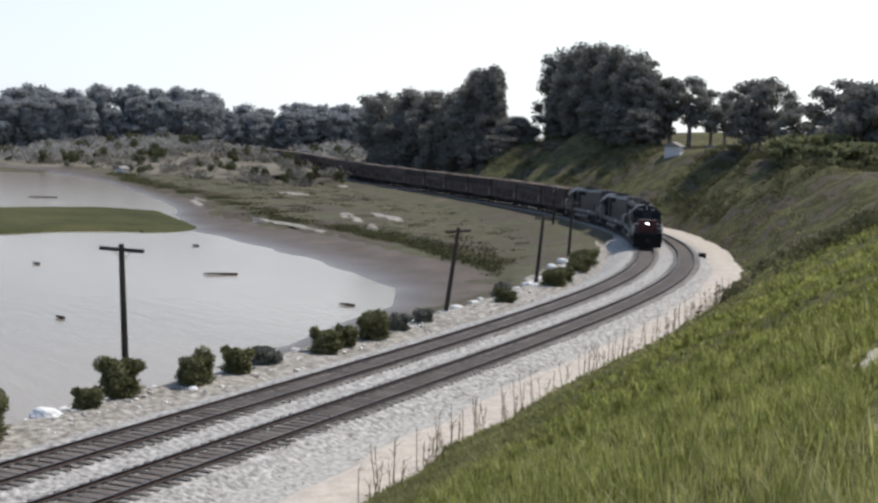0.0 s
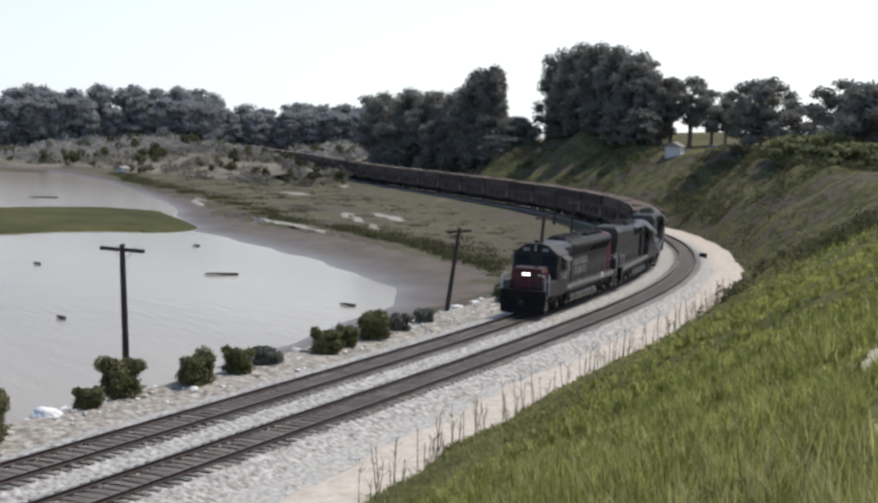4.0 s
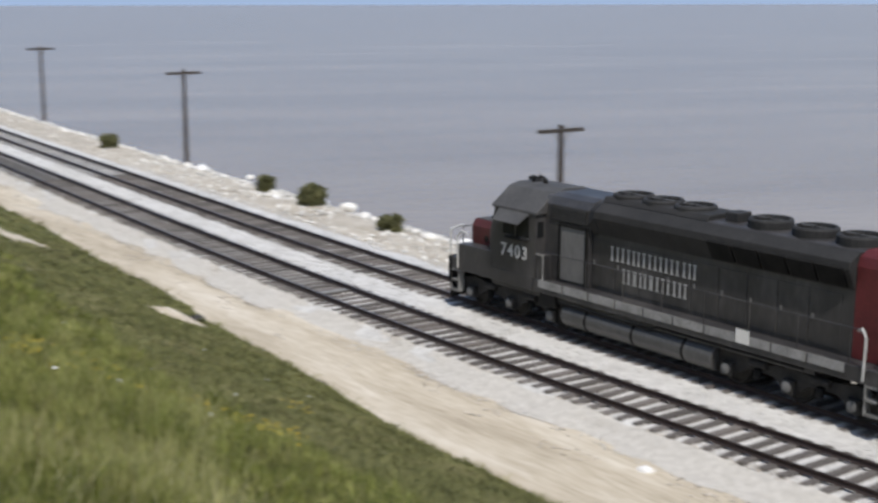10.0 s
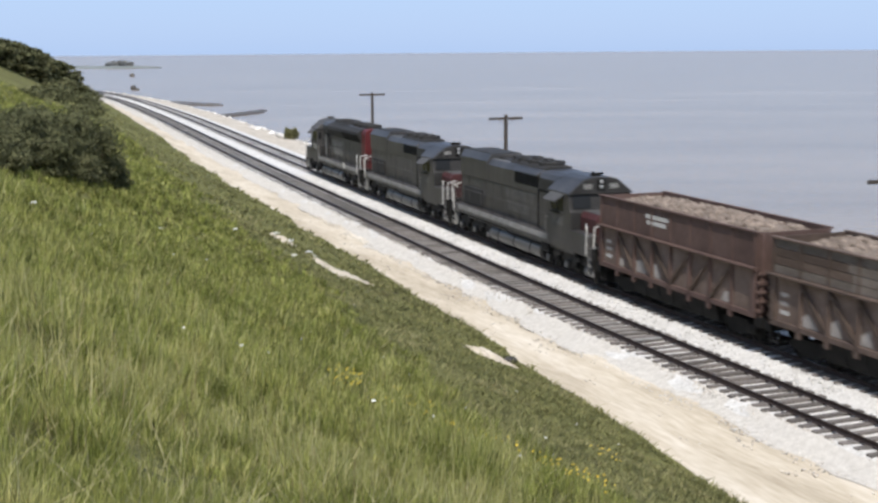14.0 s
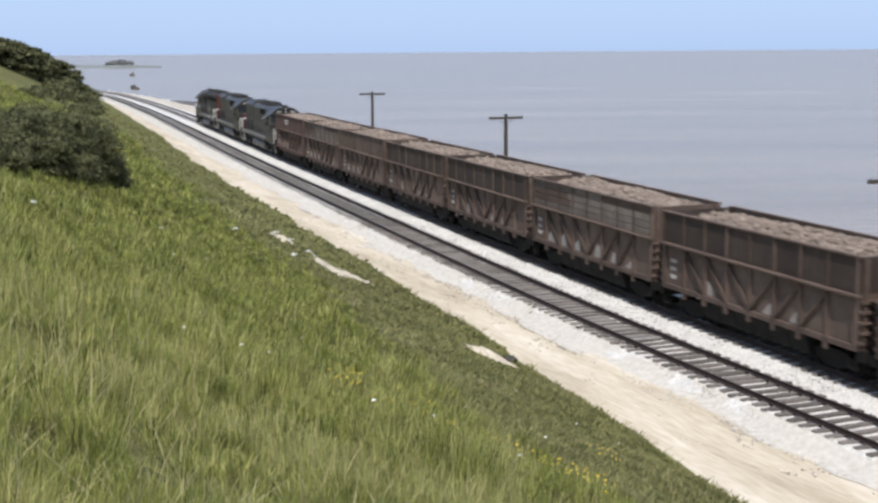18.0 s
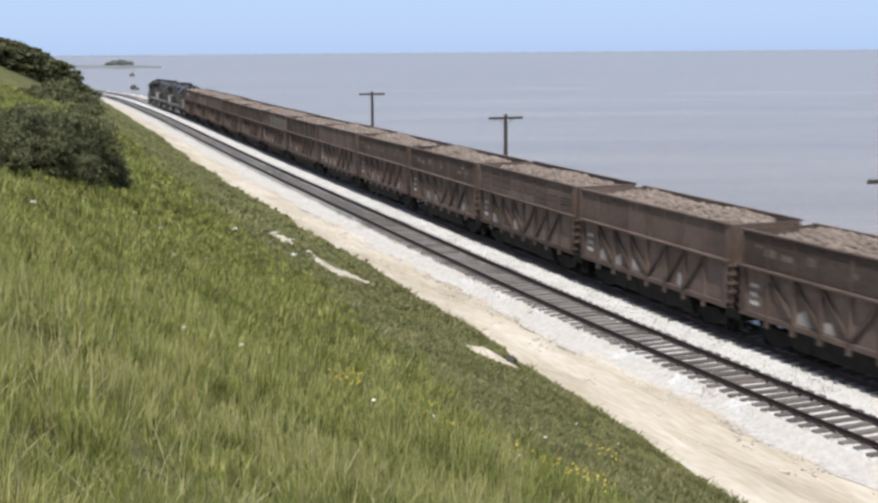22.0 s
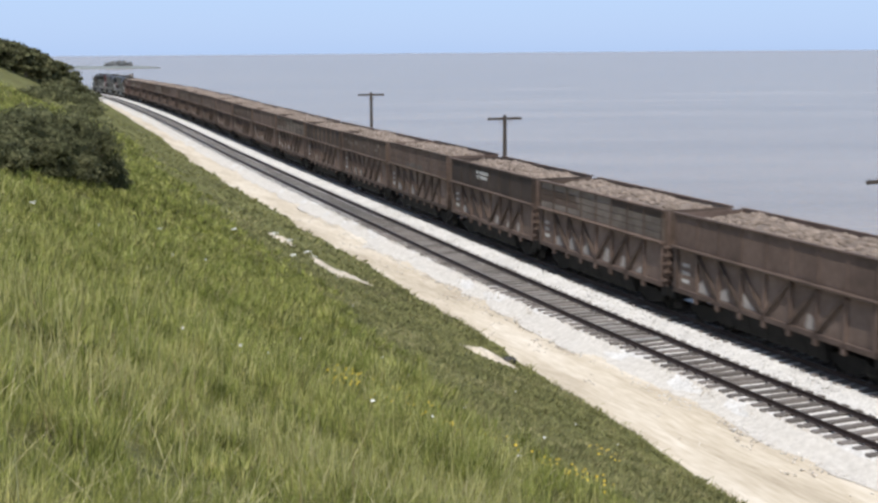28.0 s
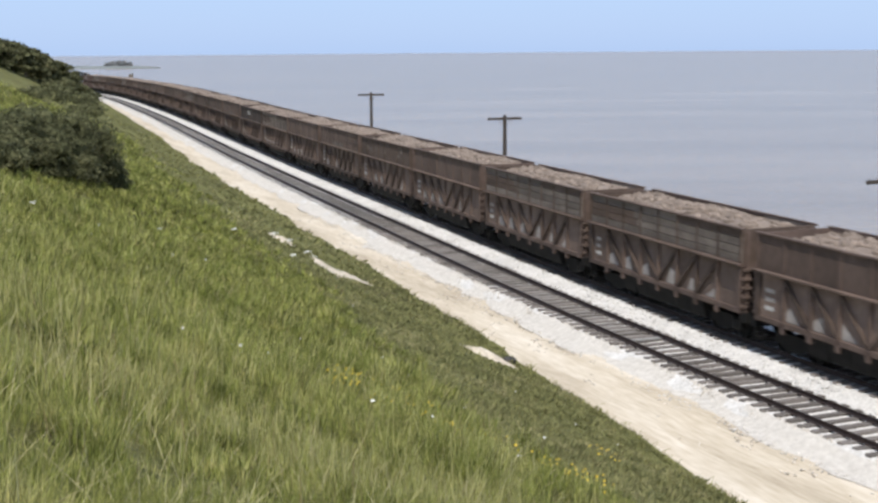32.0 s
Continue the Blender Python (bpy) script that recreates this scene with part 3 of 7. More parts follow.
shoulder_in = lambda s: np.interp(s, [332, 352], [0.0, 1.0])[:, None]
shoulder_d = lambda s: 5.22 + (np.array([0, 0.18, 0.4, 0.68, 0.98])[None, :] + (0.16 * fuzz(s, 0 * s, 0.9, 63) + 0.12 * fuzz(s, 0 * s, 0.35, 64))[:, None] * np.array([0, 0.4, 0.7, 1, 1.6])[None, :]) * (0.02 + 0.98 * shoulder_in(s))
sweep("dusty_shoulder", DUSTY_STONE, shoulder_d, lambda s: np.array([-0.225, -0.262, -0.42, -0.535, -0.575])[None, :] * shoulder_in(s) - 0.3 * (1 - shoulder_in(s)) + 0.03 * fuzz(s[:, None], shoulder_d(s), 0.3, 65),
      "dusty stone shoulder running down to the dirt road", S_ROWS[(S_ROWS > 332) & (S_ROWS < 700)], category="ballast")
for track_d in (0.0, TRACK_GAP):
    fill_w = np.linspace(-0.7, 0.7, 7)
    sweep("track_dirt", TRACK_DIRT, lambda s: np.broadcast_to(track_d + fill_w, (len(s), 7)) + 0 * s[:, None],
          lambda s: -0.197 + 0.016 * fuzz(s[:, None], fill_w[None, :], 0.5, 19) - 0.05 * (np.abs(fill_w) > 0.65)[None, :] - np.interp(s, [318, 338], [0, 0.05])[:, None],
          "oily brown dirt and cinders between the rails", S_ROWS[(S_ROWS > -60) & (S_ROWS < 342)], category="ballast")
fill_w = np.linspace(-0.69, 0.69, 9)
sweep("track_dirt", FINES, lambda s: np.broadcast_to(TRACK_GAP + fill_w, (len(s), 9)) + 0 * s[:, None],
      lambda s: -0.199 + 0.012 * fuzz(s[:, None], fill_w[None, :], 0.5, 19) + 0.012 * fuzz(s[:, None], fill_w[None, :] * 2, 0.23, 20) - 0.05 * (np.abs(fill_w) > 0.65)[None, :],
      "grey stone dust packed between the rails up to the plank", np.arange(383.7, 640, 0.25), category="ballast")
SH_D = np.array([-2.9, -3.8, -4.6, -5.4, -6.2, -7.0, -7.8, -8.8, -9.8, -11, -12.2, -13.5, -15, -17, -20])
SH_U = np.array([-0.75, -0.86, -0.82, -0.78, -0.8, -0.85, -1.1, -1.6, -2.2, -2.8, -3.3, -3.8, -4.6, -5.6, -6.2])
sh_d = lambda s: np.broadcast_to(SH_D, (len(s), len(SH_D))) + 0.0 * s[:, None]


def shore_up(s):
    k = np.interp(s, [-340, 215, 255, 300, 350, 420], [0.35, 0.45, 0.85, 0.72, 1.0, 1.0])[:, None]
    base = np.where(SH_U[None, :] < -1.0, -1.0 + (SH_U[None, :] + 1.0) * k, SH_U[None, :])
    base = np.where(s[:, None] < 240, -0.95 - np.interp(-SH_D[None, :] - np.interp(s, [120, 185, 235], [0.0, 3.2, 4.4])[:, None], [4.4, 6.4, 7.4], [0, 1.3, 2.4]), base)
    base = np.where((s[:, None] < 170) & (SH_D[None, :] < -3.0), -3.0, base)
    return base + 0.12 * fuzz(s[:, None], SH_D[None, :], 1.3, 11) * (SH_D < -3.5)[None, :]


sweep("shore_bench", SHORE, sh_d, shore_up, "gravelly shore bench between track and water", S_ROWS[S_ROWS > -330], category="shore")

# ---- marsh inside the bend, and the bay ----
M_S = np.arange(-338, 284, 2.5)
M_F = np.linspace(0, 1, 46)
edge_d = lambda s: np.interp(s, [-340, -39, -7, 27, 94, 135, 165, 186, 206, 226, 238, 250, 265, 285], [-165, -86, -70, -58, -53.7, -56, -55, -47, -38, -28, -20, -17, -15.5, -14]) + 0.7 * fuzz(s, 0 * s, 6, 12)
bank_d = lambda s: np.interp(s, [-340, -82, 0, 33, 87, 137, 162, 182, 208, 219, 226, 238, 285], [-150, -78, -60, -54, -49.6, -49.5, -44.5, -36, -25, -18.5, -13.5, -10, -8]) + 1.0 * fuzz(s, 0 * s, 7, 13)
marsh_end = lambda s: edge_d(s) - 4.0
m_near = lambda s: np.interp(s, [185, 208], [-1.7, -3.4])
m_d = lambda s: m_near(s)[:, None] + (marsh_end(s) - m_near(s))[:, None] * M_F[None, :] ** 1.3


def marsh_up(s, d=None):
    d = m_d(s) if d is None else d
    b, e = bank_d(s)[:, None], edge_d(s)[:, None]
    flat = -np.interp(s, [165, 180], [0.88, 1.08])[:, None] - 1.2 * np.clip((-d - np.interp(s, [120, 185, 235], [4.2, 7.0, 8.5])[:, None]) / 7, 0, 1) + np.clip((-d - 4) / 1.5, 0, 1) * np.interp(s, [-340, 100, 150, 200, 225], [1.4, 1.2, 0.9, 0.4, 0.0])[:, None] + np.clip((-d - 4) / 3, 0, 1) * (0.22 * fuzz(s[:, None], d, 5, 14) + 0.12 * fuzz(s[:, None], d, 1.8, 15))
    flat = np.where(d > -4.1, np.interp(d, [-4.2, -3.2, -2.55, -1.9, -1.7], [-0.95, -0.64, -0.34, -0.19, -0.3]) - np.interp(s, [190, 208], [0, 0.3])[:, None], flat)
    over = np.clip((b - d) / np.maximum(b - e, 0.8), 0, 3)
    wet = -4.05 - np.interp(s, LS, LZ)[:, None] - 0.55 * over
    return np.where(d > b, flat, np.minimum(flat, wet))


sweep("marsh", MARSH, m_d, marsh_up, "brown and green salt marsh inside the bend of the railway", M_S, category="marsh")
mud_f = np.linspace(0, 1, 8)
mud_d = lambda s: bank_d(s)[:, None] + 0.25 + (edge_d(s)[:, None] - 3.0 - bank_d(s)[:, None] - 0.25) * mud_f[None, :]
sweep("mud_flat", MUD, mud_d, lambda s: -4.02 - np.interp(s, LS, LZ)[:, None] - 0.53 * np.clip(mud_f[None, :] * (edge_d(s) - 3.0 - bank_d(s))[:, None] / np.minimum((edge_d(s) - bank_d(s)), -0.8)[:, None], 0, 3) + 0.03 * fuzz(s[:, None], mud_d(s), 2, 16),
      "bare brown tidal mud at the water's edge", M_S, category="mud")

SEA_R = np.concatenate([[0], np.geomspace(4, 4900, 60)])
SEA_A = np.linspace(0, 2 * pi, 97)
sea_v = np.stack(np.broadcast_arrays(60 + SEA_R[:, None] * np.cos(SEA_A), SEA_R[:, None] * np.sin(SEA_A), SEA_Z + 0 * SEA_R[:, None]), -1)
raw_mesh("water", sea_v.reshape(-1, 3), grid_faces(len(SEA_R), len(SEA_A)), WATER, "calm muddy grey bay reaching the horizon", "structure", "water", smooth=True)


def grain(x, y, scale, seed=0):
    """Random lattice noise of -1 to 1, without the waves of fuzz()."""
    table = np.random.RandomState(seed + 77).uniform(-1, 1, (64, 64))
    x, y = np.asarray(x, float) / scale, np.asarray(y, float) / scale
    i, j = np.floor(x).astype(int), np.floor(y).astype(int)
    u, v = x - i, y - j
    u, v = u * u * (3 - 2 * u), v * v * (3 - 2 * v)
    at = lambda a, b: table[a % 64, b % 64]
    return (at(i, j) * (1 - u) + at(i + 1, j) * u) * (1 - v) + (at(i, j + 1) * (1 - u) + at(i + 1, j + 1) * u) * v


def low_land(name, label, mat, pts, width, up, category="land", tail=0.12):
    """A low bank along a line of points, tapering to nothing at its ends."""
    pts = np.array(pts, float)
    t = np.linspace(0, 1, 60)
    k = np.linspace(0, 1, len(pts))
    c = np.stack([np.interp(t, k, pts[:, i]) for i in range(2)], 1)
    c = np.stack([np.convolve(np.pad(c[:, i], 4, mode="edge"), np.ones(9) / 9, mode="valid") for i in range(2)], 1)
    g = np.gradient(c, axis=0)
    g /= np.linalg.norm(g, axis=1)[:, None]
    nrm = np.stack([-g[:, 1], g[:, 0]], 1)
    w = (width * np.interp(t, [0, tail, tail + 0.17, 0.85, 1], [0.03, 0.3, 1, 1, 0.35]) if tail < 0.2 else width * np.interp(t, [0, 0.2, 0.36, 0.5, 0.66, 0.85, 1], [0.02, 0.06, 0.14, 0.5, 1, 1, 0.8])) * (1 + 0.15 * fuzz(t * 60, 0 * t, 6, 17))
    o = np.linspace(-1, 1, 15)
    xy = c[:, None, :] + nrm[:, None, :] * (o[None, :, None] * w[:, None, None])
    z = SEA_Z - 0.15 + (up + 0.15) * np.clip((1 - np.abs(o)) * 5, 0, 1)[None, :] * np.interp(t, [0, 0.1, 0.9, 1], [0.4, 1, 1, 0.4])[:, None] + 0.06 * fuzz(xy[..., 0], xy[..., 1], 1.5, 18)
    return raw_mesh(name, np.concatenate([xy, z[..., None]], -1).reshape(-1, 3), grid_faces(60, 15), mat, label, "structure", category, smooth=True)


low_land("reed_island", "dark green reed island lying in the bay", REED, [(169, -27), (163, -36), (165, -44), (176, -53), (184, -66), (180, -83)], 27, 0.4, "island", 0.34)
low_land("spit_near", "long low green spit reaching into the bay", MARSH, [(583, 25), (520, -20), (450, -60), (380, -80), (330, -118)], 16, 0.5, "spit")
low_land("spit_far", "thin dark spit far across the bay", FAR_LAND, [(1350, 140), (1250, 30), (1150, -120), (950, -240), (700, -300)], 40, 1.2, "spit")


ICO = np.array([(0, 0, 1), (0.894, 0, 0.447), (0.276, 0.851, 0.447), (-0.724, 0.526, 0.447), (-0.724, -0.526, 0.447), (0.276, -0.851, 0.447),
                (0.724, 0.526, -0.447), (-0.276, 0.851, -0.447), (-0.894, 0, -0.447), (-0.276, -0.851, -0.447), (0.724, -0.526, -0.447), (0, 0, -1)])
ICO_F = np.array([(0, 1, 2), (0, 2, 3), (0, 3, 4), (0, 4, 5), (0, 5, 1), (1, 6, 2), (2, 7, 3), (3, 8, 4), (4, 9, 5), (5, 10, 1),
                  (2, 6, 7), (3, 7, 8), (4, 8, 9), (5, 9, 10), (1, 10, 6), (6, 11, 7), (7, 11, 8), (8, 11, 9), (9, 11, 10), (10, 11, 6)])


def split_ico(v, f):
    """One finer step of the ball."""
    v, made, out = [tuple(p) for p in v], {}, []

    def half(a, b):
        k = (min(a, b), max(a, b))
        if k not in made:
            m = np.array(v[a]) + np.array(v[b])
            v.append(tuple(m / np.linalg.norm(m)))
            made[k] = len(v) - 1
        return made[k]
    for a, b, c in f:
        x, y, z = half(a, b), half(b, c), half(c, a)
        out += [(a, x, z), (x, b, y), (z, y, c), (x, y, z)]
    return np.array(v), np.array(out)


BALL, BALL_F = split_ico(ICO, ICO_F)


# ---- tracks ----
def rail_shape(d):
    out = [(-0.068, 0.0), (0.068, 0.0), (0.062, 0.018), (0.012, 0.035), (0.012, 0.115), (0.036, 0.128), (0.036, 0.152), (0.03, 0.158),
           (-0.03, 0.158), (-0.036, 0.152), (-0.036, 0.128), (-0.012, 0.115), (-0.012, 0.035), (-0.062, 0.018)]
    o = np.array(out)
    s = np.concatenate([np.arange(-330, 160, 4.0), np.arange(160, 480, 1.0), np.arange(480, 800, 4.0)])
    pts = on_line(s[:, None], d + o[None, :, 0], o[None, :, 1] - 0.158)
    n, k = len(s), len(o)
    i, j = np.meshgrid(np.arange(n - 1), np.arange(k), indexing="ij")
    a, b = (i * k + j).ravel(), (i * k + (j + 1) % k).ravel()
    return pts.reshape(-1, 3), np.stack([a, a + k, b + k, b], 1)


tie_box = Build().prism([(-1.3, -0.1), (1.3, -0.1), (1.3, 0.055), (1.27, 0.075), (-1.27, 0.075), (-1.3, 0.055)], -0.115, 0.115)
tie_mesh = tie_box.mesh("tie")
tie_mesh.materials.append(TIE)
plate_v = np.array(tie_box.v)


def railway_track(label, d0):
    tr = thing("railway_track", label, "railway track", "parallel tracks", kind="structure")
    for d in (-0.755, 0.755):
        v, f = rail_shape(d0 + d)
        rail = raw_mesh("rail", v, f, RAIL, parent=tr)
        s = np.concatenate([np.arange(160, 480, 1.0), np.arange(480, 800, 4.0)])
        hv = on_line(s[:, None], d0 + d + np.array([-0.022, 0.022])[None, :], 0.003)
        raw_mesh("rail_head", hv.reshape(-1, 3), grid_faces(len(s), 2), RAIL_HEAD, parent=rail)
    r = random.Random(int(d0 * 10))
    far_v, far_f = [], []
    for i in range(int((800 + 60) / 0.56)):
        s = -60 + i * 0.56
        m = line_pose(s + r.uniform(-0.03, 0.03), d0 + r.uniform(-0.04, 0.04), -0.235 + r.uniform(-0.012, 0.012), 1.0) @ pose(0, 0, 0, 0, 0, r.uniform(-1.2, 1.2))
        if 335 < s < 418:
            part("tie", tie_mesh, TIE, tr, at=m)
        else:
            k = len(far_v) * len(plate_v)
            far_v.append(np.array([m @ Vector(p) for p in plate_v]))
            far_f += [tuple(q + k for q in f) for f in tie_box.f if len(f) == 4]
    raw_mesh("ties", np.concatenate(far_v), far_f, TIE, kind="stuff", parent=tr)
    return tr


# ---- poles ----
def utility_pole(s, d, height, lean, label, arm=True, up=-0.9, swing=0):
    p = on_line(s, d, up - 0.3)
    h = np.interp(s, LS, LH)
    t = thing("utility_pole", label, "utility pole", "poles along the shore", Matrix.Translation(Vector(p)) @ Matrix.Rotation(h + radians(swing), 4, "Z") @ pose(0, 0, 0, 0, lean, 0))
    b = Build().tube((0, 0, 0), (0, 0, height), 0.17, 12, 0.125)
    part("pole", b, POLE, t, smooth=False)
    if arm:
        a = part("crossarm", Build().box(-0.055, 0.055, -1.25, 1.25, height - 0.34, height - 0.17), POLE, t, bevel=0.012)
        for y in (-1.12, -0.75, 0.75, 1.12):
            part("insulator_pin", Build().tube((0, y, height - 0.17), (0, y, height - 0.1), 0.015, 6), POLE, a)
        for y in (-0.6, 0.6):
            part("brace", Build().tube((-0.06, y, height - 0.25), (-0.1, 0, height - 0.8), 0.015, 5), POLE, t)
    return t


# ---- rolling stock: x ahead, y to the left, z above the rails ----
def wheelset(parent, x, r=0.5, mat=TRUCK):
    b = Build()
    for y in (-0.755, 0.755):
        q = 1 if y > 0 else -1
        m = Matrix.Translation((x, y, r)) @ Matrix.Rotation(-q * pi / 2, 4, "X")
        b.lathe([(r + 0.03, -0.07), (r + 0.03, -0.04), (r, -0.035), (r - 0.01, 0.07), (r - 0.08, 0.075), (r - 0.1, 0.03), (0.16, 0.02), (0.14, 0.1), (0.02, 0.1)], m, 20)
    b.tube((x, -0.75, r), (x, 0.75, r), 0.085, 8)
    return part("wheelset", b, mat, parent)


def engine_truck(parent, x):
    """A three-axle truck with side frames, boxes and brake gear."""
    fr = Build()
    for q in (-1, 1):
        y0, y1 = sorted((q * 0.98, q * 1.14))
        out = [(-2.55, 0.62), (-2.3, 0.42), (-1.75, 0.42), (-1.45, 0.62), (-0.6, 0.60), (-0.35, 0.42), (0.35, 0.42), (0.6, 0.60), (1.45, 0.62), (1.75, 0.42), (2.3, 0.42), (2.55, 0.62), (2.62, 0.9), (2.0, 1.02), (1.0, 0.86), (0, 0.98), (-1.0, 0.86), (-2.0, 1.02), (-2.62, 0.9)]
        fr.prism([(px + x, pz) for px, pz in out], y0, y1, "y")
        for ax in (-2.05, 0.0, 2.09):
            fr.box(x + ax - 0.2, x + ax + 0.2, min(q * 1.12, q * 1.3), max(q * 1.12, q * 1.3), 0.3, 0.68)
    fr.box(x - 0.3, x + 0.3, -1.0, 1.0, 0.55, 1.0)
    t = part("truck", fr, TRUCK, parent, "dusty cast side frames", bevel=0.025)
    for ax in (-2.05, 0.0, 2.09):
        wheelset(t, x + ax, 0.508)
        for q in (-1, 1):
            part("axle_cap", Build().lathe([(0.15, 0), (0.15, 0.05), (0.05, 0.09)], Matrix.Translation((x + ax, q * 1.3, 0.5)) @ Matrix.Rotation(-q * pi / 2, 4, "X"), 12), GREY_LIGHT, t)
    for ax in (-1.0, 1.05):
        for q in (-1, 1):
            part("brake_cylinder", Build().tube((x + ax - 0.28, q * 1.2, 0.86), (x + ax + 0.28, q * 1.2, 0.86), 0.1, 10), TRUCK, t)
            part("spring", Build().lathe([(0.11, 0), (0.12, 0.02), (0.09, 0.06), (0.12, 0.1), (0.09, 0.14), (0.12, 0.18), (0.09, 0.22), (0.12, 0.26)], Matrix.Translation((x + ax, q * 1.22, 0.45)), 10), BLACK, t)


def letters(parent, name, text, x, y, z, size, mat, label, spacing=1.0):
    """Raised painted characters on the left or right side (y gives the side)."""
    cu = bpy.data.curves.new(name, "FONT")
    cu.body, cu.size, cu.extrude, cu.align_x, cu.space_character = text, size, 0.004, "CENTER", spacing
    cu.offset = 0.012
    ob = new(name, cu)
    me = bpy.data.meshes.new_from_object(ob)
    bpy.data.objects.remove(ob)
    me.materials.append(mat)
    q = 1 if y > 0 else -1
    return part(name, me, mat, parent, label, at=Matrix.Translation((x, y, z)) @ Matrix.Rotation(pi if q > 0 else 0, 4, "Z") @ Matrix.Rotation(pi / 2, 4, "X"))


def name_bars(parent, side, x, z, h, widths, mat):
    """A line of lettering as plain upright bars, one for each character."""
    total = sum(widths) + 0.1 * (len(widths) - 1)
    px = x - total / 2
    for w in widths:
        b = Build()
        y0, y1 = sorted((side, side * 1.004))
        for bx in (px + 0.03, px + w - 0.11):
            b.box(bx, bx + 0.08, y0, y1, z + 0.04, z + h - 0.04)
            for bz in (z, z + h - 0.05):
                b.box(bx - 0.035, bx + 0.115, y0, y1, bz, bz + 0.05)
        part("letter_bar", b, mat, parent, "white painted letter block")
        px += w + 0.1


def locomotive(label, lead):
    """A six-axle road diesel: low nose, cab, long hood with flared top, walkways and two trucks."""
    t = thing("locomotive", label, "locomotive", "locomotives at the head of the train")
    frame_b = Build().prism([(-9.55, 1.2), (9.55, 1.2), (9.55, 1.62), (-9.55, 1.62)], -1.5, 1.5, "y")
    frame_b.box(-7.2, 7.2, -1.35, 1.35, 1.02, 1.22)
    part("frame", frame_b, GREY, t, bevel=0.03)
    for q in (-1, 1):
        for i in range(10):
            x = -8.3 + i * 1.28
            part("sill_panel", Build().box(x, x + 1.2, min(q * 1.5, q * 1.525), max(q * 1.5, q * 1.525), 1.38, 1.63), PALE_EDGE, t, "worn pale walkway edge")
        # raised battery box beside the nose, step cabinet behind the cab, piping under the sill
        part("battery_cover", Build().prism([(4.75, 1.22), (8.98, 1.22), (8.98, 2.08), (8.9, 2.16), (6.95, 2.16), (6.95, 1.66), (4.75, 1.66)], min(q * 1.06, q * 1.54), max(q * 1.06, q * 1.54), "y"), GREY, t, bevel=0.02)
        part("step_cabinet", Build().box(4.22, 4.56, min(q * 1.15, q * 1.5), max(q * 1.15, q * 1.5), 1.62, 2.42), GREY, t, bevel=0.02)
        part("cabinet_edge", Build().path([(4.2, q * 1.51, 1.64), (4.2, q * 1.51, 2.44), (4.58, q * 1.51, 2.44)], 0.025, 5), PALE_EDGE, t, "worn pale cabinet edge")
        part("air_pipe", Build().path([(-6.9, q * 1.42, 1.14), (-1.2, q * 1.42, 1.14), (-0.9, q * 1.42, 1.02), (3.4, q * 1.42, 1.02)], 0.035, 6), BLACK, t)
    # long hood with rounded shoulders
    hood = [(-0.98, 1.62), (0.98, 1.62), (0.98, 4.0), (0.9, 4.22), (0.62, 4.36), (-0.62, 4.36), (-0.9, 4.22), (-0.98, 4.0)]
    part("long_hood", Build().prism(hood, -9.0, 4.6), GREY, t, bevel=0.03)
    part("hood_end", Build().prism([(-1.0, 1.62), (1.0, 1.62), (1.0, 4.0), (0.92, 4.25), (0.62, 4.39), (-0.62, 4.39), (-0.92, 4.25), (-1.0, 4.0)], -9.22, -8.1), RED if lead else GREY, t, "scarlet hood end" if lead else "", bevel=0.03)
    if not lead:
        # tall plain hood with a raised radiator house at the rear; a black panel paints the shaded blower recess near
        # the cab
        part("upper_hood", Build().prism([(-1.03, 3.2), (1.03, 3.2), (1.05, 4.05), (0.86, 4.34), (-0.86, 4.34), (-1.05, 4.05)], -8.9, 2.35), GREY, t, bevel=0.03)
        part("radiator_house", Build().prism([(-1.06, 3.2), (1.06, 3.2), (1.08, 4.2), (0.84, 4.56), (-0.84, 4.56), (-1.08, 4.2)], -9.24, -4.9), GREY, t, bevel=0.04)
        part("house_roof", Build().box(-9.1, -5.0, -0.8, 0.8, 4.555, 4.59), SOOT_SHADE, t)
        part("roof_walk", Build().box(-4.8, -2.6, -0.84, 0.84, 4.335, 4.36), GREY_LIGHT, t, "pale dusty roof panel")
    for q in (-1, 1):
        if not lead:
            part("blower_intake", Build().prism([(q * 1.03, 3.5), (q * 1.07, 3.54), (q * 1.075, 4.0), (q * 1.0, 4.16)], -0.9, 2.2), BLACK, t, "black panel for the shaded blower recess", bevel=0.02)
            part("intake_hood", Build().prism([(q * 1.02, 4.1), (q * 1.2, 4.08), (q * 1.18, 4.14), (q * 0.95, 4.3)], -1.0, 2.3), GREY, t, bevel=0.02)
            part("low_intake", Build().box(-8.6, -5.6, min(q * 1.0, q * 1.1), max(q * 1.0, q * 1.1), 1.72, 2.62), SOOT_SHADE, t, "dark walkway-level air intake", bevel=0.02)
            for i in range(8):
                x = -7.7 + i * 1.2
                dr = part("hood_door", Build().box(x, x + 1.12, min(q * 0.98, q * 1.0), max(q * 0.98, q * 1.0), 1.75, 3.15), GREY, t, bevel=0.008)
                part("latch", Build().box(x + 1.0, x + 1.06, min(q * 1.0, q * 1.03), max(q * 1.0, q * 1.03), 2.4, 2.55), GREY_LIGHT, dr)
            continue
        # flared upper hood, its lower face leaning out; the shade there is painted black
        fl = Build()
        a = [(q * 0.97, 3.34), (q * 1.3, 3.92), (q * 1.28, 4.12), (q * 0.9, 4.36), (q * 0.6, 4.3)]
        fl.prism(a, -8.1, 2.0)
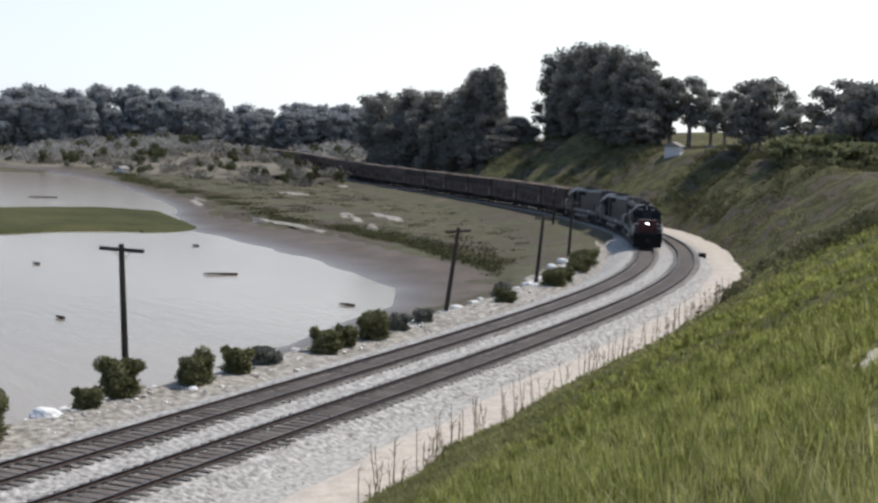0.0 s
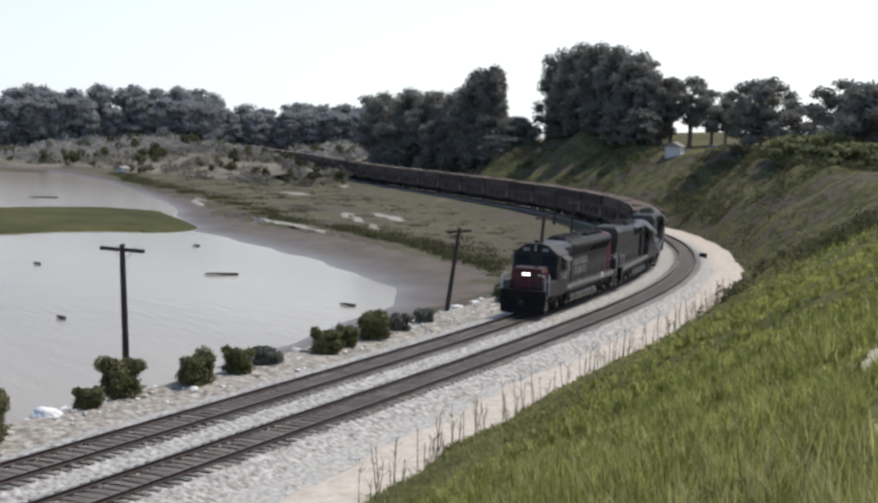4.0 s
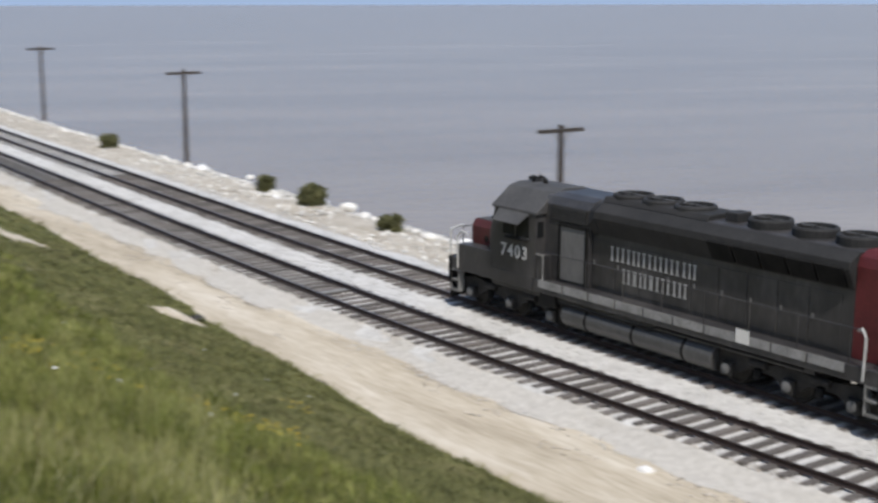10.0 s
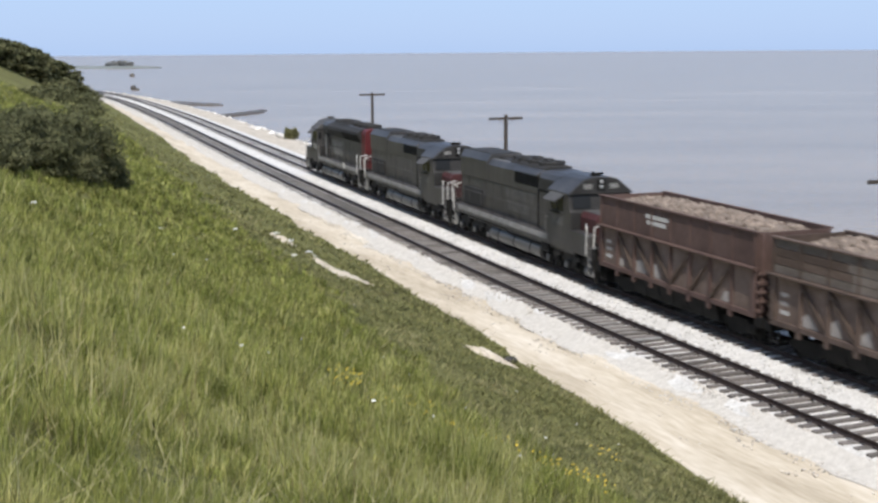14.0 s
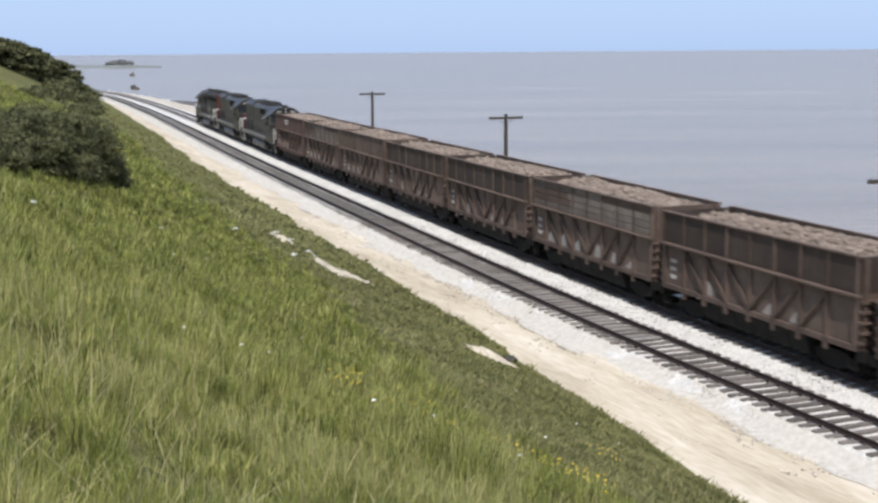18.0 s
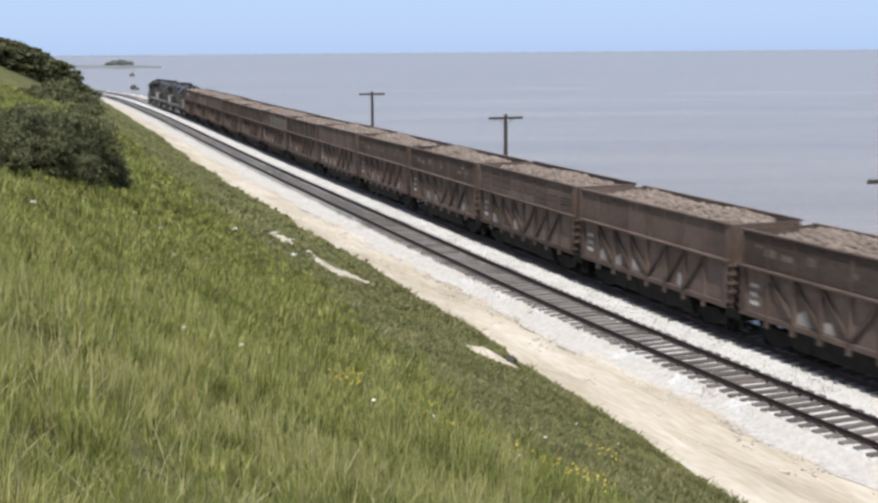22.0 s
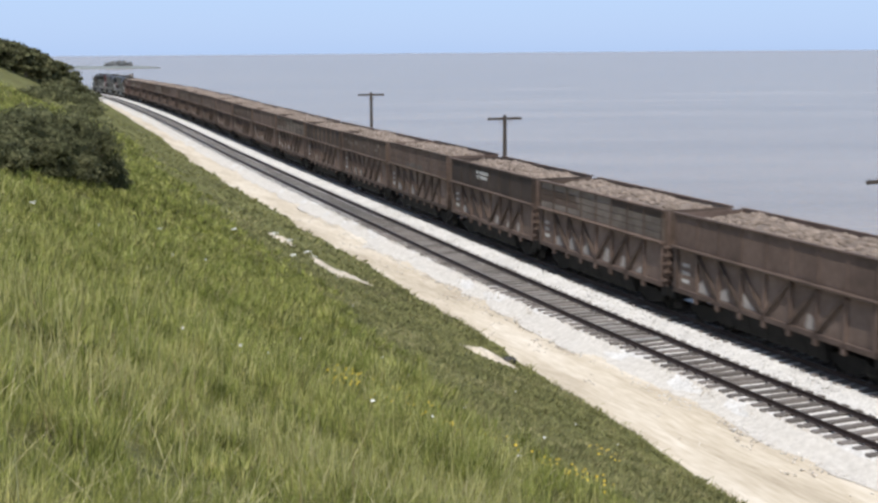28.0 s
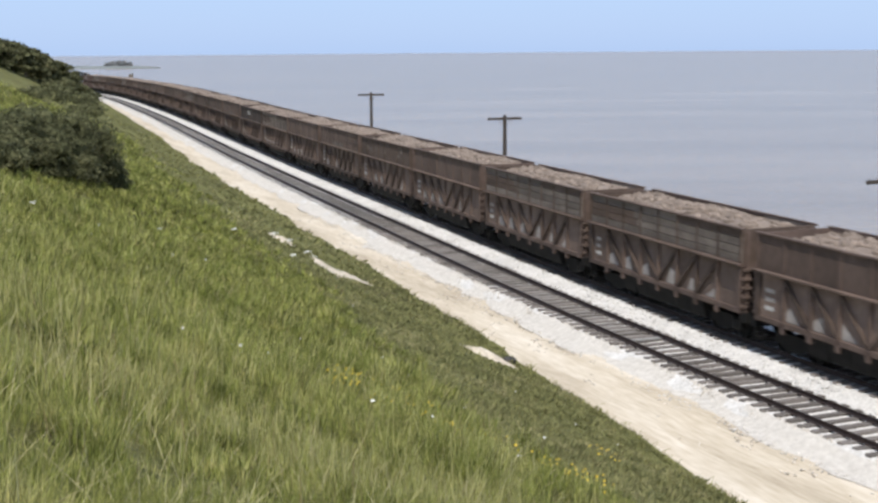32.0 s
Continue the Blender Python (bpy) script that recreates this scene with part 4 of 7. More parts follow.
        fl.add([(2.0, *a[0]), (2.0, *a[1]), (2.0, *a[2]), (2.0, *a[3]), (2.9, q * 0.97, 3.3), (2.6, q * 0.985, 4.1)], [(0, 4, 1), (1, 4, 5), (1, 5, 2), (2, 5, 3)])
        part("radiator_flare", fl, SOOT_SHADE, t, "flared radiator section, darkened for its shaded underside", bevel=0.02)
        for i in range(5):
            x = -7.9 + i * 1.0
            part("radiator_grille", Build().box(x, x + 0.9, -0.03, 0.03, 0.06, 0.66, Matrix.Translation((0, q * 1.02, 3.38)) @ Matrix.Rotation(-q * radians(29.5), 4, "X")), BLACK, t)
        for i in range(9):
            x = -7.7 + i * 1.12
            dr = part("hood_door", Build().box(x, x + 1.04, min(q * 0.98, q * 1.0), max(q * 0.98, q * 1.0), 1.75, 3.2), GREY, t, bevel=0.008)
            part("latch", Build().box(x + 0.92, x + 0.98, min(q * 1.0, q * 1.03), max(q * 1.0, q * 1.03), 2.4, 2.55), GREY_LIGHT, dr)
    # equipment cabinet behind the cab, with a pale inertial screen
    part("equipment_cabinet", Build().prism([(-1.12, 1.62), (1.12, 1.62), (1.12, 4.05), (0.95, 4.28), (0.6, 4.38), (-0.6, 4.38), (-0.95, 4.28), (-1.12, 4.05)], 2.35, 4.7), GREY, t, bevel=0.03)
    for q in (-1, 1):
        scr = part("air_screen", Build().box(2.5, 3.75, min(q * 1.12, q * 1.15), max(q * 1.12, q * 1.15), 1.72, 3.42), GREY_LIGHT if lead else GREY, t, "paler grey filter screen" if lead else "", bevel=0.01)
        part("screen_frame", Build().box(3.75, 3.83, min(q * 1.12, q * 1.19), max(q * 1.12, q * 1.19), 1.68, 3.5).box(2.42, 2.5, min(q * 1.12, q * 1.19), max(q * 1.12, q * 1.19), 1.68, 3.5).box(2.42, 3.83, min(q * 1.12, q * 1.19), max(q * 1.12, q * 1.19), 3.42, 3.52), BLACK, scr)
        part("intake_panel", Build().box(2.45, 4.3, min(q * 1.12, q * 1.16), max(q * 1.12, q * 1.16), 3.56, 4.02), SOOT_SHADE, t, "dark intake grille", bevel=0.015)
        for i in range(6):
            part("intake_slat", Build().box(2.5, 4.25, min(q * 1.16, q * 1.175), max(q * 1.16, q * 1.175), 3.6 + i * 0.068, 3.63 + i * 0.068), GREY, t)
        part("cab_rear_window", Build().box(4.58, 4.6, min(q * 1.2, q * 1.45), max(q * 1.2, q * 1.45), 2.95, 3.45), PANE, t)
    # roof: fans, dynamic brake blister, exhaust
    part("roof_hatch", Build().prism([(-0.75, 4.34), (0.75, 4.34), (0.62, 4.5), (-0.62, 4.5)], -2.4, 2.2), SOOT_SHADE, t, bevel=0.03)
    for x in (1.55, 0.2, -1.2, -4.2, -5.85, -7.4) if lead else (1.3, -0.1, -1.5):
        fan = part("roof_fan", Build().lathe([(0.66, 0), (0.66, 0.2), (0.62, 0.25), (0.54, 0.25), (0.5, 0.1), (0.1, 0.1), (0.1, 0.14), (0.02, 0.14)], Matrix.Translation((x, 0, 4.36 if lead else 4.44)), 24), SOOT_SHADE, t, "round black roof fan")
        for k in range(3):
            part("blade_guard", Build().box(-0.56, 0.56, -0.015, 0.015, 0.22, 0.245, Matrix.Translation((x, 0, 4.36 if lead else 4.44)) @ Matrix.Rotation(k * pi / 3, 4, "Z")), GREY_LIGHT if k == 0 else BLACK, fan)
    part("exhaust_vent", Build().box(-3.2, -2.7, -0.3, 0.3, 4.34, 4.62), SOOT_SHADE, t, bevel=0.03)
    # cab
    cab_side = [(4.6, 1.62), (7.12, 1.62), (7.12, 2.9), (7.02, 3.1), (6.84, 3.78), (4.6, 3.78)]
    part("cab", Build().prism(cab_side, -1.53, 1.53, "y"), GREY, t, bevel=0.03)
    part("cab_roof", Build().prism([(-1.58, 3.68), (1.58, 3.68), (1.56, 3.76), (0.82, 4.34), (0.42, 4.44), (-0.42, 4.44), (-0.82, 4.34), (-1.56, 3.76)], 4.52, 6.98), GREY_ROOF if lead else GREY, t, "worn grey cab roof", bevel=0.03)
    # Black sheets over the cab front carry its grime and its shade.
    part("cab_brow", Build().prism([(-1.5, 3.7), (1.5, 3.7), (0.8, 4.31), (0.4, 4.41), (-0.4, 4.41), (-0.8, 4.31)], 6.96, 7.0), SOOT_SHADE, t, "cab front painted black for grime and shade", bevel=0.01)
    part("cab_front", Build().add([(7.135, -1.5, 2.2), (7.135, 1.5, 2.2), (7.135, 1.5, 2.9), (7.035, 1.5, 3.1), (6.86, 1.5, 3.76), (6.86, -1.5, 3.76), (7.035, -1.5, 3.1), (7.135, -1.5, 2.9)],
                                  [(0, 1, 2, 7), (7, 2, 3, 6), (6, 3, 4, 5)]), SOOT_SHADE, t, "cab front painted black for grime and shade")
    for q in (-1, 1):
        w = part("side_window", Build().box(4.95, 6.35, min(q * 1.53, q * 1.545), max(q * 1.53, q * 1.545), 2.88, 3.56), PANE, t, "dark side window")
        part("window_frame", Build().box(5.6, 5.68, min(q * 1.54, q * 1.57), max(q * 1.54, q * 1.57), 2.88, 3.56).box(4.9, 6.4, min(q * 1.54, q * 1.58), max(q * 1.54, q * 1.58), 2.82, 2.88), GREY, w)
        part("armrest", Build().box(5.0, 6.1, min(q * 1.55, q * 1.68), max(q * 1.55, q * 1.68), 2.78, 2.83), BLACK, w)
        part("sunshade", Build().add([(4.9, q * 1.55, 3.66), (6.55, q * 1.55, 3.66), (6.35, q * 1.98, 3.34), (4.98, q * 1.98, 3.34), (4.9, q * 1.55, 3.7), (6.55, q * 1.55, 3.7), (6.35, q * 2.0, 3.37), (4.98, q * 2.0, 3.37)],
                                     [(0, 1, 2, 3), (4, 7, 6, 5), (0, 4, 5, 1), (3, 2, 6, 7), (1, 5, 6, 2), (0, 3, 7, 4)]), GREY_ROOF, t, "grey window awning, lightened as if lit")
        part("windshield", Build().add([(7.09, q * 0.5, 3.08), (7.09, q * 1.36, 3.08), (6.92, q * 1.34, 3.64), (6.9, q * 0.48, 3.7), (6.8, q * 0.5, 3.08), (6.8, q * 1.36, 3.08), (6.7, q * 1.34, 3.64), (6.68, q * 0.48, 3.7)],
                                       [(0, 1, 2, 3), (4, 7, 6, 5), (0, 4, 5, 1), (3, 2, 6, 7), (1, 5, 6, 2), (0, 3, 7, 4)]), PANE, t, "dark windshield")
        part("number_board", Build().box(6.72, 7.0, min(q * 0.42, q * 0.86), max(q * 0.42, q * 0.86), 3.92, 4.14), WHITE, t, "white number board")
    head = part("headlight", Build().box(6.7, 7.04, -0.2, 0.2, 3.84, 4.34), BLACK, t, bevel=0.03)
    for z in (4.02, 4.24):
        part("lens", Build().lathe([(0.085, 0), (0.085, 0.02), (0.03, 0.035)], Matrix.Translation((7.04, 0, z)) @ Matrix.Rotation(pi / 2, 4, "Y"), 14), SILVER, head)
    horn = part("air_horn", Build().box(6.35, 6.42, -0.26, 0.26, 4.43, 4.5), BLACK, t)
    for y in (-0.22, 0.0, 0.22):
        part("trumpet", Build().tube((6.3, y, 4.54), (6.72 - 0.5 * abs(y), y, 4.56), 0.022, 8, 0.07), BLACK, horn)
    part("beacon", Build().lathe([(0.09, 0), (0.09, 0.04), (0.07, 0.14), (0.02, 0.17)], Matrix.Translation((5.9, 0.1, 4.43)), 12), BLACK, t)
    # low nose
    nose = [(-1.05, 1.62), (1.05, 1.62), (1.05, 2.75), (0.9, 2.98), (-0.9, 2.98), (-1.05, 2.75)]
    part("nose", Build().prism(nose, 7.1, 8.85), RED_DULL if lead else RED_OLD, t, "dull scarlet low nose", bevel=0.06)
    part("nose_roof", Build().box(7.1, 8.72, -0.88, 0.88, 2.975, 2.995), GREY_ROOF, t, "grey nose top, lightened as if lit")
    part("sand_hatch", Build().lathe([(0.12, 0), (0.12, 0.05), (0.1, 0.08), (0.02, 0.08)], Matrix.Translation((8.3, 0.45, 2.99)), 12), BLACK, t)
    part("nose_door", Build().box(8.84, 8.875, 0.32, 0.92, 1.7, 2.7), RED_DULL if lead else RED_OLD, t, bevel=0.01)
    for q in (-1, 1):
        part("wiper", Build().path([(7.08, q * 0.9, 3.04), (7.02, q * 0.72, 3.4)], 0.012, 4), BLACK, t)
    light = part("nose_light", Build().box(8.8, 8.93, -0.3, 0.3, 2.42, 2.78), BLACK, t, bevel=0.02)
    for y in (-0.13, 0.13):
        part("lens", Build().lathe([(0.08, 0), (0.08, 0.02), (0.025, 0.035)], Matrix.Translation((8.93, y, 2.6)) @ Matrix.Rotation(pi / 2, 4, "Y"), 14), LAMP, light, "lit white headlamp")
    for q in (-1, 1):
        part("class_lamp", Build().lathe([(0.1, 0), (0.1, 0.06), (0.04, 0.08)], Matrix.Translation((7.9, q * 1.06, 2.4)) @ Matrix.Rotation(-q * pi / 2, 4, "X"), 12), BLACK, t)
    # ends: pilot, plow, coupler, steps, rails
    for e in (1, -1):
        part("pilot", Build().prism([(-1.51, 0.75), (-1.2, 0.35), (1.2, 0.35), (1.51, 0.75), (1.51, 1.64), (-1.51, 1.64)], e * 9.4, e * 9.6), BLACK, t, "grimy black pilot", bevel=0.02)
        if e == 1:
            part("snow_plow", Build().add([(9.56, -1.45, 0.16), (10.1, 0, 0.16), (9.56, 1.45, 0.16), (9.56, -1.45, 0.95), (9.8, 0, 0.95), (9.56, 1.45, 0.95), (9.5, 0, 0.5)],
                                          [(0, 1, 4, 3), (1, 2, 5, 4), (3, 4, 5), (0, 6, 1), (1, 6, 2), (3, 6, 0), (5, 2, 6), (4, 6, 3), (5, 6, 4)][:3] + [(0, 2, 1), (0, 3, 5, 2)]), BLACK, t, "black snow plow")
        part("coupler", Build().box(min(e * 9.5, e * 10.02), max(e * 9.5, e * 10.02), -0.14, 0.14, 0.72, 1.0), TRUCK, t, bevel=0.03)
        for q in (-1, 1):
            st = part("step_well", Build().box(min(e * 9.0, e * 9.5), max(e * 9.0, e * 9.5), min(q * 1.28, q * 1.5), max(q * 1.28, q * 1.5), 0.42, 0.48), GREY_LIGHT, t)
            for z in (0.8, 1.15):
                part("step", Build().box(min(e * 9.0, e * 9.5), max(e * 9.0, e * 9.5), min(q * 1.25, q * 1.5), max(q * 1.25, q * 1.5), z, z + 0.05), PALE_EDGE, st)
            for xx in (9.0, 9.5):
                part("side_sheet", Build().box(e * xx - 0.015, e * xx + 0.015, min(q * 1.25, q * 1.5), max(q * 1.25, q * 1.5), 0.42, 1.6), PALE_EDGE, st)
            part("grab_rail", Build().path([(e * 9.5, q * 1.46, 0.8), (e * 9.56, q * 1.46, 2.55), (e * 9.5, q * 0.95, 2.65)], 0.038), WHITE, t, "white-painted grab rail")
            part("grab_rail", Build().path([(e * 8.95, q * 1.56, 1.3), (e * 8.98, q * 1.56, 2.4), (e * 8.8, q * 1.5, 2.6), (e * 8.6, q * 1.4, 2.5)], 0.036), WHITE, t, "white-painted grab rail")
        for q in (-1, 1):
            part("end_rail", Build().path([(e * 9.5, q * 0.95, 1.62), (e * 9.5, q * 0.95, 2.6), (e * 9.5, q * 0.4, 2.6), (e * 9.5, q * 0.4, 1.62)], 0.02), GREY_ROOF, t)
        for y in (-0.5, 0.5):
            part("air_hose", Build().path([(e * 9.56, y, 0.95), (e * 9.72, y, 0.8), (e * 9.74, y, 0.45)], 0.03, 5), BLACK, t)
    for q in (-1, 1):
        hr = Build().path([(-8.9, q * 1.46, 2.55), (4.4, q * 1.46, 2.55)], 0.017, 5)
        h = part("handrail", hr, GREY, t)
        for i in range(8):
            x = -8.4 + i * 1.75
            part("stanchion", Build().tube((x, q * 1.46, 1.6), (x, q * 1.46, 2.55), 0.017, 5), GREY, h)
    # tank, air reservoirs, trucks
    half = [(1.0 + 0.46 * cos(a), 0.66 + 0.4 * sin(a)) for a in (radians(d) for d in range(75, -91, -15))]
    tank = half + [(-y, z) for y, z in reversed(half)]
    tk = part("fuel_tank", Build().prism(tank[::-1], -3.5, 3.3), TANK, t, "dusty dark grey rounded fuel tank", bevel=0.03)
    for x in (-2.3, -0.1, 2.1):
        part("tank_strap", Build().prism([(y * 1.012, 0.66 + (z - 0.66) * 1.03) for y, z in tank[::-1]], x - 0.05, x + 0.05), BLACK, tk)
    for q in (-1, 1):
        part("air_reservoir", Build().tube((-3.4, q * 1.22, 1.22), (1.0, q * 1.22, 1.22), 0.15, 12), BLACK, t)
        part("battery_box", Build().box(3.6, 4.4, min(q * 1.2, q * 1.48), max(q * 1.2, q * 1.48), 0.8, 1.22), BLACK, t, bevel=0.02)
    engine_truck(t, 6.25)
    engine_truck(t, -6.25)
    for q in (-1, 1):
        if lead:
            letters(t, "cab_number", "7403", 5.72, q * 1.545, 2.16, 0.58, WHITE, "white painted cab number", 1.22)
        else:
            name_bars(t, q * 1.54, 5.7, 2.25, 0.4, [0.22] * 4, GREY_LIGHT)
        y = q * 1.012
        name_bars(t, y, -0.45, 2.66, 0.44, [0.34, 0.42, 0.38, 0.38, 0.4, 0.36, 0.4, 0.4], LETTER if lead else GREY_LIGHT)
        name_bars(t, y, -0.55, 2.04, 0.44, [0.36, 0.4, 0.38, 0.2, 0.34, 0.2, 0.38], LETTER if lead else GREY_LIGHT)
    part("paper_tag", Build().box(-5.0, -4.5, 1.53, 1.55, 1.4, 1.78), HOUSE, t, "white tag on the walkway edge")
    return t


def car_truck(parent, x):
    fr = Build()
    for q in (-1, 1):
        y0, y1 = sorted((q * 0.95, q * 1.08))
        fr.prism([(x + a, z) for a, z in ((-1.1, 0.42), (-0.7, 0.38), (-0.35, 0.2), (0.35, 0.2), (0.7, 0.38), (1.1, 0.42), (1.1, 0.6), (0.55, 0.78), (-0.55, 0.78), (-1.1, 0.6))], y0, y1, "y")
    fr.box(x - 0.16, x + 0.16, -1.0, 1.0, 0.45, 0.8)
    t = part("truck", fr, BLACK, parent)
    for a in (-0.86, 0.86):
        wheelset(t, x + a, 0.42, BLACK)


def beet_car(label, body_mat, ext_mat, seed, patches=5, high=1.15, style="boards", worn=0.1, plates=0):
    """A drop-bottom gondola: truss-braced sides, raised extension (boards, or sheet with stakes) and a load of beets."""
    r = random.Random(seed)
    t = thing("beet_gondola", label, "freight car", "gondolas of the train")
    hl, mid_z = 5.75, 2.82
    part("underframe", Build().box(-hl, hl, -0.5, 0.5, 0.75, 1.05).prism([(-1.45, 1.1), (1.45, 1.1), (0.7, 0.62), (-0.7, 0.62)], -3.2, 3.2), BLACK, t, bevel=0.02)
    for q in (-1, 1):
        y0, y1 = sorted((q * 1.36, q * 1.42))
        side = part("side_sheet", Build().prism([(-hl, 1.15), (hl, 1.15), (hl, mid_z - 0.1), (-hl, mid_z - 0.1)], y0, y1, "y"), PANEL, t, "dusty braced side panel")
        o0, o1 = sorted((q * 1.42, q * 1.53))
        part("side_sill", Build().box(-hl, hl, o0, o1, 1.08, 1.26), body_mat, side, bevel=0.01)
        part("top_chord", Build().prism([(q * 1.4, mid_z - 0.12), (q * 1.66, mid_z - 0.06), (q * 1.66, mid_z + 0.02), (q * 1.4, mid_z + 0.04)], -hl - 0.05, hl + 0.05), body_mat, side, "projecting side rail", bevel=0.012)
        n = 8
        for i in range(n + 1):
            x = -hl + 0.12 + (2 * hl - 0.24) * i / n
            low = 0.86 if 0 < i < n else 1.2
            wide = 0.06 if 0 < i < n else 0.12
            part("side_post", Build().box(x - wide, x + wide, o0, o1, 1.2, mid_z - 0.1).box(x - 0.1, x + 0.1, o0, o1, low, 1.22), body_mat, side)
        for i in range(1, n - 1):
            xa = -hl + 0.12 + (2 * hl - 0.24) * i / n
            xb = -hl + 0.12 + (2 * hl - 0.24) * (i + 1) / n
            a, b = (xb, xa) if i < n // 2 else (xa, xb)
            zb, zt = 1.26, mid_z - 0.12
            part("diagonal_brace", Build().add([(a - 0.08, o0, zb), (a + 0.08, o0, zb), (b + 0.08, o0, zt), (b - 0.08, o0, zt), (a - 0.08, o1, zb), (a + 0.08, o1, zb), (b + 0.08, o1, zt), (b - 0.08, o1, zt)],
                                               [(0, 1, 2, 3), (4, 7, 6, 5), (0, 4, 5, 1), (2, 6, 7, 3), (1, 5, 6, 2), (0, 3, 7, 4)]), PLANK, side)
            if q > 0 and r.random() < patches / 8:
                k = 1 if b > a else -1
                w = abs(b - a) - 0.2
                tri = [(b - k * 0.1, 1.3), (b - k * (w * r.uniform(0.4, 0.8)), 1.3), (b - k * r.uniform(0.2, 0.5) * w, 1.3 + r.uniform(0.3, 0.62)), (b - k * 0.1, 1.3 + r.uniform(0.25, 0.55))]
                part("dust_patch", Build().prism(tri, q * 1.421, q * 1.426, "y"), CHALK, side, "pale caked dust in the panel")
        # raised extension above the side rail
        e0, e1 = sorted((q * 1.44, q * 1.5))
        z0 = mid_z + 0.04
        if style == "boards":
            for i in range(4):
                z = z0 + high / 4 * i
                cut = [-hl, -hl * 0.34 + r.uniform(-0.8, 0.8), hl * 0.34 + r.uniform(-0.8, 0.8), hl]
                for xa, xb in zip(cut, cut[1:]):
                    o = q * r.uniform(0, 0.014)
                    part("side_board", Build().box(xa + 0.008, xb - 0.008, e0 + o, e1 + o, z + 0.012, z + high / 4 - 0.012), BOARD_PALE if r.random() < worn else ext_mat, t)
        else:
            sheet = part("extension_sheet", Build().box(-hl, hl, e0, e1, z0, z0 + high), ext_mat, t, bevel=0.01)
            if worn and q > 0:
                for i in range(int(worn * 30)):
                    xa, wx = r.uniform(-hl + 0.4, hl - 1.2), r.uniform(0.25, 0.8)
                    za = z0 + r.uniform(0.2, 0.6) * high
                    part("worn_patch", Build().box(xa, xa + wx, q * 1.501, q * 1.505, za, za + r.uniform(0.1, 0.3)), BOARD_PALE, sheet, "pale worn patch")
        for i in range(9):
            x = -hl + 0.1 + (2 * hl - 0.2) * i / 8
            w0, w1 = sorted((q * 1.5, q * (1.57 if style == "stakes" else 1.54)))
            part("board_stake", Build().box(x - 0.045, x + 0.045, w0, w1, z0, z0 + high), PLANK if style == "stakes" else ext_mat, t)
        part("top_rail", Build().box(-hl - 0.03, hl + 0.03, min(q * 1.43, q * 1.58), max(q * 1.43, q * 1.58), z0 + high, z0 + high + 0.07), body_mat, t, bevel=0.01)
        for i in range(plates):
            part("lettering_bar", Build().box(0.2 + 0.15 * i, 1.9 - 0.1 * i, min(q * 1.502, q * 1.51), max(q * 1.502, q * 1.51), z0 + high * 0.62 - 0.24 * i, z0 + high * 0.62 - 0.24 * i + 0.16), WHITE, t, "white painted lettering bar")
        for i in range(3):
            part("stencil_bar", Build().box(4.75 + 0.15 * r.random(), 5.3, min(q * 1.423, q * 1.428), max(q * 1.423, q * 1.428), 1.5 + i * 0.3, 1.64 + i * 0.3), WHITE if i == 0 else CHALK, side, "white stencilled lettering bar")
    for e in (-1, 1):
        x0, x1 = sorted((e * (hl - 0.06), e * hl))
        en = part("end_sheet", Build().box(x0, x1, -1.4, 1.4, 1.05, mid_z + 0.04), body_mat, t)
        for z in (1.3, 1.62, 1.94, 2.26, 2.58):
            part("end_rib", Build().box(min(e * hl, e * (hl + 0.16)), max(e * hl, e * (hl + 0.16)), -1.5, 1.5, z, z + 0.08), body_mat, en)
        for y in (-1.3, 1.3):
            part("end_post", Build().box(min(e * hl, e * (hl + 0.1)), max(e * hl, e * (hl + 0.1)), y - 0.07, y + 0.07, 1.05, mid_z + high), body_mat, en)
        part("end_board", Build().box(x0, x1, -1.46, 1.46, mid_z + 0.04, mid_z + 0.06 + high), ext_mat, t)
        part("coupler", Build().box(min(e * hl, e * 6.2), max(e * hl, e * 6.2), -0.12, 0.12, 0.72, 0.98), BLACK, t)
        # Beam added in black to stand for the shade between cars.
        part("end_beam", Build().box(min(e * hl, e * (hl + 0.3)), max(e * hl, e * (hl + 0.3)), -1.45, 1.45, 0.78, 1.12), BLACK, t)
        part("foot_step", Build().path([(e * 5.7, 1.45, 1.1), (e * 5.7, 1.45, 0.5), (e * 5.3, 1.45, 0.5), (e * 5.3, 1.45, 1.1)], 0.03, 5), BLACK, t)
        car_truck(t, e * 4.1)
    # Doors made wide and low so the space beneath reads black.
    for i in range(6):
        x = -2.6 + i * 1.04
        part("hopper_door", Build().prism([(-1.43, 1.1), (1.43, 1.1), (1.2, 0.36), (-1.2, 0.36)], x - 0.5, x + 0.5), BLACK, t)
    # the load, level with the rim, lower towards the ends
    nx, ny = 47, 13
    gx, gy = np.meshgrid(np.linspace(-hl + 0.07, hl - 0.07, nx), np.linspace(-1.43, 1.43, ny), indexing="ij")
    rr = np.random.RandomState(seed)
    rim = mid_z + 0.04 + high
    heap = lambda x, y: rim - 0.42 + (0.2 + 0.24 * (1 - (y / 1.43) ** 2)) * np.clip((hl - np.abs(x + 0.25)) / 1.3, 0, 1) + 0.09 * fuzz(x, y, 0.9, seed % 9)
    lv = np.stack([gx, gy, heap(gx, gy) + rr.uniform(-0.05, 0.05, gx.shape)], -1).reshape(-1, 3)
    k = 620
    bx, by = rr.uniform(-hl + 0.15, hl - 0.15, k), rr.uniform(-1.36, 1.36, k)
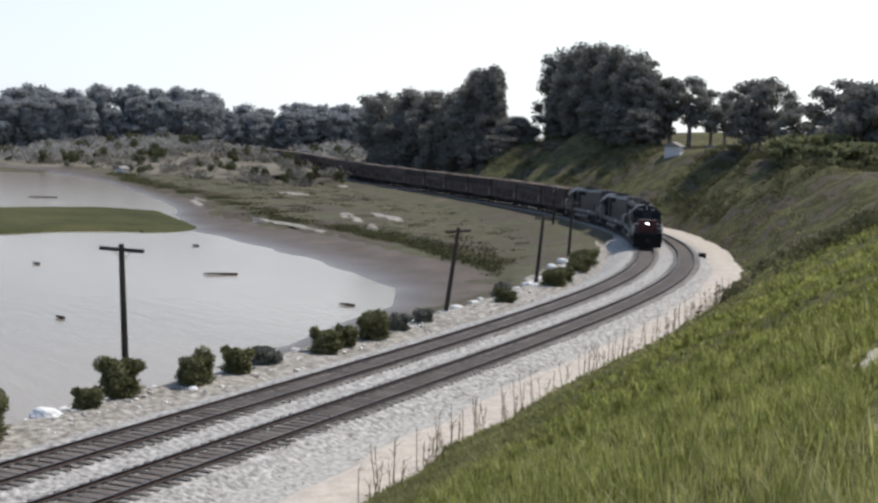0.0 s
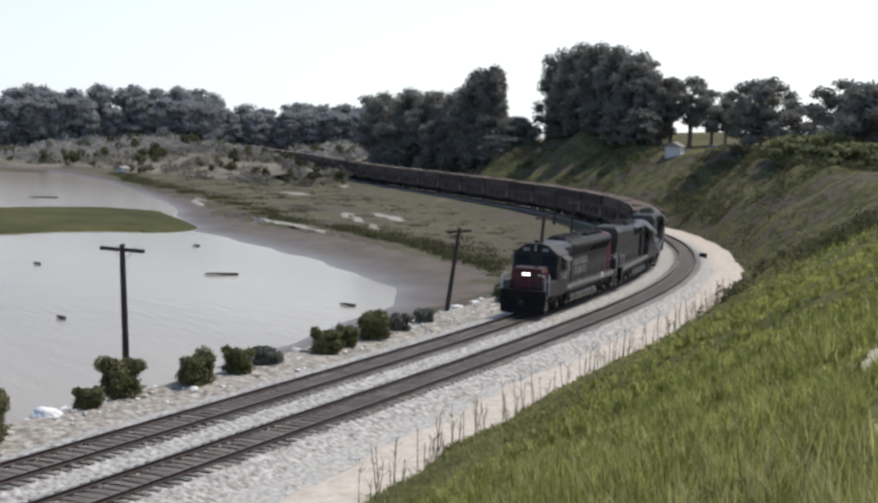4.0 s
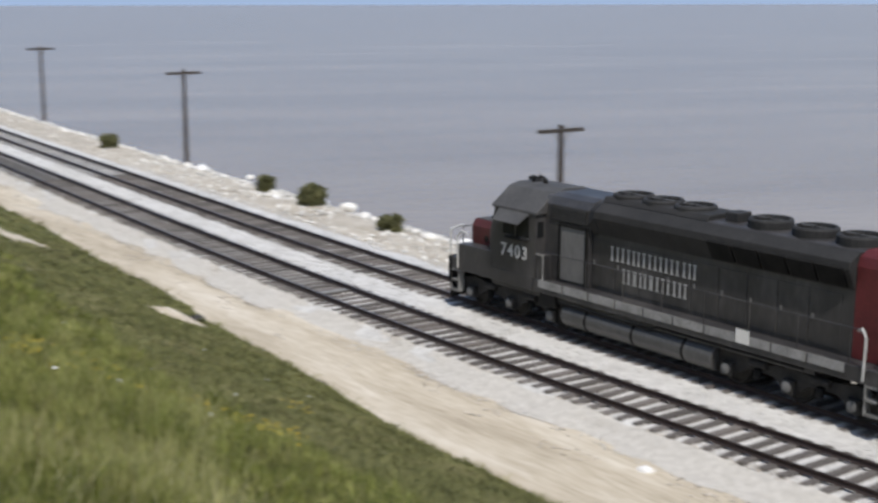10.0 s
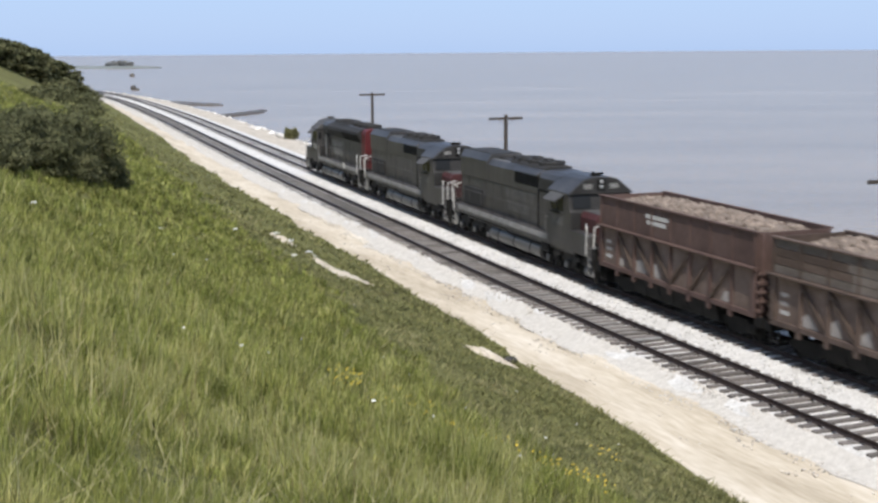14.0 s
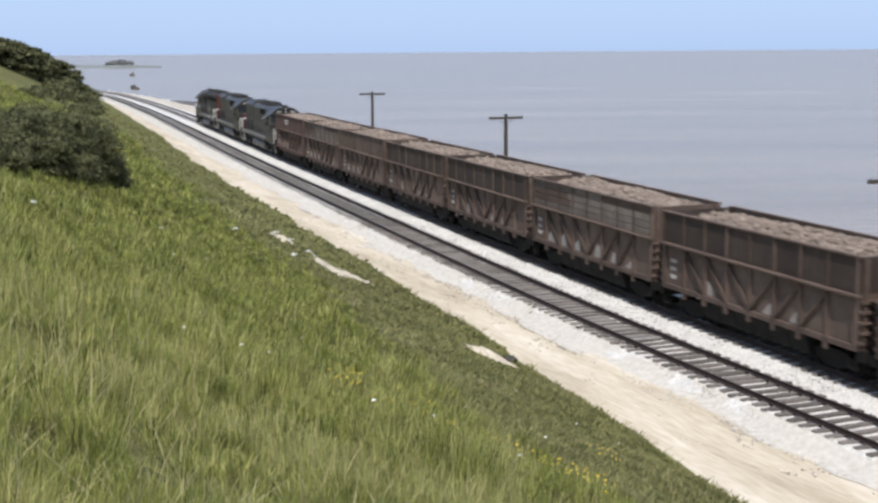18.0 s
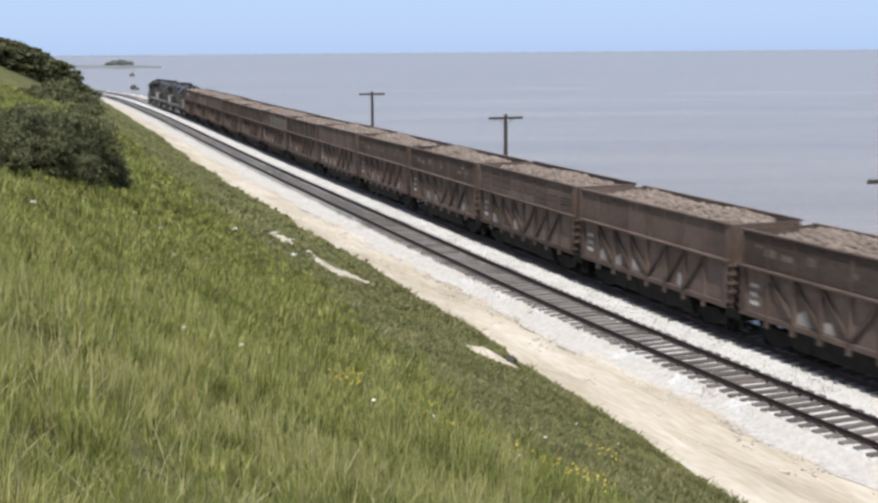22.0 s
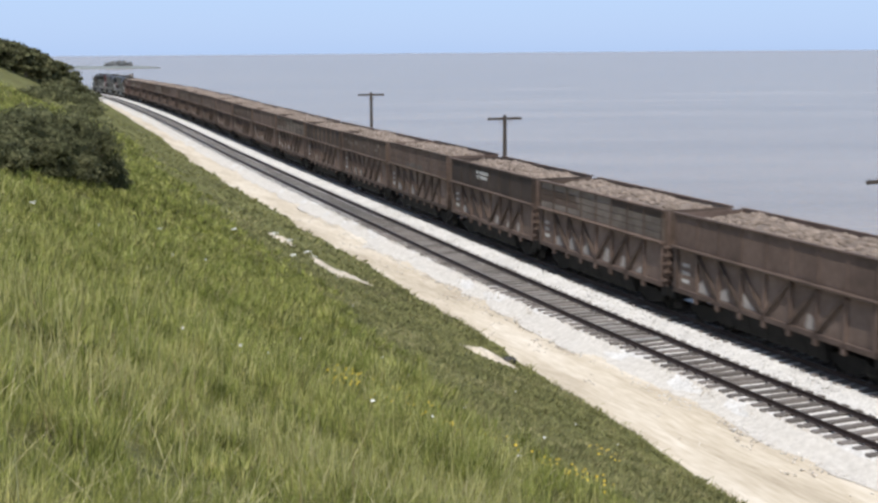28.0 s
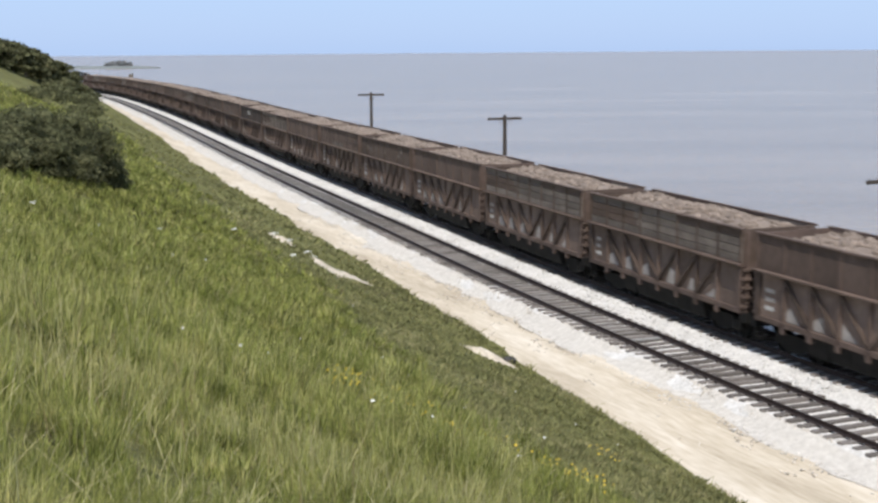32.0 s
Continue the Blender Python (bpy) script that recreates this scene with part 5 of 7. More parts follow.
    beet = ICO[None] * rr.uniform(0.8, 1.2, (k, 12, 1)) * (rr.uniform(0.06, 0.12, (k, 1, 1)) * rr.uniform(0.75, 1.4, (k, 1, 3))) + np.stack([bx, by, heap(bx, by) + 0.02], 1)[:, None, :]
    g = grid_faces(nx, ny)
    tri = np.concatenate([g[:, [0, 1, 2]], g[:, [0, 2, 3]], (ICO_F[None] + (np.arange(k) * 12)[:, None, None]).reshape(-1, 3) + len(lv)])
    raw_mesh("load", np.concatenate([lv, beet.reshape(-1, 3)]), tri, LOAD, "load of tan and pinkish sugar beets", parent=t)
    return t


railway_track("rusty railway track nearest the service road", TRACK_GAP)
railway_track("rusty seaward railway track that carries the train", 0.0)

for s, d, h, lean, arm, swing, text in (
        (298, -8.4, 7.0, 4, True, 0, "dark wooden utility pole with a crossarm, leaning a little"),
        (264, -7.4, 6.2, 9, True, 70, "dark wooden utility pole leaning over the shore"),
        (242, -7.2, 6.0, 5, True, 70, "dark wooden utility pole beside shore bushes"),
        (213, -8.0, 6.0, 3, True, 60, "dark wooden utility pole near the bend"),
        (170, -6.5, 6.0, 2, True, 60, "dark wooden utility pole beyond the bend"),
        (342.6, -9.0, 6.8, 0, False, 0, "bare wooden pole without a crossarm on the rocks"),
        (386.6, -9.2, 6.15, 0, True, 0, "wooden utility pole with a crossarm on pale rocks"),
        (427, -8.0, 6.6, 0, True, 0, "wooden utility pole with a crossarm beside the bay"),
        (463, -8.2, 7.0, 0, True, 0, "wooden utility pole with a crossarm beside the bay")):
    utility_pole(s, d, h, lean, text, arm, swing=swing)

# ---- the train ----
ENGINE_PITCH, CAR_PITCH, N_CARS = 18.95, 12.33, 34
LEAD_K = 0.915


def shorten(ob, k):
    """Draws the leading engine's parts together lengthwise; trucks and wheels keep their shape."""
    for c in ob.children:
        if c.name.split(".")[0] in ("truck", "wheelset", "axle_cap", "brake_cylinder", "spring"):
            xs = [v.co.x for v in c.data.vertices]
            mid_x = 6.25 if sum(xs) > 0 else -6.25
            for v in c.data.vertices:
                v.co.x += mid_x * (k - 1)
        elif c.matrix_basis.translation.length > 0:
            c.matrix_basis.translation.x *= k
        else:
            for v in c.data.vertices:
                v.co.x *= k
        shorten(c, k)


lead = locomotive("dirty dark grey diesel locomotive with a scarlet nose, headlamp lit", True)
shorten(lead, LEAD_K)
second = locomotive("dark grey diesel locomotive coupled nose backward, scarlet nose", False)
shorten(second, 0.95)
engines = [lead, second, copy_thing(second, Matrix())]
plain = [beet_car("red-brown gondola with white lettering bars and a beet load", RUST_RED, RUST_RED, 11, 5, 1.15, "sheet", 0.0, 2),
         beet_car("brown gondola with worn pale extension boards and a beet load", RUST, PLANK, 12, 6, 1.15, "boards", 0.42),
         beet_car("gondola with black sheet extension, upright stakes and beet load", RUST, SHEET, 13, 6, 1.12, "stakes", 0.0),
         beet_car("plain rusty brown gondola with a level load of beets", RUST, RUST, 14, 5, 1.18, "sheet", 0.0),
         beet_car("brown gondola with pale worn patches on its raised sides", RUST, PLANK, 15, 5, 1.15, "sheet", 0.3),
         beet_car("dark brown gondola with lettering bars and a red-topped load", RUST, SHEET, 16, 5, 1.15, "sheet", 0.0, 2),
         beet_car("grey-brown gondola with weathered plank sides and a beet load", PLANK, RUST, 17, 5, 1.2, "boards", 0.2)]
order = [0, 1, 3, 2, 2, 1, 2, 3, 4, 4, 6, 3, 4, 3, 1, 2, 4, 6, 5, 1, 3, 6, 4, 3, 1, 1, 3, 6, 4, 2, 3, 1, 3, 6]
cars, used = [], set()
for k in order[:N_CARS]:
    cars.append(copy_thing(plain[k], Matrix()) if k in used else plain[k])
    used.add(k)

FRONT_T = [-3, 0, 3, 6, 6.4, 6.8, 7.2, 7.6, 8.0, 8.4, 9.0, 11, 13, 33, 36]
FRONT_S = [172.3, 213.8, 255.3, 304.0, 312.1, 320.5, 328.8, 337.2, 345.6, 353.6, 364.4, 399.0, 433, 433 + 17.17 * 20, 433 + 17.17 * 23]
ft = np.arange(-3, 36, 0.05)
front_s = np.convolve(np.pad(np.interp(ft, FRONT_T, FRONT_S), 9, mode="reflect", reflect_type="odd"), np.ones(19) / 19, mode="valid")


def front(t):
    """How far along the line the train's leading coupler stands."""
    return float(np.interp(t, ft, front_s))


def motions():
    stops = [i * 0.8 for i in range(41)]
    for i, ob in enumerate(engines):
        back = 20.0 - 10.0 * LEAD_K if i == 0 else 29.75 + (i - 1) * ENGINE_PITCH
        walk(ob, [(t, line_pose(front(t) - back, 0, 0, 6.25, flip=i > 0)) for t in stops])
    for i, ob in enumerate(cars):
        walk(ob, [(t, line_pose(front(t) - 57.9 - CAR_PITCH * (i + 0.5), 0, 0, 4.1)) for t in stops])


# ---- scattering tools ----
def line_sd(x, y):
    """Nearest s and offset d on the line for arrays of places."""
    x, y = np.asarray(x, float).ravel(), np.asarray(y, float).ravel()
    pick = np.arange(0, len(LS), 2)
    s, d = np.empty(len(x)), np.empty(len(x))
    for a in range(0, len(x), 4000):
        b = slice(a, a + 4000)
        i = pick[np.argmin((LX[pick][None, :] - x[b, None]) ** 2 + (LY[pick][None, :] - y[b, None]) ** 2, axis=1)]
        along = (x[b] - LX[i]) * np.cos(LH[i]) + (y[b] - LY[i]) * np.sin(LH[i])
        s[b] = LS[i] + along
        d[b] = -(x[b] - LX[i]) * np.sin(LH[i]) + (y[b] - LY[i]) * np.cos(LH[i])
    return s, d


def hill_z(x, y):
    s, d = line_sd(x, y)
    return np.interp(s, LS, LZ) + hill_up(s, d)


def bearing(deg, r):
    """A place r metres from the tripod, deg degrees to the left of +y."""
    return -sin(radians(deg)) * r, cos(radians(deg)) * r


def leaf_cloud(rng, blobs, count, size, flat=0.6, loose=0.42):
    """Small leaf sprays in the outer parts of ellipsoids (cx, cy, cz, rx, ry, rz): corners and faces."""
    blobs = np.asarray(blobs, float)
    w = blobs[:, 3] * blobs[:, 4] + blobs[:, 3] * blobs[:, 5]
    k = rng.choice(len(blobs), count, p=w / w.sum())
    u = rng.normal(size=(count, 3))
    u /= np.linalg.norm(u, axis=1)[:, None]
    rad = rng.uniform(0.35, 1.0, count) ** 0.45 * (1 + 0.22 * np.sin(u[:, 0] * 7 + k) * np.cos(u[:, 2] * 6 + k * 2))
    c = blobs[k, :3] + u * rad[:, None] * blobs[k, 3:]
    face = u + rng.normal(size=(count, 3)) * loose
    face /= np.linalg.norm(face, axis=1)[:, None]
    a = np.cross(face, rng.normal(size=(count, 3)))
    a /= np.linalg.norm(a, axis=1)[:, None]
    b = np.cross(face, a)
    sz = size * rng.uniform(0.6, 1.4, count)[:, None]
    a, b = a * sz, b * sz * flat
    v = np.stack([c - a, c - b * 0.7 + a * 0.1, c + a, c + b], 1).reshape(-1, 3)
    return v, np.arange(count * 4).reshape(-1, 4)


def leafy(rng, blobs, count, size, fill=0.6, loose=0.8):
    """Leaf sprays over lumpy leaf masses, as triangles."""
    v, f = leaf_cloud(rng, blobs, count, size, loose=loose)
    b = np.asarray(blobs, float)
    n = len(b)
    lump = BALL[None] * rng.uniform(0.65, 1.15, (n, len(BALL), 1)) * (b[:, None, 3:] * fill) + b[:, None, :3]
    tri = (BALL_F[None] + (np.arange(n) * len(BALL))[:, None, None]).reshape(-1, 3) + len(v)
    return np.concatenate([v, lump.reshape(-1, 3)]), np.concatenate([f[:, [0, 1, 2]], f[:, [0, 2, 3]], tri])


def bush(name, label, m, rng, w, h, leaves, size, mat, group=""):
    t = thing(name, label, "bush", group, m)
    blobs = [(rng.uniform(-0.32, 0.32) * w, rng.uniform(-0.32, 0.32) * w, h * rng.uniform(0.35, 0.78), w * rng.uniform(0.13, 0.25), w * rng.uniform(0.13, 0.25), h * rng.uniform(0.13, 0.25)) for _ in range(17)]
    blobs.append((0, 0, h * 0.4, w * 0.38, w * 0.38, h * 0.38))
    blobs.append((0, 0, h * 0.22, w * 0.44, w * 0.44, h * 0.22))
    b = Build()
    for i in range(6):
        c = blobs[i]
        b.path([(0.06 * i - 0.15, 0.04 * i - 0.1, -0.15), (c[0] * 0.4, c[1] * 0.4, c[2] * 0.5), c[:3]], 0.02 + 0.008 * w, 5)
    part("stem", b, BARK, t)
    v, f = leafy(rng, blobs, leaves, size, 0.55, 0.7)
    v[:, 2] = np.maximum(v[:, 2], 0.02)
    raw_mesh("crown", v, f, mat, parent=t)
    return t


def tree(label, m, rng, h, w, leaves, size, mat, low=0.25, group="", clumps=12, lean=0.0, core=0.0, puff=1.0, fill=0.0):
    """Tapered trunk, limbs that reach the clumps, and a crown of many leaf sprays."""
    t = thing("tree", label, "tree", group, m)
    top = (lean * h, rng.uniform(-0.04, 0.04) * h, h * 0.72)
    bend_p = (lean * h * 0.3 + rng.uniform(-0.03, 0.03) * h, rng.uniform(-0.03, 0.03) * h, h * 0.36)
    b = Build()
    b.tube((0, 0, -0.5), bend_p, 0.035 * h, 9, 0.026 * h).tube(bend_p, top, 0.026 * h, 9, 0.011 * h)
    part("trunk", b, BARK, t)
    blobs = []
    for i in range(clumps):
        a = 2.4 * i + rng.uniform(-0.5, 0.5)
        f = (i + 0.5) / clumps
        z = h * (low + (0.9 - low) * f ** 0.9)
        spread = w * 0.5 * (0.9 - 0.55 * max(0.0, f - 0.45)) * rng.uniform(0.35, 0.95)
        blobs.append((lean * z + cos(a) * spread, sin(a) * spread, z, w * puff * rng.uniform(0.15, 0.26), w * puff * rng.uniform(0.15, 0.26), h * puff * rng.uniform(0.07, 0.125)))
    blobs.append((lean * h, 0, h * 0.92, w * 0.16, w * 0.16, h * 0.08))
    limbs = blobs[::2]
    if core:
        blobs.append((lean * h * 0.55, 0, h * (low + 0.86) / 2, w * core, w * core, h * (0.92 - low) * 0.46))
    for c in limbs:
        s = rng.uniform(0.45, 0.8)
        st = Vector(bend_p).lerp(Vector(top), min(1.0, max(0.0, (c[2] * s / h - 0.36) / 0.36)))
        part("limb", Build().tube(st, c[:3], 0.011 * h, 6, 0.004 * h), BARK, t)
    v, f = leafy(rng, blobs, leaves, size, fill) if fill else leaf_cloud(rng, blobs, leaves, size, loose=0.8)
    raw_mesh("crown", v, f, mat, parent=t)
    return t


def rock_heap(name, label, mat, rng, places, sizes, category="rocks", squash=0.7):
    n = len(places)
    v = ICO[None] * rng.uniform(0.5, 1.35, (n, 12, 1)) * (sizes[:, None, None] * rng.uniform(0.7, 1.3, (n, 1, 3)) * np.array([1, 1, squash]))
    a = rng.uniform(0, 2 * pi, n)
    c, s = np.cos(a)[:, None], np.sin(a)[:, None]
    v = np.stack([v[..., 0] * c - v[..., 1] * s, v[..., 0] * s + v[..., 1] * c, v[..., 2]], -1) + places[:, None, :]
    f = ICO_F[None] + (np.arange(n) * 12)[:, None, None]
    return raw_mesh(name, v.reshape(-1, 3), f.reshape(-1, 3), mat, label, "stuff", category)


def boulder(label, mat, s, d, size, up, seed, squash=0.65):
    rng = np.random.RandomState(seed)
    bm = bmesh.new()
    bmesh.ops.create_icosphere(bm, subdivisions=3, radius=1)
    for q in bm.verts:
        k = 1 + 0.22 * noise.noise(q.co * 1.3 + Vector((seed, 0, 0))) + 0.08 * noise.noise(q.co * 4)
        q.co = Vector((q.co.x * k * size, q.co.y * k * size * 0.75, q.co.z * k * size * squash))
    me = bpy.data.meshes.new("boulder")
    bm.to_mesh(me)
    bm.free()
    me.materials.append(mat)
    ob = new("boulder", me)
    ob.matrix_basis = Matrix.Translation(Vector(on_line(s, d, up))) @ Matrix.Rotation(rng.uniform(0, 6), 4, "Z")
    return tagged(ob, label, "boulder", "boulders by the track")


# ---- far land, hills and shore ----
SANDS = [(155.5, -87.2, 26, 2.2, 0), (224, -126, 18, 5.5, 0), (167, -103, 22, 2.6, 158), (166, -109, 34, 3.0, 159), (248, -151, 18, 2.4, 159), (206, -97, 22, 2.4, 160), (150, -96, 10, 2.0, 150)]
RNG = np.random.RandomState(5)
fx = np.concatenate([np.linspace(285, 420, 28), np.linspace(430, 1700, 60)])
shore_y = np.interp(fx, [285, 360, 420, 500, 620, 800, 1000, 1700], [-130, -116, -120, -136, -175, -260, -330, -520])
ff = np.linspace(0, 1, 60)


def far_ground(x, y):
    """Land across the bay: it climbs inland, and is kept low beside the railway."""
    back = np.maximum(np.interp(x, [285, 360, 420, 500, 620, 800, 1000, 1700], [-130, -116, -120, -136, -175, -260, -330, -520]) - y, 0)
    z = SEA_Z + 0.02 + np.minimum(back * 0.06, 1.6) + np.interp(back, [14, 28, 64, 190, 600], [0, 0.8, 5.2, 8.5, 12.0]) * np.interp(np.degrees(np.arctan2(x, y)), [95, 102, 107, 117, 123, 127], [0.3, 0.5, 1.0, 0.9, 0.6, 0.3]) + 0.35 * fuzz(x, y, 14, 21)
    s, d = line_sd(x, y)
    return np.minimum(z, (-2.6 + np.maximum(np.abs(d) - 5, 0) * 0.18).reshape(np.shape(z)))


fy = shore_y[:, None] + (-1100 - shore_y[:, None]) * ff[None, :] ** 2
fz = far_ground(np.broadcast_to(fx[:, None], fy.shape), fy)
fz[:, 0] = SEA_Z - 0.3
raw_mesh("far_shore", np.stack([np.broadcast_to(fx[:, None], fy.shape), fy, fz], -1).reshape(-1, 3), grid_faces(len(fx), 60), FIELD, "flat brown-green land across the bay", "structure", "land", smooth=True)
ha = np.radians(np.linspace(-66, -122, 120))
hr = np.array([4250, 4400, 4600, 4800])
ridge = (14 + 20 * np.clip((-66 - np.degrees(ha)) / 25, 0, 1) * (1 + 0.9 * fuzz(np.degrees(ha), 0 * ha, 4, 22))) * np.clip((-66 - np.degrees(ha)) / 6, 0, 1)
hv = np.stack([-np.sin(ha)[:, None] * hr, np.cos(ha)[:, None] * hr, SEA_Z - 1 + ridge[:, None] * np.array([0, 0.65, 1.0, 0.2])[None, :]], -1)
raw_mesh("backdrop_hills", hv.reshape(-1, 3), grid_faces(120, 4), HAZE_HILL, "low hills across the bay, blued for haze", "structure", "hills", smooth=True)
low_land("headland", "low headland far up the coast, greyed for haze", FAR_LAND, [(-235, 1160), (-300, 1150), (-370, 1230), (-520, 1300), (-700, 1320)], 18, 2.2, "headland")
low_land("reef", "dark tidal reef off the shore", DARK_ROCK, [(-57, 354), (-64, 362), (-72, 372), (-80, 384)], 5, 0.4, "reef")
low_land("reef", "dark tidal reef with a rock at its tip", DARK_ROCK, [(-42, 326), (-44, 312), (-47, 300), (-52, 286)], 2.6, 0.45, "reef")


def sand_patch(label, x, y, length, width, turn_deg, seed):
    """Pale drift sand lying on the marsh, with a frayed outline."""
    g, k = np.linspace(-1, 1, 41), np.linspace(-1, 1, 15)
    ga, gb = np.meshgrid(g, k, indexing="ij")
    c, q = cos(radians(turn_deg)), sin(radians(turn_deg))
    px, py = x + ga * length / 2 * c - gb * width / 2 * q, y + ga * length / 2 * q + gb * width / 2 * c
    ps, pd = line_sd(px, py)
    base = np.array([marsh_up(np.array([a]), np.array([[b]]))[0, 0] for a, b in zip(ps, pd)]).reshape(px.shape) + np.interp(ps, LS, LZ).reshape(px.shape)
    z = base + 0.35 * np.clip(0.72 - np.hypot(ga, gb) + 0.45 * fuzz(ga * 4, gb * 1.5, 1.0, seed) + 0.25 * fuzz(ga * 11, gb * 4, 1.0, seed + 1), -1, 0.35)
    return raw_mesh("sand_patch", np.stack([px, py, z], -1).reshape(-1, 3), grid_faces(41, 15), SHORE, label, "structure", "sand", smooth=True)


for k, (x, y, length, width, turn_deg) in enumerate(SANDS):
    sand_patch("pale drift sand and debris lying on the marsh", x, y, length, width, turn_deg, 21 + k)

for x, y, ln, rot in ((114, -56, 3.2, 70), (91, -56, 1.4, 30), (232, -79, 5, 80), (128, -43, 0.8, 40), (93, -33, 0.9, 20), (141, -66, 0.8, 60), (86, -60, 1.6, 30)):
    drift = thing("drift_log", "dark waterlogged drift log lying in the shallows", "log", "drift logs in the bay", pose(x, y, SEA_Z + 0.02, 0, 0, rot))
    part("trunk", Build().tube((-ln / 2, 0, 0.05), (ln * 0.1, 0.08, 0.1), 0.12, 8, 0.1).tube((ln * 0.1, 0.08, 0.1), (ln / 2, 0, 0.08), 0.1, 8, 0.06), POLE, drift)
    part("branch", Build().tube((ln * 0.2, 0.05, 0.1), (ln * 0.3, 0.2, 0.25), 0.03, 6, 0.015), POLE, drift)

for x, y, size in ((-178, 776, 1.6), (-117, 512, 1.3), (-114, 505, 0.8)):
    bm = bmesh.new()
    bmesh.ops.create_icosphere(bm, subdivisions=2, radius=size)
    for q in bm.verts:
        q.co *= 1 + 0.3 * noise.noise(q.co * 1.1)
    me = bpy.data.meshes.new("sea_rock")
    bm.to_mesh(me)
    bm.free()
    me.materials.append(DARK_ROCK)
    rock = new("sea_rock", me)
    rock.matrix_basis = pose(x, y, SEA_Z + 0.3 * size)
    tagged(rock, "dark rock standing out of the bay", "rock", "rocks in the bay")

# ---- trees ----
EUC = [(-130.5, 300, 26.0, 8), (-130.6, 288, 28.0, 13), (-131.4, 276, 28.5, 13), (-132.2, 266, 28.0, 13), (-133.0, 258, 27.0, 13), (-133.8, 249, 25.0, 12), (-134.5, 242, 21.5, 9), (-131.0, 284, 21.5, 13), (-131.8, 272, 21, 13), (-132.7, 262, 20.5, 12), (-133.5, 252, 20, 11), (-134.3, 245, 17, 9),
       (-132.3, 256, 16.5, 9), (-133.2, 246, 15.5, 9), (-134.0, 238, 14.5, 8)]
GROVE = [(-123.0, 335, 18.8, 15), (-124.0, 325, 19.7, 15), (-125.2, 315, 18.9, 15), (-126.3, 305, 19.8, 15), (-127.1, 298, 23.8, 11), (-127.6, 292, 24.4, 8.5), (-123.6, 322, 12, 14), (-125.6, 306, 13.0, 13), (-127.4, 292, 14.0, 13), (-126.6, 298, 15, 13), (-124.6, 318, 14, 13), (-128.6, 286, 13, 12), (-128.2, 282, 9, 10)]
PINES = [(-135.2, 246, 20.5, 8), (-136.0, 242, 20.8, 9), (-136.9, 240, 18.2, 10), (-137.5, 236, 16.5, 8), (-138.5, 206, 18.9, 9), (-139.4, 200, 19.0, 9), (-138.9, 202, 14.5, 9), (-142.0, 182, 18.2, 9), (-143.2, 172, 17.4, 10), (-142.6, 174, 13.5, 9), (-144.6, 170, 17, 9), (-140.6, 190, 14.5, 8)]
FAR_ROW = [(-107.4, 498, 19.2, 13), (-106.5, 500, 17.8, 14), (-105.8, 490, 15.5, 11), (-104.9, 500, 19.4, 15), (-104.1, 500, 18.6, 13), (-103.3, 492, 15, 11), (-102.7, 498, 13, 9), (-108.15, 500, 21.2, 17.6), (-108.88, 500, 20.7, 14.6), (-109.81, 500, 20, 15.4), (-111.01, 500, 22, 16.1), (-112.43, 500, 22.1, 14.6), (-113.3, 500, 21.4, 16.1), (-114.2, 500, 22.1, 18.3), (-115.11, 500, 21.6, 18.3), (-115.79, 500, 19.4, 13.2), (-117.2, 500, 16.7, 18.3), (-117.89, 500, 15.2, 12.4), (-119.25, 500, 17.7, 16.1), (-120.38, 500, 17.3, 16.1), (-121.25, 500, 17.8, 16.8), (-122.12, 500, 17.3, 16.1), (-107.29, 488, 15.9, 14.6), (-108.49, 488, 16.9, 16.1), (-109.32, 488, 17.1, 13.2), (-110.44, 488, 16.8, 13.2), (-111.7, 488, 13.4, 10.2), (-112.86, 488, 18.1, 14.6), (-113.75, 488, 17.7, 16.1), (-114.65, 488, 17.4, 17.6), (-115.43, 488, 16.4, 14.6), (-116.41, 488, 13.2, 11.7), (-117.53, 488, 13.5, 13.2), (-118.59, 488, 11.1, 8.8), (-118.86, 488, 14.4, 13.2), (-119.85, 488, 14.7, 14.6), (-120.79, 488, 15, 16.1), (-121.72, 488, 14.7, 16.1), (-122.52, 488, 16, 14.6)]


def place_tree(deg, r, ztop, w, label, group, mat, leaves, size, low, ground=None, clumps=14, core=0.0, puff=1.0, fill=0.0):
    x, y = bearing(deg, r)
    z = float(hill_z([x], [y])[0]) if ground is None else ground
    h = max(1.3, ztop - z)
    rng = np.random.RandomState(int(-deg * 10) % 977)
    return tree(label, pose(x, y, z, 0, 0, rng.uniform(0, 360)), rng, h, w, leaves, size, mat, low, group, clumps, rng.uniform(-0.05, 0.05), core, puff, fill)


for deg, r, zt, w in EUC:
    place_tree(deg, r, zt, w, "tall dark eucalyptus with an open ragged crown", "eucalyptus grove on the hill", LEAF_EUC, 8500, 0.3, 0.06, clumps=40, core=0.3, puff=0.72, fill=0.55)
for deg, r, zt, w in GROVE:
    place_tree(deg, r, zt, w, "dense dark tree in the grove below the hill", "dark grove by the bend", LEAF_EUC, 8500, 0.33, 0.04, clumps=32, core=0.36, puff=0.85, fill=0.6)
for deg, r, zt, w in PINES:
    place_tree(deg, r, zt, w, "dark pine with layered clumps and a bare trunk", "pines on the plateau", LEAF_EUC, 3600, 0.24, 0.3, clumps=17, puff=0.85, fill=0.6)
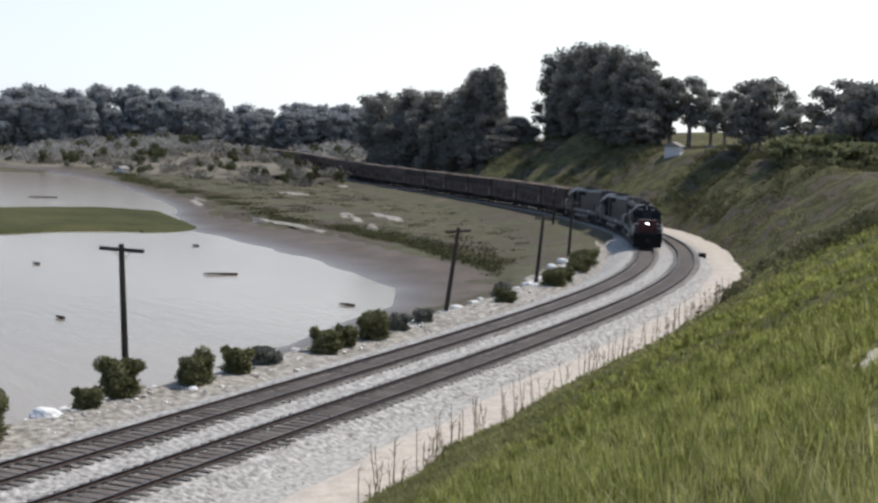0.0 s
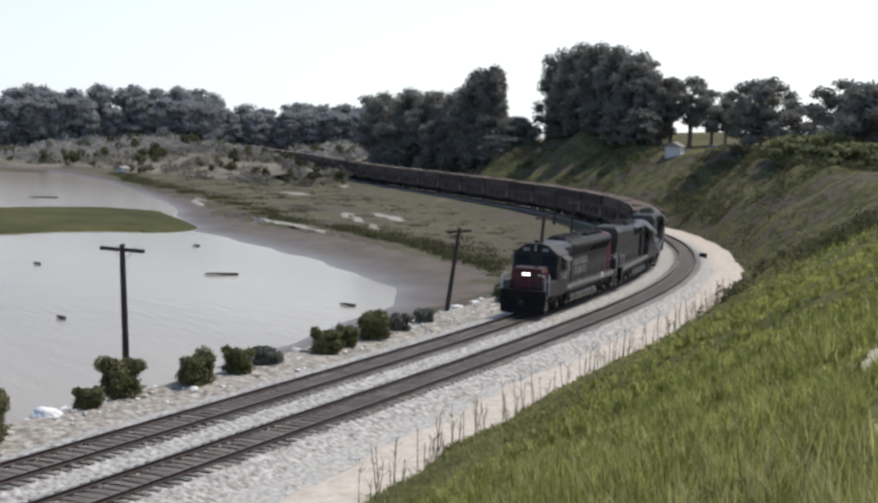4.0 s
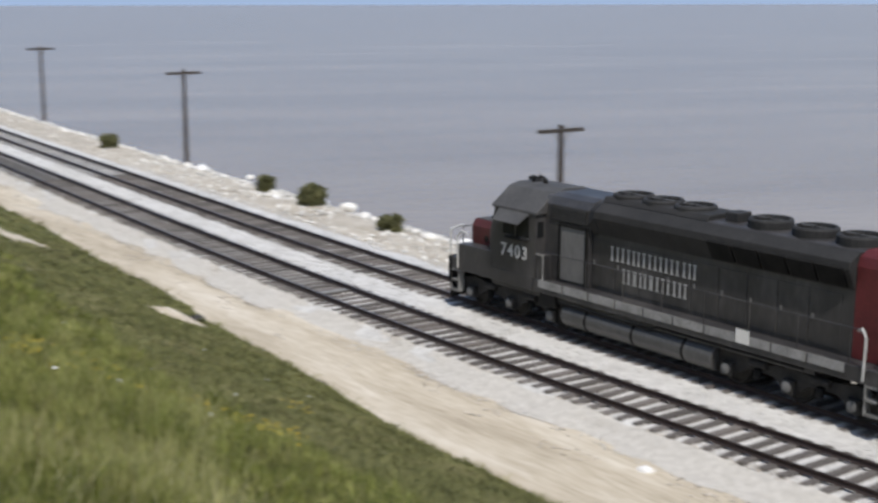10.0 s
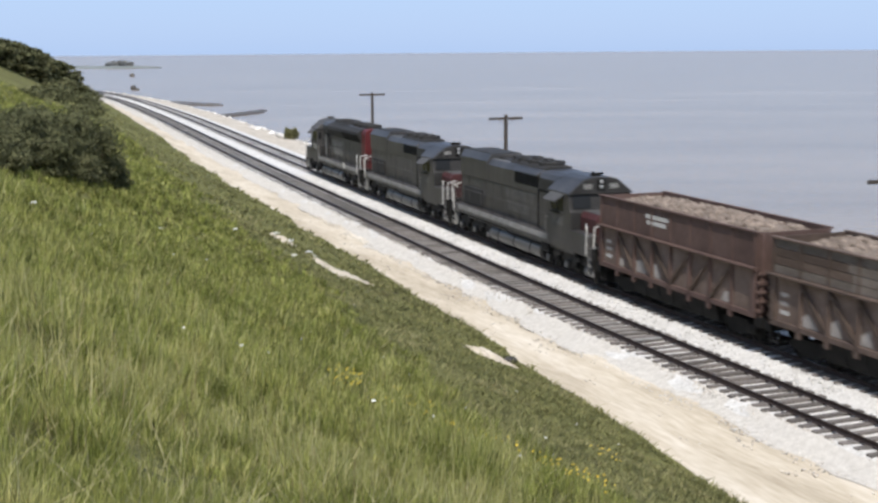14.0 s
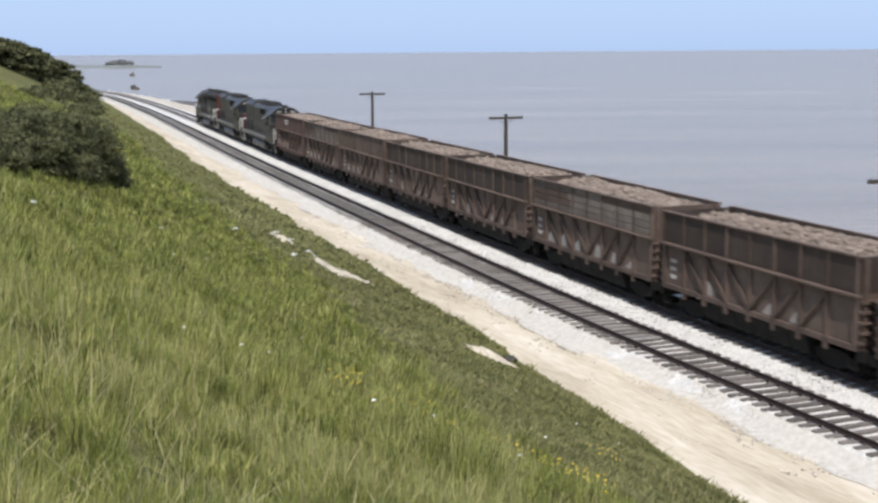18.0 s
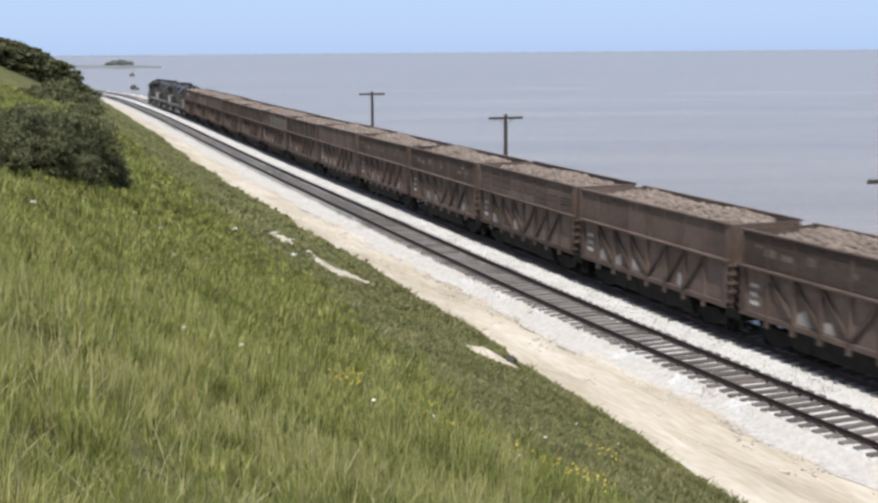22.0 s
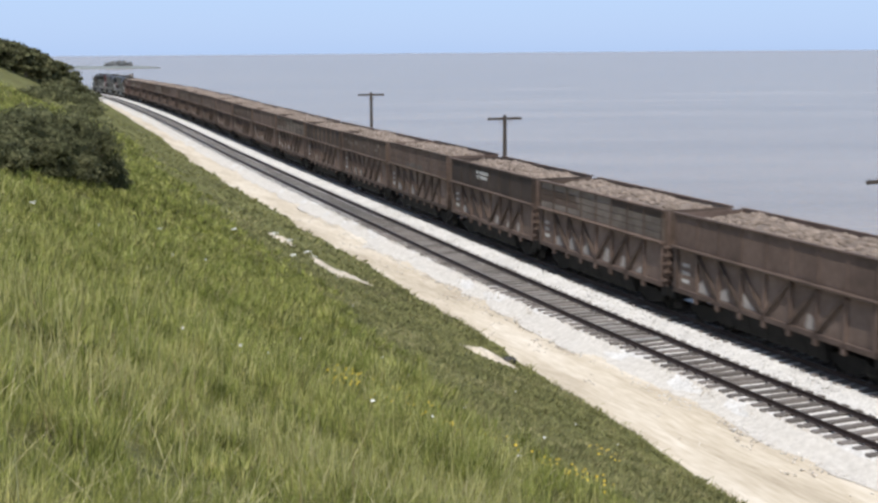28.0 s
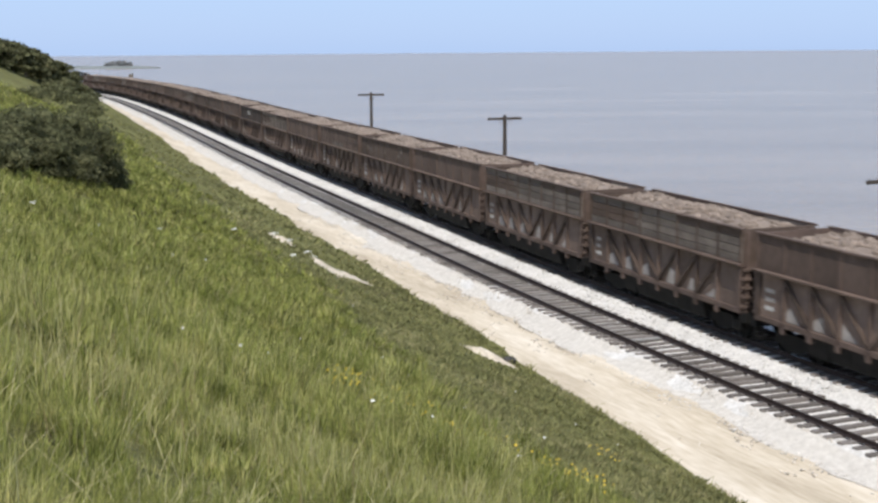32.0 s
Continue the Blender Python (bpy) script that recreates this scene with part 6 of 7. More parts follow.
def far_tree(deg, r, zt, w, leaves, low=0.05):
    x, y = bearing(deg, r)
    place_tree(deg, r, zt, w, "far-shore tree with a rounded crown, leaves greyed for haze", "trees across the bay", LEAF_FAR, leaves, 0.55, low, float(far_ground(np.array([x]), np.array([y]))[0]), 26, 0.4, 0.85, 0.6)


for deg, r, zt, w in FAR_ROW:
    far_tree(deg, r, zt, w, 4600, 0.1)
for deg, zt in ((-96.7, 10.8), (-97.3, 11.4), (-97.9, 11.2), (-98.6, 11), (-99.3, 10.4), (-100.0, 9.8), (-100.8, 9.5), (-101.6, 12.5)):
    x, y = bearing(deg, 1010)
    place_tree(deg, 1010, zt, 24, "tree on the far spit, leaves greyed for haze", "trees across the bay", LEAF_FAR, 700, 1.1, 0.04, SEA_Z + 0.9, 16)
for deg, r, zt, w in ((18.8, 140, 11.8, 5), (18.2, 143, 11.4, 5), (17.6, 147, 10.9, 5), (17.1, 150, 10.5, 5), (16.6, 155, 9.9, 5), (16.1, 165, 9.0, 5), (15.7, 172, 7.7, 5), (15.4, 180, 6.2, 4), (17.9, 165, 11.4, 6), (16.9, 175, 10.0, 6)):
    place_tree(deg, r, zt, w, "low wind-shaped dark coastal tree on the slope", "coastal scrub on the slope", LEAF_SCRUB, 2400, 0.24, 0.05)
for deg, r, zt, w in ((-140.3, 180, 10.6, 8), (-141.6, 170, 10.9, 8), (-142.6, 160, 9.8, 7)):
    place_tree(deg, r, zt, w, "yellow-green willow on the brow of the hill", "willows on the hillside", LEAF_PALE, 3000, 0.32, 0.05)

# the large bush on the slope
for deg, r, w, h in ((18.5, 45, 3.0, 1.7), (17.4, 48, 3.4, 2.3), (16.1, 50, 3.4, 2.8), (14.9, 51.5, 3.0, 2.5), (14.0, 52.5, 2.0, 1.5), (16.7, 46.5, 2.6, 1.6), (15.3, 48.5, 2.2, 1.3), (18.6, 42, 2.2, 1.6)):
    x, y = bearing(deg, r)
    bush("coyote_bush", "dense dark green coastal bush on the grassy slope", pose(x, y, float(hill_z([x], [y])[0]) - 0.1, 0, 0, deg * 40), np.random.RandomState(int(r * 10)), w, h, 12000, 0.055, LEAF_SCRUB, "bushes on the slope")

# bushes along the shore bench
SHORE_BUSH = [(300, -7.2, 2.1, 1.9, 0), (303, -6.6, 1.2, 1.1, 0), (296, -6.0, 1.9, 1.8, 0), (292.3, -6.1, 1.6, 1.5, 0), (289.3, -6.4, 1.6, 1.0, 1), (284.6, -5.6, 1.7, 1.5, 0), (282, -5.9, 1.6, 1.4, 0), (278.6, -5.7, 2.1, 1.8, 0),
              (275, -5.8, 1.3, 1.3, 1), (270.5, -6.2, 1.3, 1.0, 1), (258, -5.2, 1.5, 1.3, 0), (254.5, -6.6, 1.7, 1.2, 1), (245, -5.0, 2.3, 1.6, 0), (241, -5.1, 1.8, 1.5, 0), (231, -5.4, 2.2, 1.6, 0), (225, -5.6, 2.8, 1.9, 0)]
MORE_BUSH = [(318, -6.9, 3.9, 3.2, 0), (313.8, -6.0, 3.4, 3.2, 0), (310, -6.0, 2.5, 2.3, 0), (323, -7.4, 2.0, 1.5, 0), (327.5, -7.6, 1.5, 1.2, 0), (341, -6.2, 1.4, 1.1, 0), (349, -6.9, 1.0, 1.0, 1), (354, -6.0, 1.1, 1.1, 0), (361, -6.5, 0.8, 0.7, 0),
             (370, -6.4, 0.8, 0.7, 0), (373.5, -6.2, 1.3, 0.9, 0), (377.3, -6.5, 0.8, 0.9, 0), (380.3, -6.8, 0.9, 0.9, 0), (396, -6.2, 1.3, 1.0, 0), (405, -6.6, 1.6, 1.4, 0), (411, -6.6, 1.1, 1.1, 0), (438, -6.2, 1.5, 1.2, 0), (496, -7.0, 1.8, 1.5, 0)]
for i, (s, d, w, h, grey) in enumerate(SHORE_BUSH + MORE_BUSH):
    bush("shore_bush", "grey leafless-looking scrub on the stony bench" if grey else "rounded olive-green bush on the stony bench beside the track",
         Matrix.Translation(Vector(on_line(s, d, -0.95))), np.random.RandomState(40 + i), w * 1.08, h * 1.04, int(1800 + 3600 * w), 0.075, LEAF_GREY if grey else LEAF_BUSH, "bushes along the shore")

# scrub that nobody could count
sc_s, sc_e = RNG.uniform(60, 265, 2300), RNG.uniform(1.5, 30, 2300)
keep = fuzz(sc_s, sc_e, 9, 30) > -0.05
sc_s, sc_e = sc_s[keep], sc_e[keep]
p = on_line(sc_s, foot(sc_s) + sc_e, 0)
p[:, 2] += hill_up(sc_s, foot(sc_s) + sc_e)
sz = RNG.uniform(0.35, 1.2, len(p))
v, f = leaf_cloud(RNG, np.column_stack([p[:, :2], p[:, 2] + sz * 0.3, sz, sz, sz * 0.6]), 90000, 0.14)
raw_mesh("hillside_scrub", v, f, LEAF_CUT, "dull olive scrub scattered over the cut slope", "stuff", "scrub")
b_deg, b_r = RNG.uniform(-126, -98, 620), RNG.uniform(255, 480, 620)
bx, by = -np.sin(np.radians(b_deg)) * b_r, np.cos(np.radians(b_deg)) * b_r
keep = (by < np.interp(bx, [285, 360, 420, 500], [-135, -122, -126, -145])) & (bx > 250)
keep &= np.abs(line_sd(bx, by)[1]) > 7
bx, by = bx[keep], by[keep]
sz = RNG.uniform(0.6, 2.2, len(bx))
v, f = leaf_cloud(RNG, np.column_stack([bx, by, far_ground(bx, by) + sz * 0.4, sz * 1.5, sz * 1.5, sz * 0.8]), 34000, 0.3)
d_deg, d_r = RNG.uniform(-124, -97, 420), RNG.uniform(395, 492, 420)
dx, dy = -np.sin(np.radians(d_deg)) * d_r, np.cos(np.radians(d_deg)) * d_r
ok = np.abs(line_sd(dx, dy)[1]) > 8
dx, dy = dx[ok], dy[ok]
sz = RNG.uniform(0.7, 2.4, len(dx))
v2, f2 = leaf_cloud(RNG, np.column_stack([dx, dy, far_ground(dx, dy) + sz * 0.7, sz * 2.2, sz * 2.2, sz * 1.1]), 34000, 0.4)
raw_mesh("far_thicket", v2, f2, LEAF_THICKET, "brown-grey leafless thicket below the far trees, paled for haze", "stuff", "scrub")
raw_mesh("marsh_scrub", v, f, LEAF_MARSH, "brown-grey low scrub along the far marsh", "stuff", "scrub")
d_deg, d_r = RNG.uniform(-122, -98, 190), RNG.uniform(270, 470, 190)
dx, dy = -np.sin(np.radians(d_deg)) * d_r, np.cos(np.radians(d_deg)) * d_r
keep = (dy < np.interp(dx, [285, 360, 420, 500], [-132, -119, -123, -140])) & (np.abs(line_sd(dx, dy)[1]) > 6) & (dx > 245)
dx, dy = dx[keep], dy[keep]
sz = RNG.uniform(0.6, 1.9, len(dx)) ** 1.3
rep_i = np.repeat(np.arange(len(dx)), 4)
sx, sy, sr = dx[rep_i] + RNG.normal(0, 0.6, len(rep_i)) * sz[rep_i], dy[rep_i] + RNG.normal(0, 0.6, len(rep_i)) * sz[rep_i], sz[rep_i] * RNG.uniform(0.35, 0.75, len(rep_i))
v, f = leaf_cloud(RNG, np.column_stack([sx, sy, far_ground(sx, sy) + sz[rep_i] * RNG.uniform(0.3, 1.7, len(rep_i)), sr, sr, sr]), 34000, 0.26, loose=0.9)
raw_mesh("dark_scrub", v, f, LEAF_SCRUB, "dark low bushes dotted along the marsh", "stuff", "scrub")
m_s, m_f = RNG.uniform(0, 228, 900), RNG.uniform(0, 1, 900)
m_bank = np.interp(m_s, [0, 94, 153, 174, 202, 224], [-56, -46, -44, -34, -23, -12])
m_off = np.where(RNG.uniform(0, 1, 900) < 0.45, m_bank + RNG.uniform(0, 4, 900), -7 + (m_bank + 7) * m_f)
p = on_line(m_s, m_off, 0)
p[:, 2] = np.interp(m_s, LS, LZ) - 2.05 + np.interp(m_s, [-340, 100, 150, 200, 225], [1.4, 1.2, 0.9, 0.4, 0.0])
sz = RNG.uniform(0.3, 0.9, len(p))
v, f = leaf_cloud(RNG, np.column_stack([p[:, :2], p[:, 2], sz * 2.2, sz * 2.2, sz * 0.3]), 42000, 0.11)
bk_s = RNG.uniform(0, 226, 700)
bk_d = np.interp(bk_s, [0, 94, 153, 174, 202, 224], [-57, -47.5, -45.5, -35, -24, -13.5]) + RNG.uniform(-0.8, 2.6, 700)
bp_ = on_line(bk_s, bk_d, -2.15 + np.interp(bk_s, [-340, 100, 150, 200, 225], [1.4, 1.2, 0.9, 0.4, 0.0]))
sz = RNG.uniform(0.3, 0.8, 700)
v3, f3 = leaf_cloud(RNG, np.column_stack([bp_[:, :2], bp_[:, 2], sz * 2.0, sz * 2.0, sz * 0.45]), 36000, 0.12)
raw_mesh("bank_grass", v3, f3, BANK, "dark green grass along the marsh bank", "stuff", "grass")
raw_mesh("marsh_weeds", v, f, LEAF_WEED, "low olive and brown weeds on the marsh", "stuff", "weeds")

# ---- rocks ----
n = 2600
rs = np.concatenate([RNG.uniform(330, 480, 1500), RNG.uniform(480, 720, 500), RNG.uniform(205, 330, 600)])
rd = -RNG.uniform(7.2, 12.5, n)
ru = np.interp(-rd, -SH_D, SH_U) + 0.05
places = on_line(rs, rd, ru)
places[:, 2] = np.maximum(places[:, 2], SEA_Z - 0.3)
rock_heap("riprap", "pale broken riprap rocks along the water's edge", ROCK, RNG, places, RNG.uniform(0.12, 0.44, n), squash=0.55)
rs, rd = RNG.uniform(320, 520, 5200), -RNG.uniform(5.6, 9.4, 5200)
ok = grain(rs, rd, 1.5, 51) + 0.5 * grain(rs, rd, 5, 52) + (-rd - 7.4) * 0.45 > 0.12
rs, rd = rs[ok], rd[ok]
rock_heap("broken_rock", "pale angular broken rock heaped along the bench edge", ROCK, RNG, on_line(rs, rd, np.interp(-rd, -SH_D, SH_U) + 0.06), RNG.uniform(0.1, 0.4, len(rs)) ** 1.15, squash=0.6)
rs, rd = RNG.uniform(302, 354, 5200), -RNG.uniform(9.3, 20, 5200)
low_land("tidal_bank", "dark muddy tidal bank strewn with stones", MUD, [tuple(on_line(q, -13.0 - 1.5 * sin(q * 0.1))[:2]) for q in (300, 312, 324, 336, 348, 354)], 6.5, 0.3, "bank")
rock_heap("wet_rocks", "dark wet rocks exposed below the bank", DARK_ROCK, RNG, np.column_stack([on_line(rs, rd, 0)[:, :2], SEA_Z + 0.16 + 0.22 * grain(rs, rd, 3.0, 81)]), RNG.uniform(0.06, 0.42, 5200) ** 1.2, squash=0.5)
rs, rd = np.concatenate([RNG.uniform(225, 480, 1500), RNG.uniform(320, 430, 3500)]), -RNG.uniform(3.9, 8.5, 5000)
rock_heap("bench_stones", "loose pale stones on the shore bench", ROCK, RNG, on_line(rs, rd, np.interp(-rd, -SH_D, SH_U) + 0.03), RNG.uniform(0.03, 0.2, 5000) ** 1.15, squash=0.5)
for s, d, size, mat, label in ((368.2, -5.4, 0.75, WHITE_ROCK, "large white boulder on the shore bench"), (305, -7.0, 0.65, WHITE_ROCK, "white boulder half buried in the bench"), (365, 6.7, 0.2, WHITE_ROCK, "small white rock beside the dirt road"),
                               (297, -5.4, 0.3, WHITE_ROCK, "small white rock by a bush"), (246, -6.3, 0.5, WHITE_ROCK, "white boulder near the leaning poles"), (222, -8.0, 0.6, WHITE_ROCK, "white boulder by the bend"), (228, -8.4, 0.5, WHITE_ROCK, "white boulder by the bend"),
                               (384, -7.6, 0.5, ROCK, "pale boulder at the foot of a pole"), (388, -7.4, 0.45, ROCK, "pale boulder at the foot of a pole"), (357, -7.6, 0.7, ROCK, "pale boulder on the bank")):
    boulder(label, mat, s, d, size, -0.85 if d < 0 else -0.56, int(s), 0.6)
rk = np.random.RandomState(91)
for s0, spread, count in ((387, 4.0, 12), (378, 3.0, 5), (372, 2.0, 4), (357, 3.5, 8), (346, 4.0, 7), (402, 6.0, 6), (418, 8.0, 6)):
    for _ in range(count):
        boulder("white broken boulder heaped along the bench edge", WHITE_ROCK if rk.uniform() < 0.6 else ROCK, s0 + rk.normal(0, spread * 0.5), -7.6 + rk.normal(0, 0.45), rk.uniform(0.22, 0.62), -0.85, int(rk.randint(999)), 0.6)
n = 11000
bs = RNG.uniform(330, 425, n)
bd = RNG.choice([-1, 1, 2], n)
bd = np.where(bd == -1, RNG.uniform(-3.6, -1.2, n), np.where(bd == 1, RNG.uniform(1.2, 2.8, n), 5.0 + 1.5 * RNG.uniform(0, 1, n) ** 1.3))
sea_side = bd < 4
for side, rock_mat, text in ((sea_side, STONE_BED, "loose crushed stones on the ballast shoulders"), (~sea_side, DUSTY_STONE, "dusty crushed stones beside the dirt road")):
    rock_heap("ballast_stones", text, rock_mat, RNG, on_line(bs[side], bd[side], np.maximum(np.interp(bd[side], BAL_D, BAL_U), -0.57) + 0.012), RNG.uniform(0.025, 0.06, side.sum()), "ballast")
n = 18000
bs, bd = RNG.uniform(225, 425, n), 5.2 + 3.2 * RNG.uniform(0, 1, n) ** 1.9
ok = grain(bs, bd * 2, 1.1, 71) + 0.6 * grain(bs, bd, 0.4, 72) > (bd - 6.0) * 0.35
bs, bd = bs[ok], bd[ok]
rock_heap("spilled_gravel", "beige and grey gravel spilled onto the dirt road", SPILL, RNG, on_line(bs, bd, np.maximum(np.interp(bd, BAL_D, BAL_U), -0.575) + 0.008), RNG.uniform(0.02, 0.05, len(bs)), "gravel", 0.55)

# ---- grass on the slope ----
BARE = [(394.2, 12.1, 3.4, 1.0), (399.2, 13.4, 1.6, 0.65), (382.2, 10.7, 1.1, 1.0), (325.0, 27.6, 2.4, 1.0), (331.5, 28.6, 3.6, 0.85), (336.8, 29.3, 2.6, 0.6)]


def bare(s, d):
    """True where the slope has slumped to bare earth."""
    out = np.zeros(np.shape(s), bool)
    for s0, d0, ln, w in BARE:
        out |= ((s - s0) / ln) ** 2 + ((d - d0) / w) ** 2 < 0.75
    return out


def grass(count, a0, a1, r0, r1, height, width, seed, name, label, mat, lean=0.35, short=False, blades=5):
    rng = np.random.RandomState(seed)
    a = np.radians(rng.uniform(a0, a1, count))
    r = r0 * (r1 / r0) ** rng.uniform(0, 1, count) ** 0.85
    x, y = -np.sin(a) * r, np.cos(a) * r
    s, d = line_sd(x, y)
    e = d - foot(s)
    ok = (e > 0.05) & ~bare(s, d) & (grain(x, y, 0.5, 43) + 0.7 * grain(x, y, 0.16, 44) > rng.uniform(-1.2, 0.3, count)) & (rng.uniform(0, 1, count) < np.clip(0.25 + e / 6, 0, 1))
    ok |= short & (e > 0.05) & ~bare(s, d)
    rough_edge = np.interp(s, [310, 345, 353, 366, 392, 410, 480], [3.2, 6.0, 11.0, 9.5, 7.0, 7.5, 7.0]) + 1.6 * grain(x, y, 2.2, 45) + 1.0 * grain(x, y, 0.5, 46)
    ok &= (e < rough_edge + 2.5) if short else (e > rough_edge)
    x, y, r, s, d, e = x[ok], y[ok], r[ok], s[ok], d[ok], e[ok]
    z = np.interp(s, LS, LZ) + hill_up(s, d)
    k = len(x)
    tall = height * rng.uniform(0.55, 1.3, k) * np.clip(0.85 + 0.3 * grain(x, y, 1.6, 41) + 0.45 * grain(x, y, 0.45, 42), 0.3, 2) * np.clip((e - 1.5) / 5, 1.0 if short else 0.4, 1)
    wd = width * np.clip(r / 12, 0.5, 5)
    base = np.stack([x, y, z - 0.03], 1)
    spread = 0.11 * height * np.clip(r / 12, 0.6, 2)
    rows = [base]
    for j in range(blades):
        yaw = rng.uniform(0, 2 * pi, k)
        side = np.stack([np.cos(yaw), np.sin(yaw), 0 * yaw], 1) * (wd * rng.uniform(0.7, 1.3, k))[:, None]
        up = tall * rng.uniform(0.6, 1.1, k)
        tip = np.stack([rng.normal(0, lean, k) * up + rng.normal(0, 1, k) * spread, rng.normal(0, lean, k) * up + rng.normal(0, 1, k) * spread, up], 1)
        midp = base + tip * np.array([0.5, 0.5, 0.6])
        rows += [midp + side, base + tip, midp - side]
    n = 3 * blades + 1
    v = np.stack(rows, 1)
    f = np.concatenate([np.stack([np.arange(k) * n, np.arange(k) * n + 3 * j + 1, np.arange(k) * n + 3 * j + 2, np.arange(k) * n + 3 * j + 3], 1) for j in range(blades)])
    raw_mesh(name, v.reshape(-1, 3), f, mat, label, "stuff", "grass")
    return x, y, z, tall


for a0, a1, seed, text in ((-2, 24, 1, "fine yellow-green grass on the slope"), (-50, -2, 2, "fine yellow-green grass above the road"), (-152, -108, 3, "fine green grass on the slope by the bend")):
    grass(24000 if seed != 2 else 9000, a0, a1, 3.0, 13, 0.29, 0.0048, seed, "near_grass", text, BLADE, 0.24, blades=7)
    grass(42000 if seed != 2 else 26000, a0, a1, 12, 36, 0.4, 0.005, seed + 10, "slope_grass", text, BLADE, 0.18, blades=6)
    if seed != 2:
        grass(48000, a0, a1, 29, 110, 0.34, 0.0055, seed + 20, "far_grass", text, BLADE, 0.2, blades=5)
        grass(1600, a0, a1, 6, 50, 0.5, 0.003, seed + 30, "seed_stalks", "straw-coloured seed stalks in the grass", DRY, 0.15, blades=1)
for a0, a1, seed, text in ((-50, 24, 51, "short dull turf along the road edge"), (-146, -118, 52, "short dull turf along the road edge by the bend")):
    grass(105000, a0, a1, 10, 60, 0.22, 0.006, seed, "turf", text, TURF, 0.5, short=True, blades=4)
    grass(30000, a0, a1, 55, 160, 0.22, 0.01, seed + 5, "turf", text, TURF, 0.5, short=True, blades=4)
grass(9000, -6, 24, 3.5, 30, 0.42, 0.0035, 61, "bent_straw", "bent straw-coloured stems in the grass", STRAW, 0.6, blades=1)
grass(9000, -150, -110, 3.5, 30, 0.46, 0.0038, 62, "bent_straw", "bent straw-coloured stems in the grass", STRAW, 0.6, blades=1)
grass(16000, -4, 24, 8, 36, 0.47, 0.0045, 63, "grass_heads", "pale seed heads standing above the green grass", HEADS, 0.16, blades=2)
grass(14000, -152, -108, 8, 36, 0.47, 0.0045, 64, "grass_heads", "pale seed heads standing above the green grass", HEADS, 0.16, blades=2)
# low scrub on the slope up the coast
sc_s, sc_e = RNG.uniform(430, 640, 130), RNG.uniform(3, 19, 130)
keep = sc_e > np.interp(sc_s, [430, 470, 640], [17, 7, 2])
p = on_line(sc_s, foot(sc_s) + sc_e, 0)
sc_a = np.degrees(np.arctan2(-p[:, 0], p[:, 1]))
keep &= (sc_a > 14.6) & (sc_a < 17.0)
p = on_line(sc_s[keep], foot(sc_s[keep]) + sc_e[keep], 0)
p[:, 2] += hill_up(sc_s[keep], foot(sc_s[keep]) + sc_e[keep])
sz = RNG.uniform(0.7, 1.5, len(p))
v, f = leaf_cloud(RNG, np.column_stack([p[:, :2], p[:, 2] + sz * 0.35, sz * 1.3, sz * 1.3, sz * 0.65]), 24000, 0.16)
raw_mesh("coastal_scrub", v, f, LEAF_SCRUB, "dark green scrub covering the slope up the coast", "stuff", "scrub")


def blooms(name, label, mat, count, a0, a1, r0, r1, size, seed, up):
    rng = np.random.RandomState(seed)
    a, r = np.radians(rng.uniform(a0, a1, count)), rng.uniform(r0, r1, count)
    x, y = -np.sin(a) * r, np.cos(a) * r
    ok = fuzz(x, y, 2.0, seed) > 0.0
    x, y = x[ok], y[ok]
    z = hill_z(x, y) + rng.uniform(0.6, 1.0, len(x)) * up
    rock_heap(name, label, mat, rng, np.stack([x, y, z], 1), np.full(len(x), size), "flowers", 0.6)


blooms("yellow_flowers", "small yellow wildflowers in the grass", BLOOM_Y, 620, -8, 5, 17, 29, 0.022, 6, 0.34)
for deg, r, w in ((17.1, 31.2, 0.07), (8.9, 51.8, 0.13), (7.1, 58, 0.12), (6.5, 57, 0.1), (6.4, 50, 0.12), (5.7, 55, 0.14), (5.5, 54, 0.08), (12.0, 40, 0.06), (2.6, 27, 0.04)):
    x, y = bearing(deg, r)
    z = float(hill_z([x], [y])[0])
    fl = thing("wildflower_clump", "clump of white wildflowers standing in the grass", "wildflower", "white flower clumps on the slope", pose(x, y, z, 0, 0, deg * 30))
    part("stem", Build().tube((0, 0, -0.05), (0.02, 0, 0.3), 0.008, 5, 0.005), REED, fl)
    rg = np.random.RandomState(int(r * 7))
    k = 9
    v = ICO[None] * (w * rg.uniform(0.2, 0.4, (k, 1, 1))) * np.array([1, 1, 0.6]) + np.column_stack([rg.normal(0, w * 0.6, (k, 2)), 0.3 + rg.normal(0, w * 0.2, k)])[:, None, :]
    raw_mesh("blossom", v.reshape(-1, 3), (ICO_F[None] + (np.arange(k) * 12)[:, None, None]).reshape(-1, 3), BLOOM_W, parent=fl)
blooms("white_flowers", "small white wildflowers in the grass", BLOOM_W, 70, -14, 20, 12, 40, 0.028, 7, 0.32)
# dry weed stalks along the road edge
rng = np.random.RandomState(9)
stalk = Build()
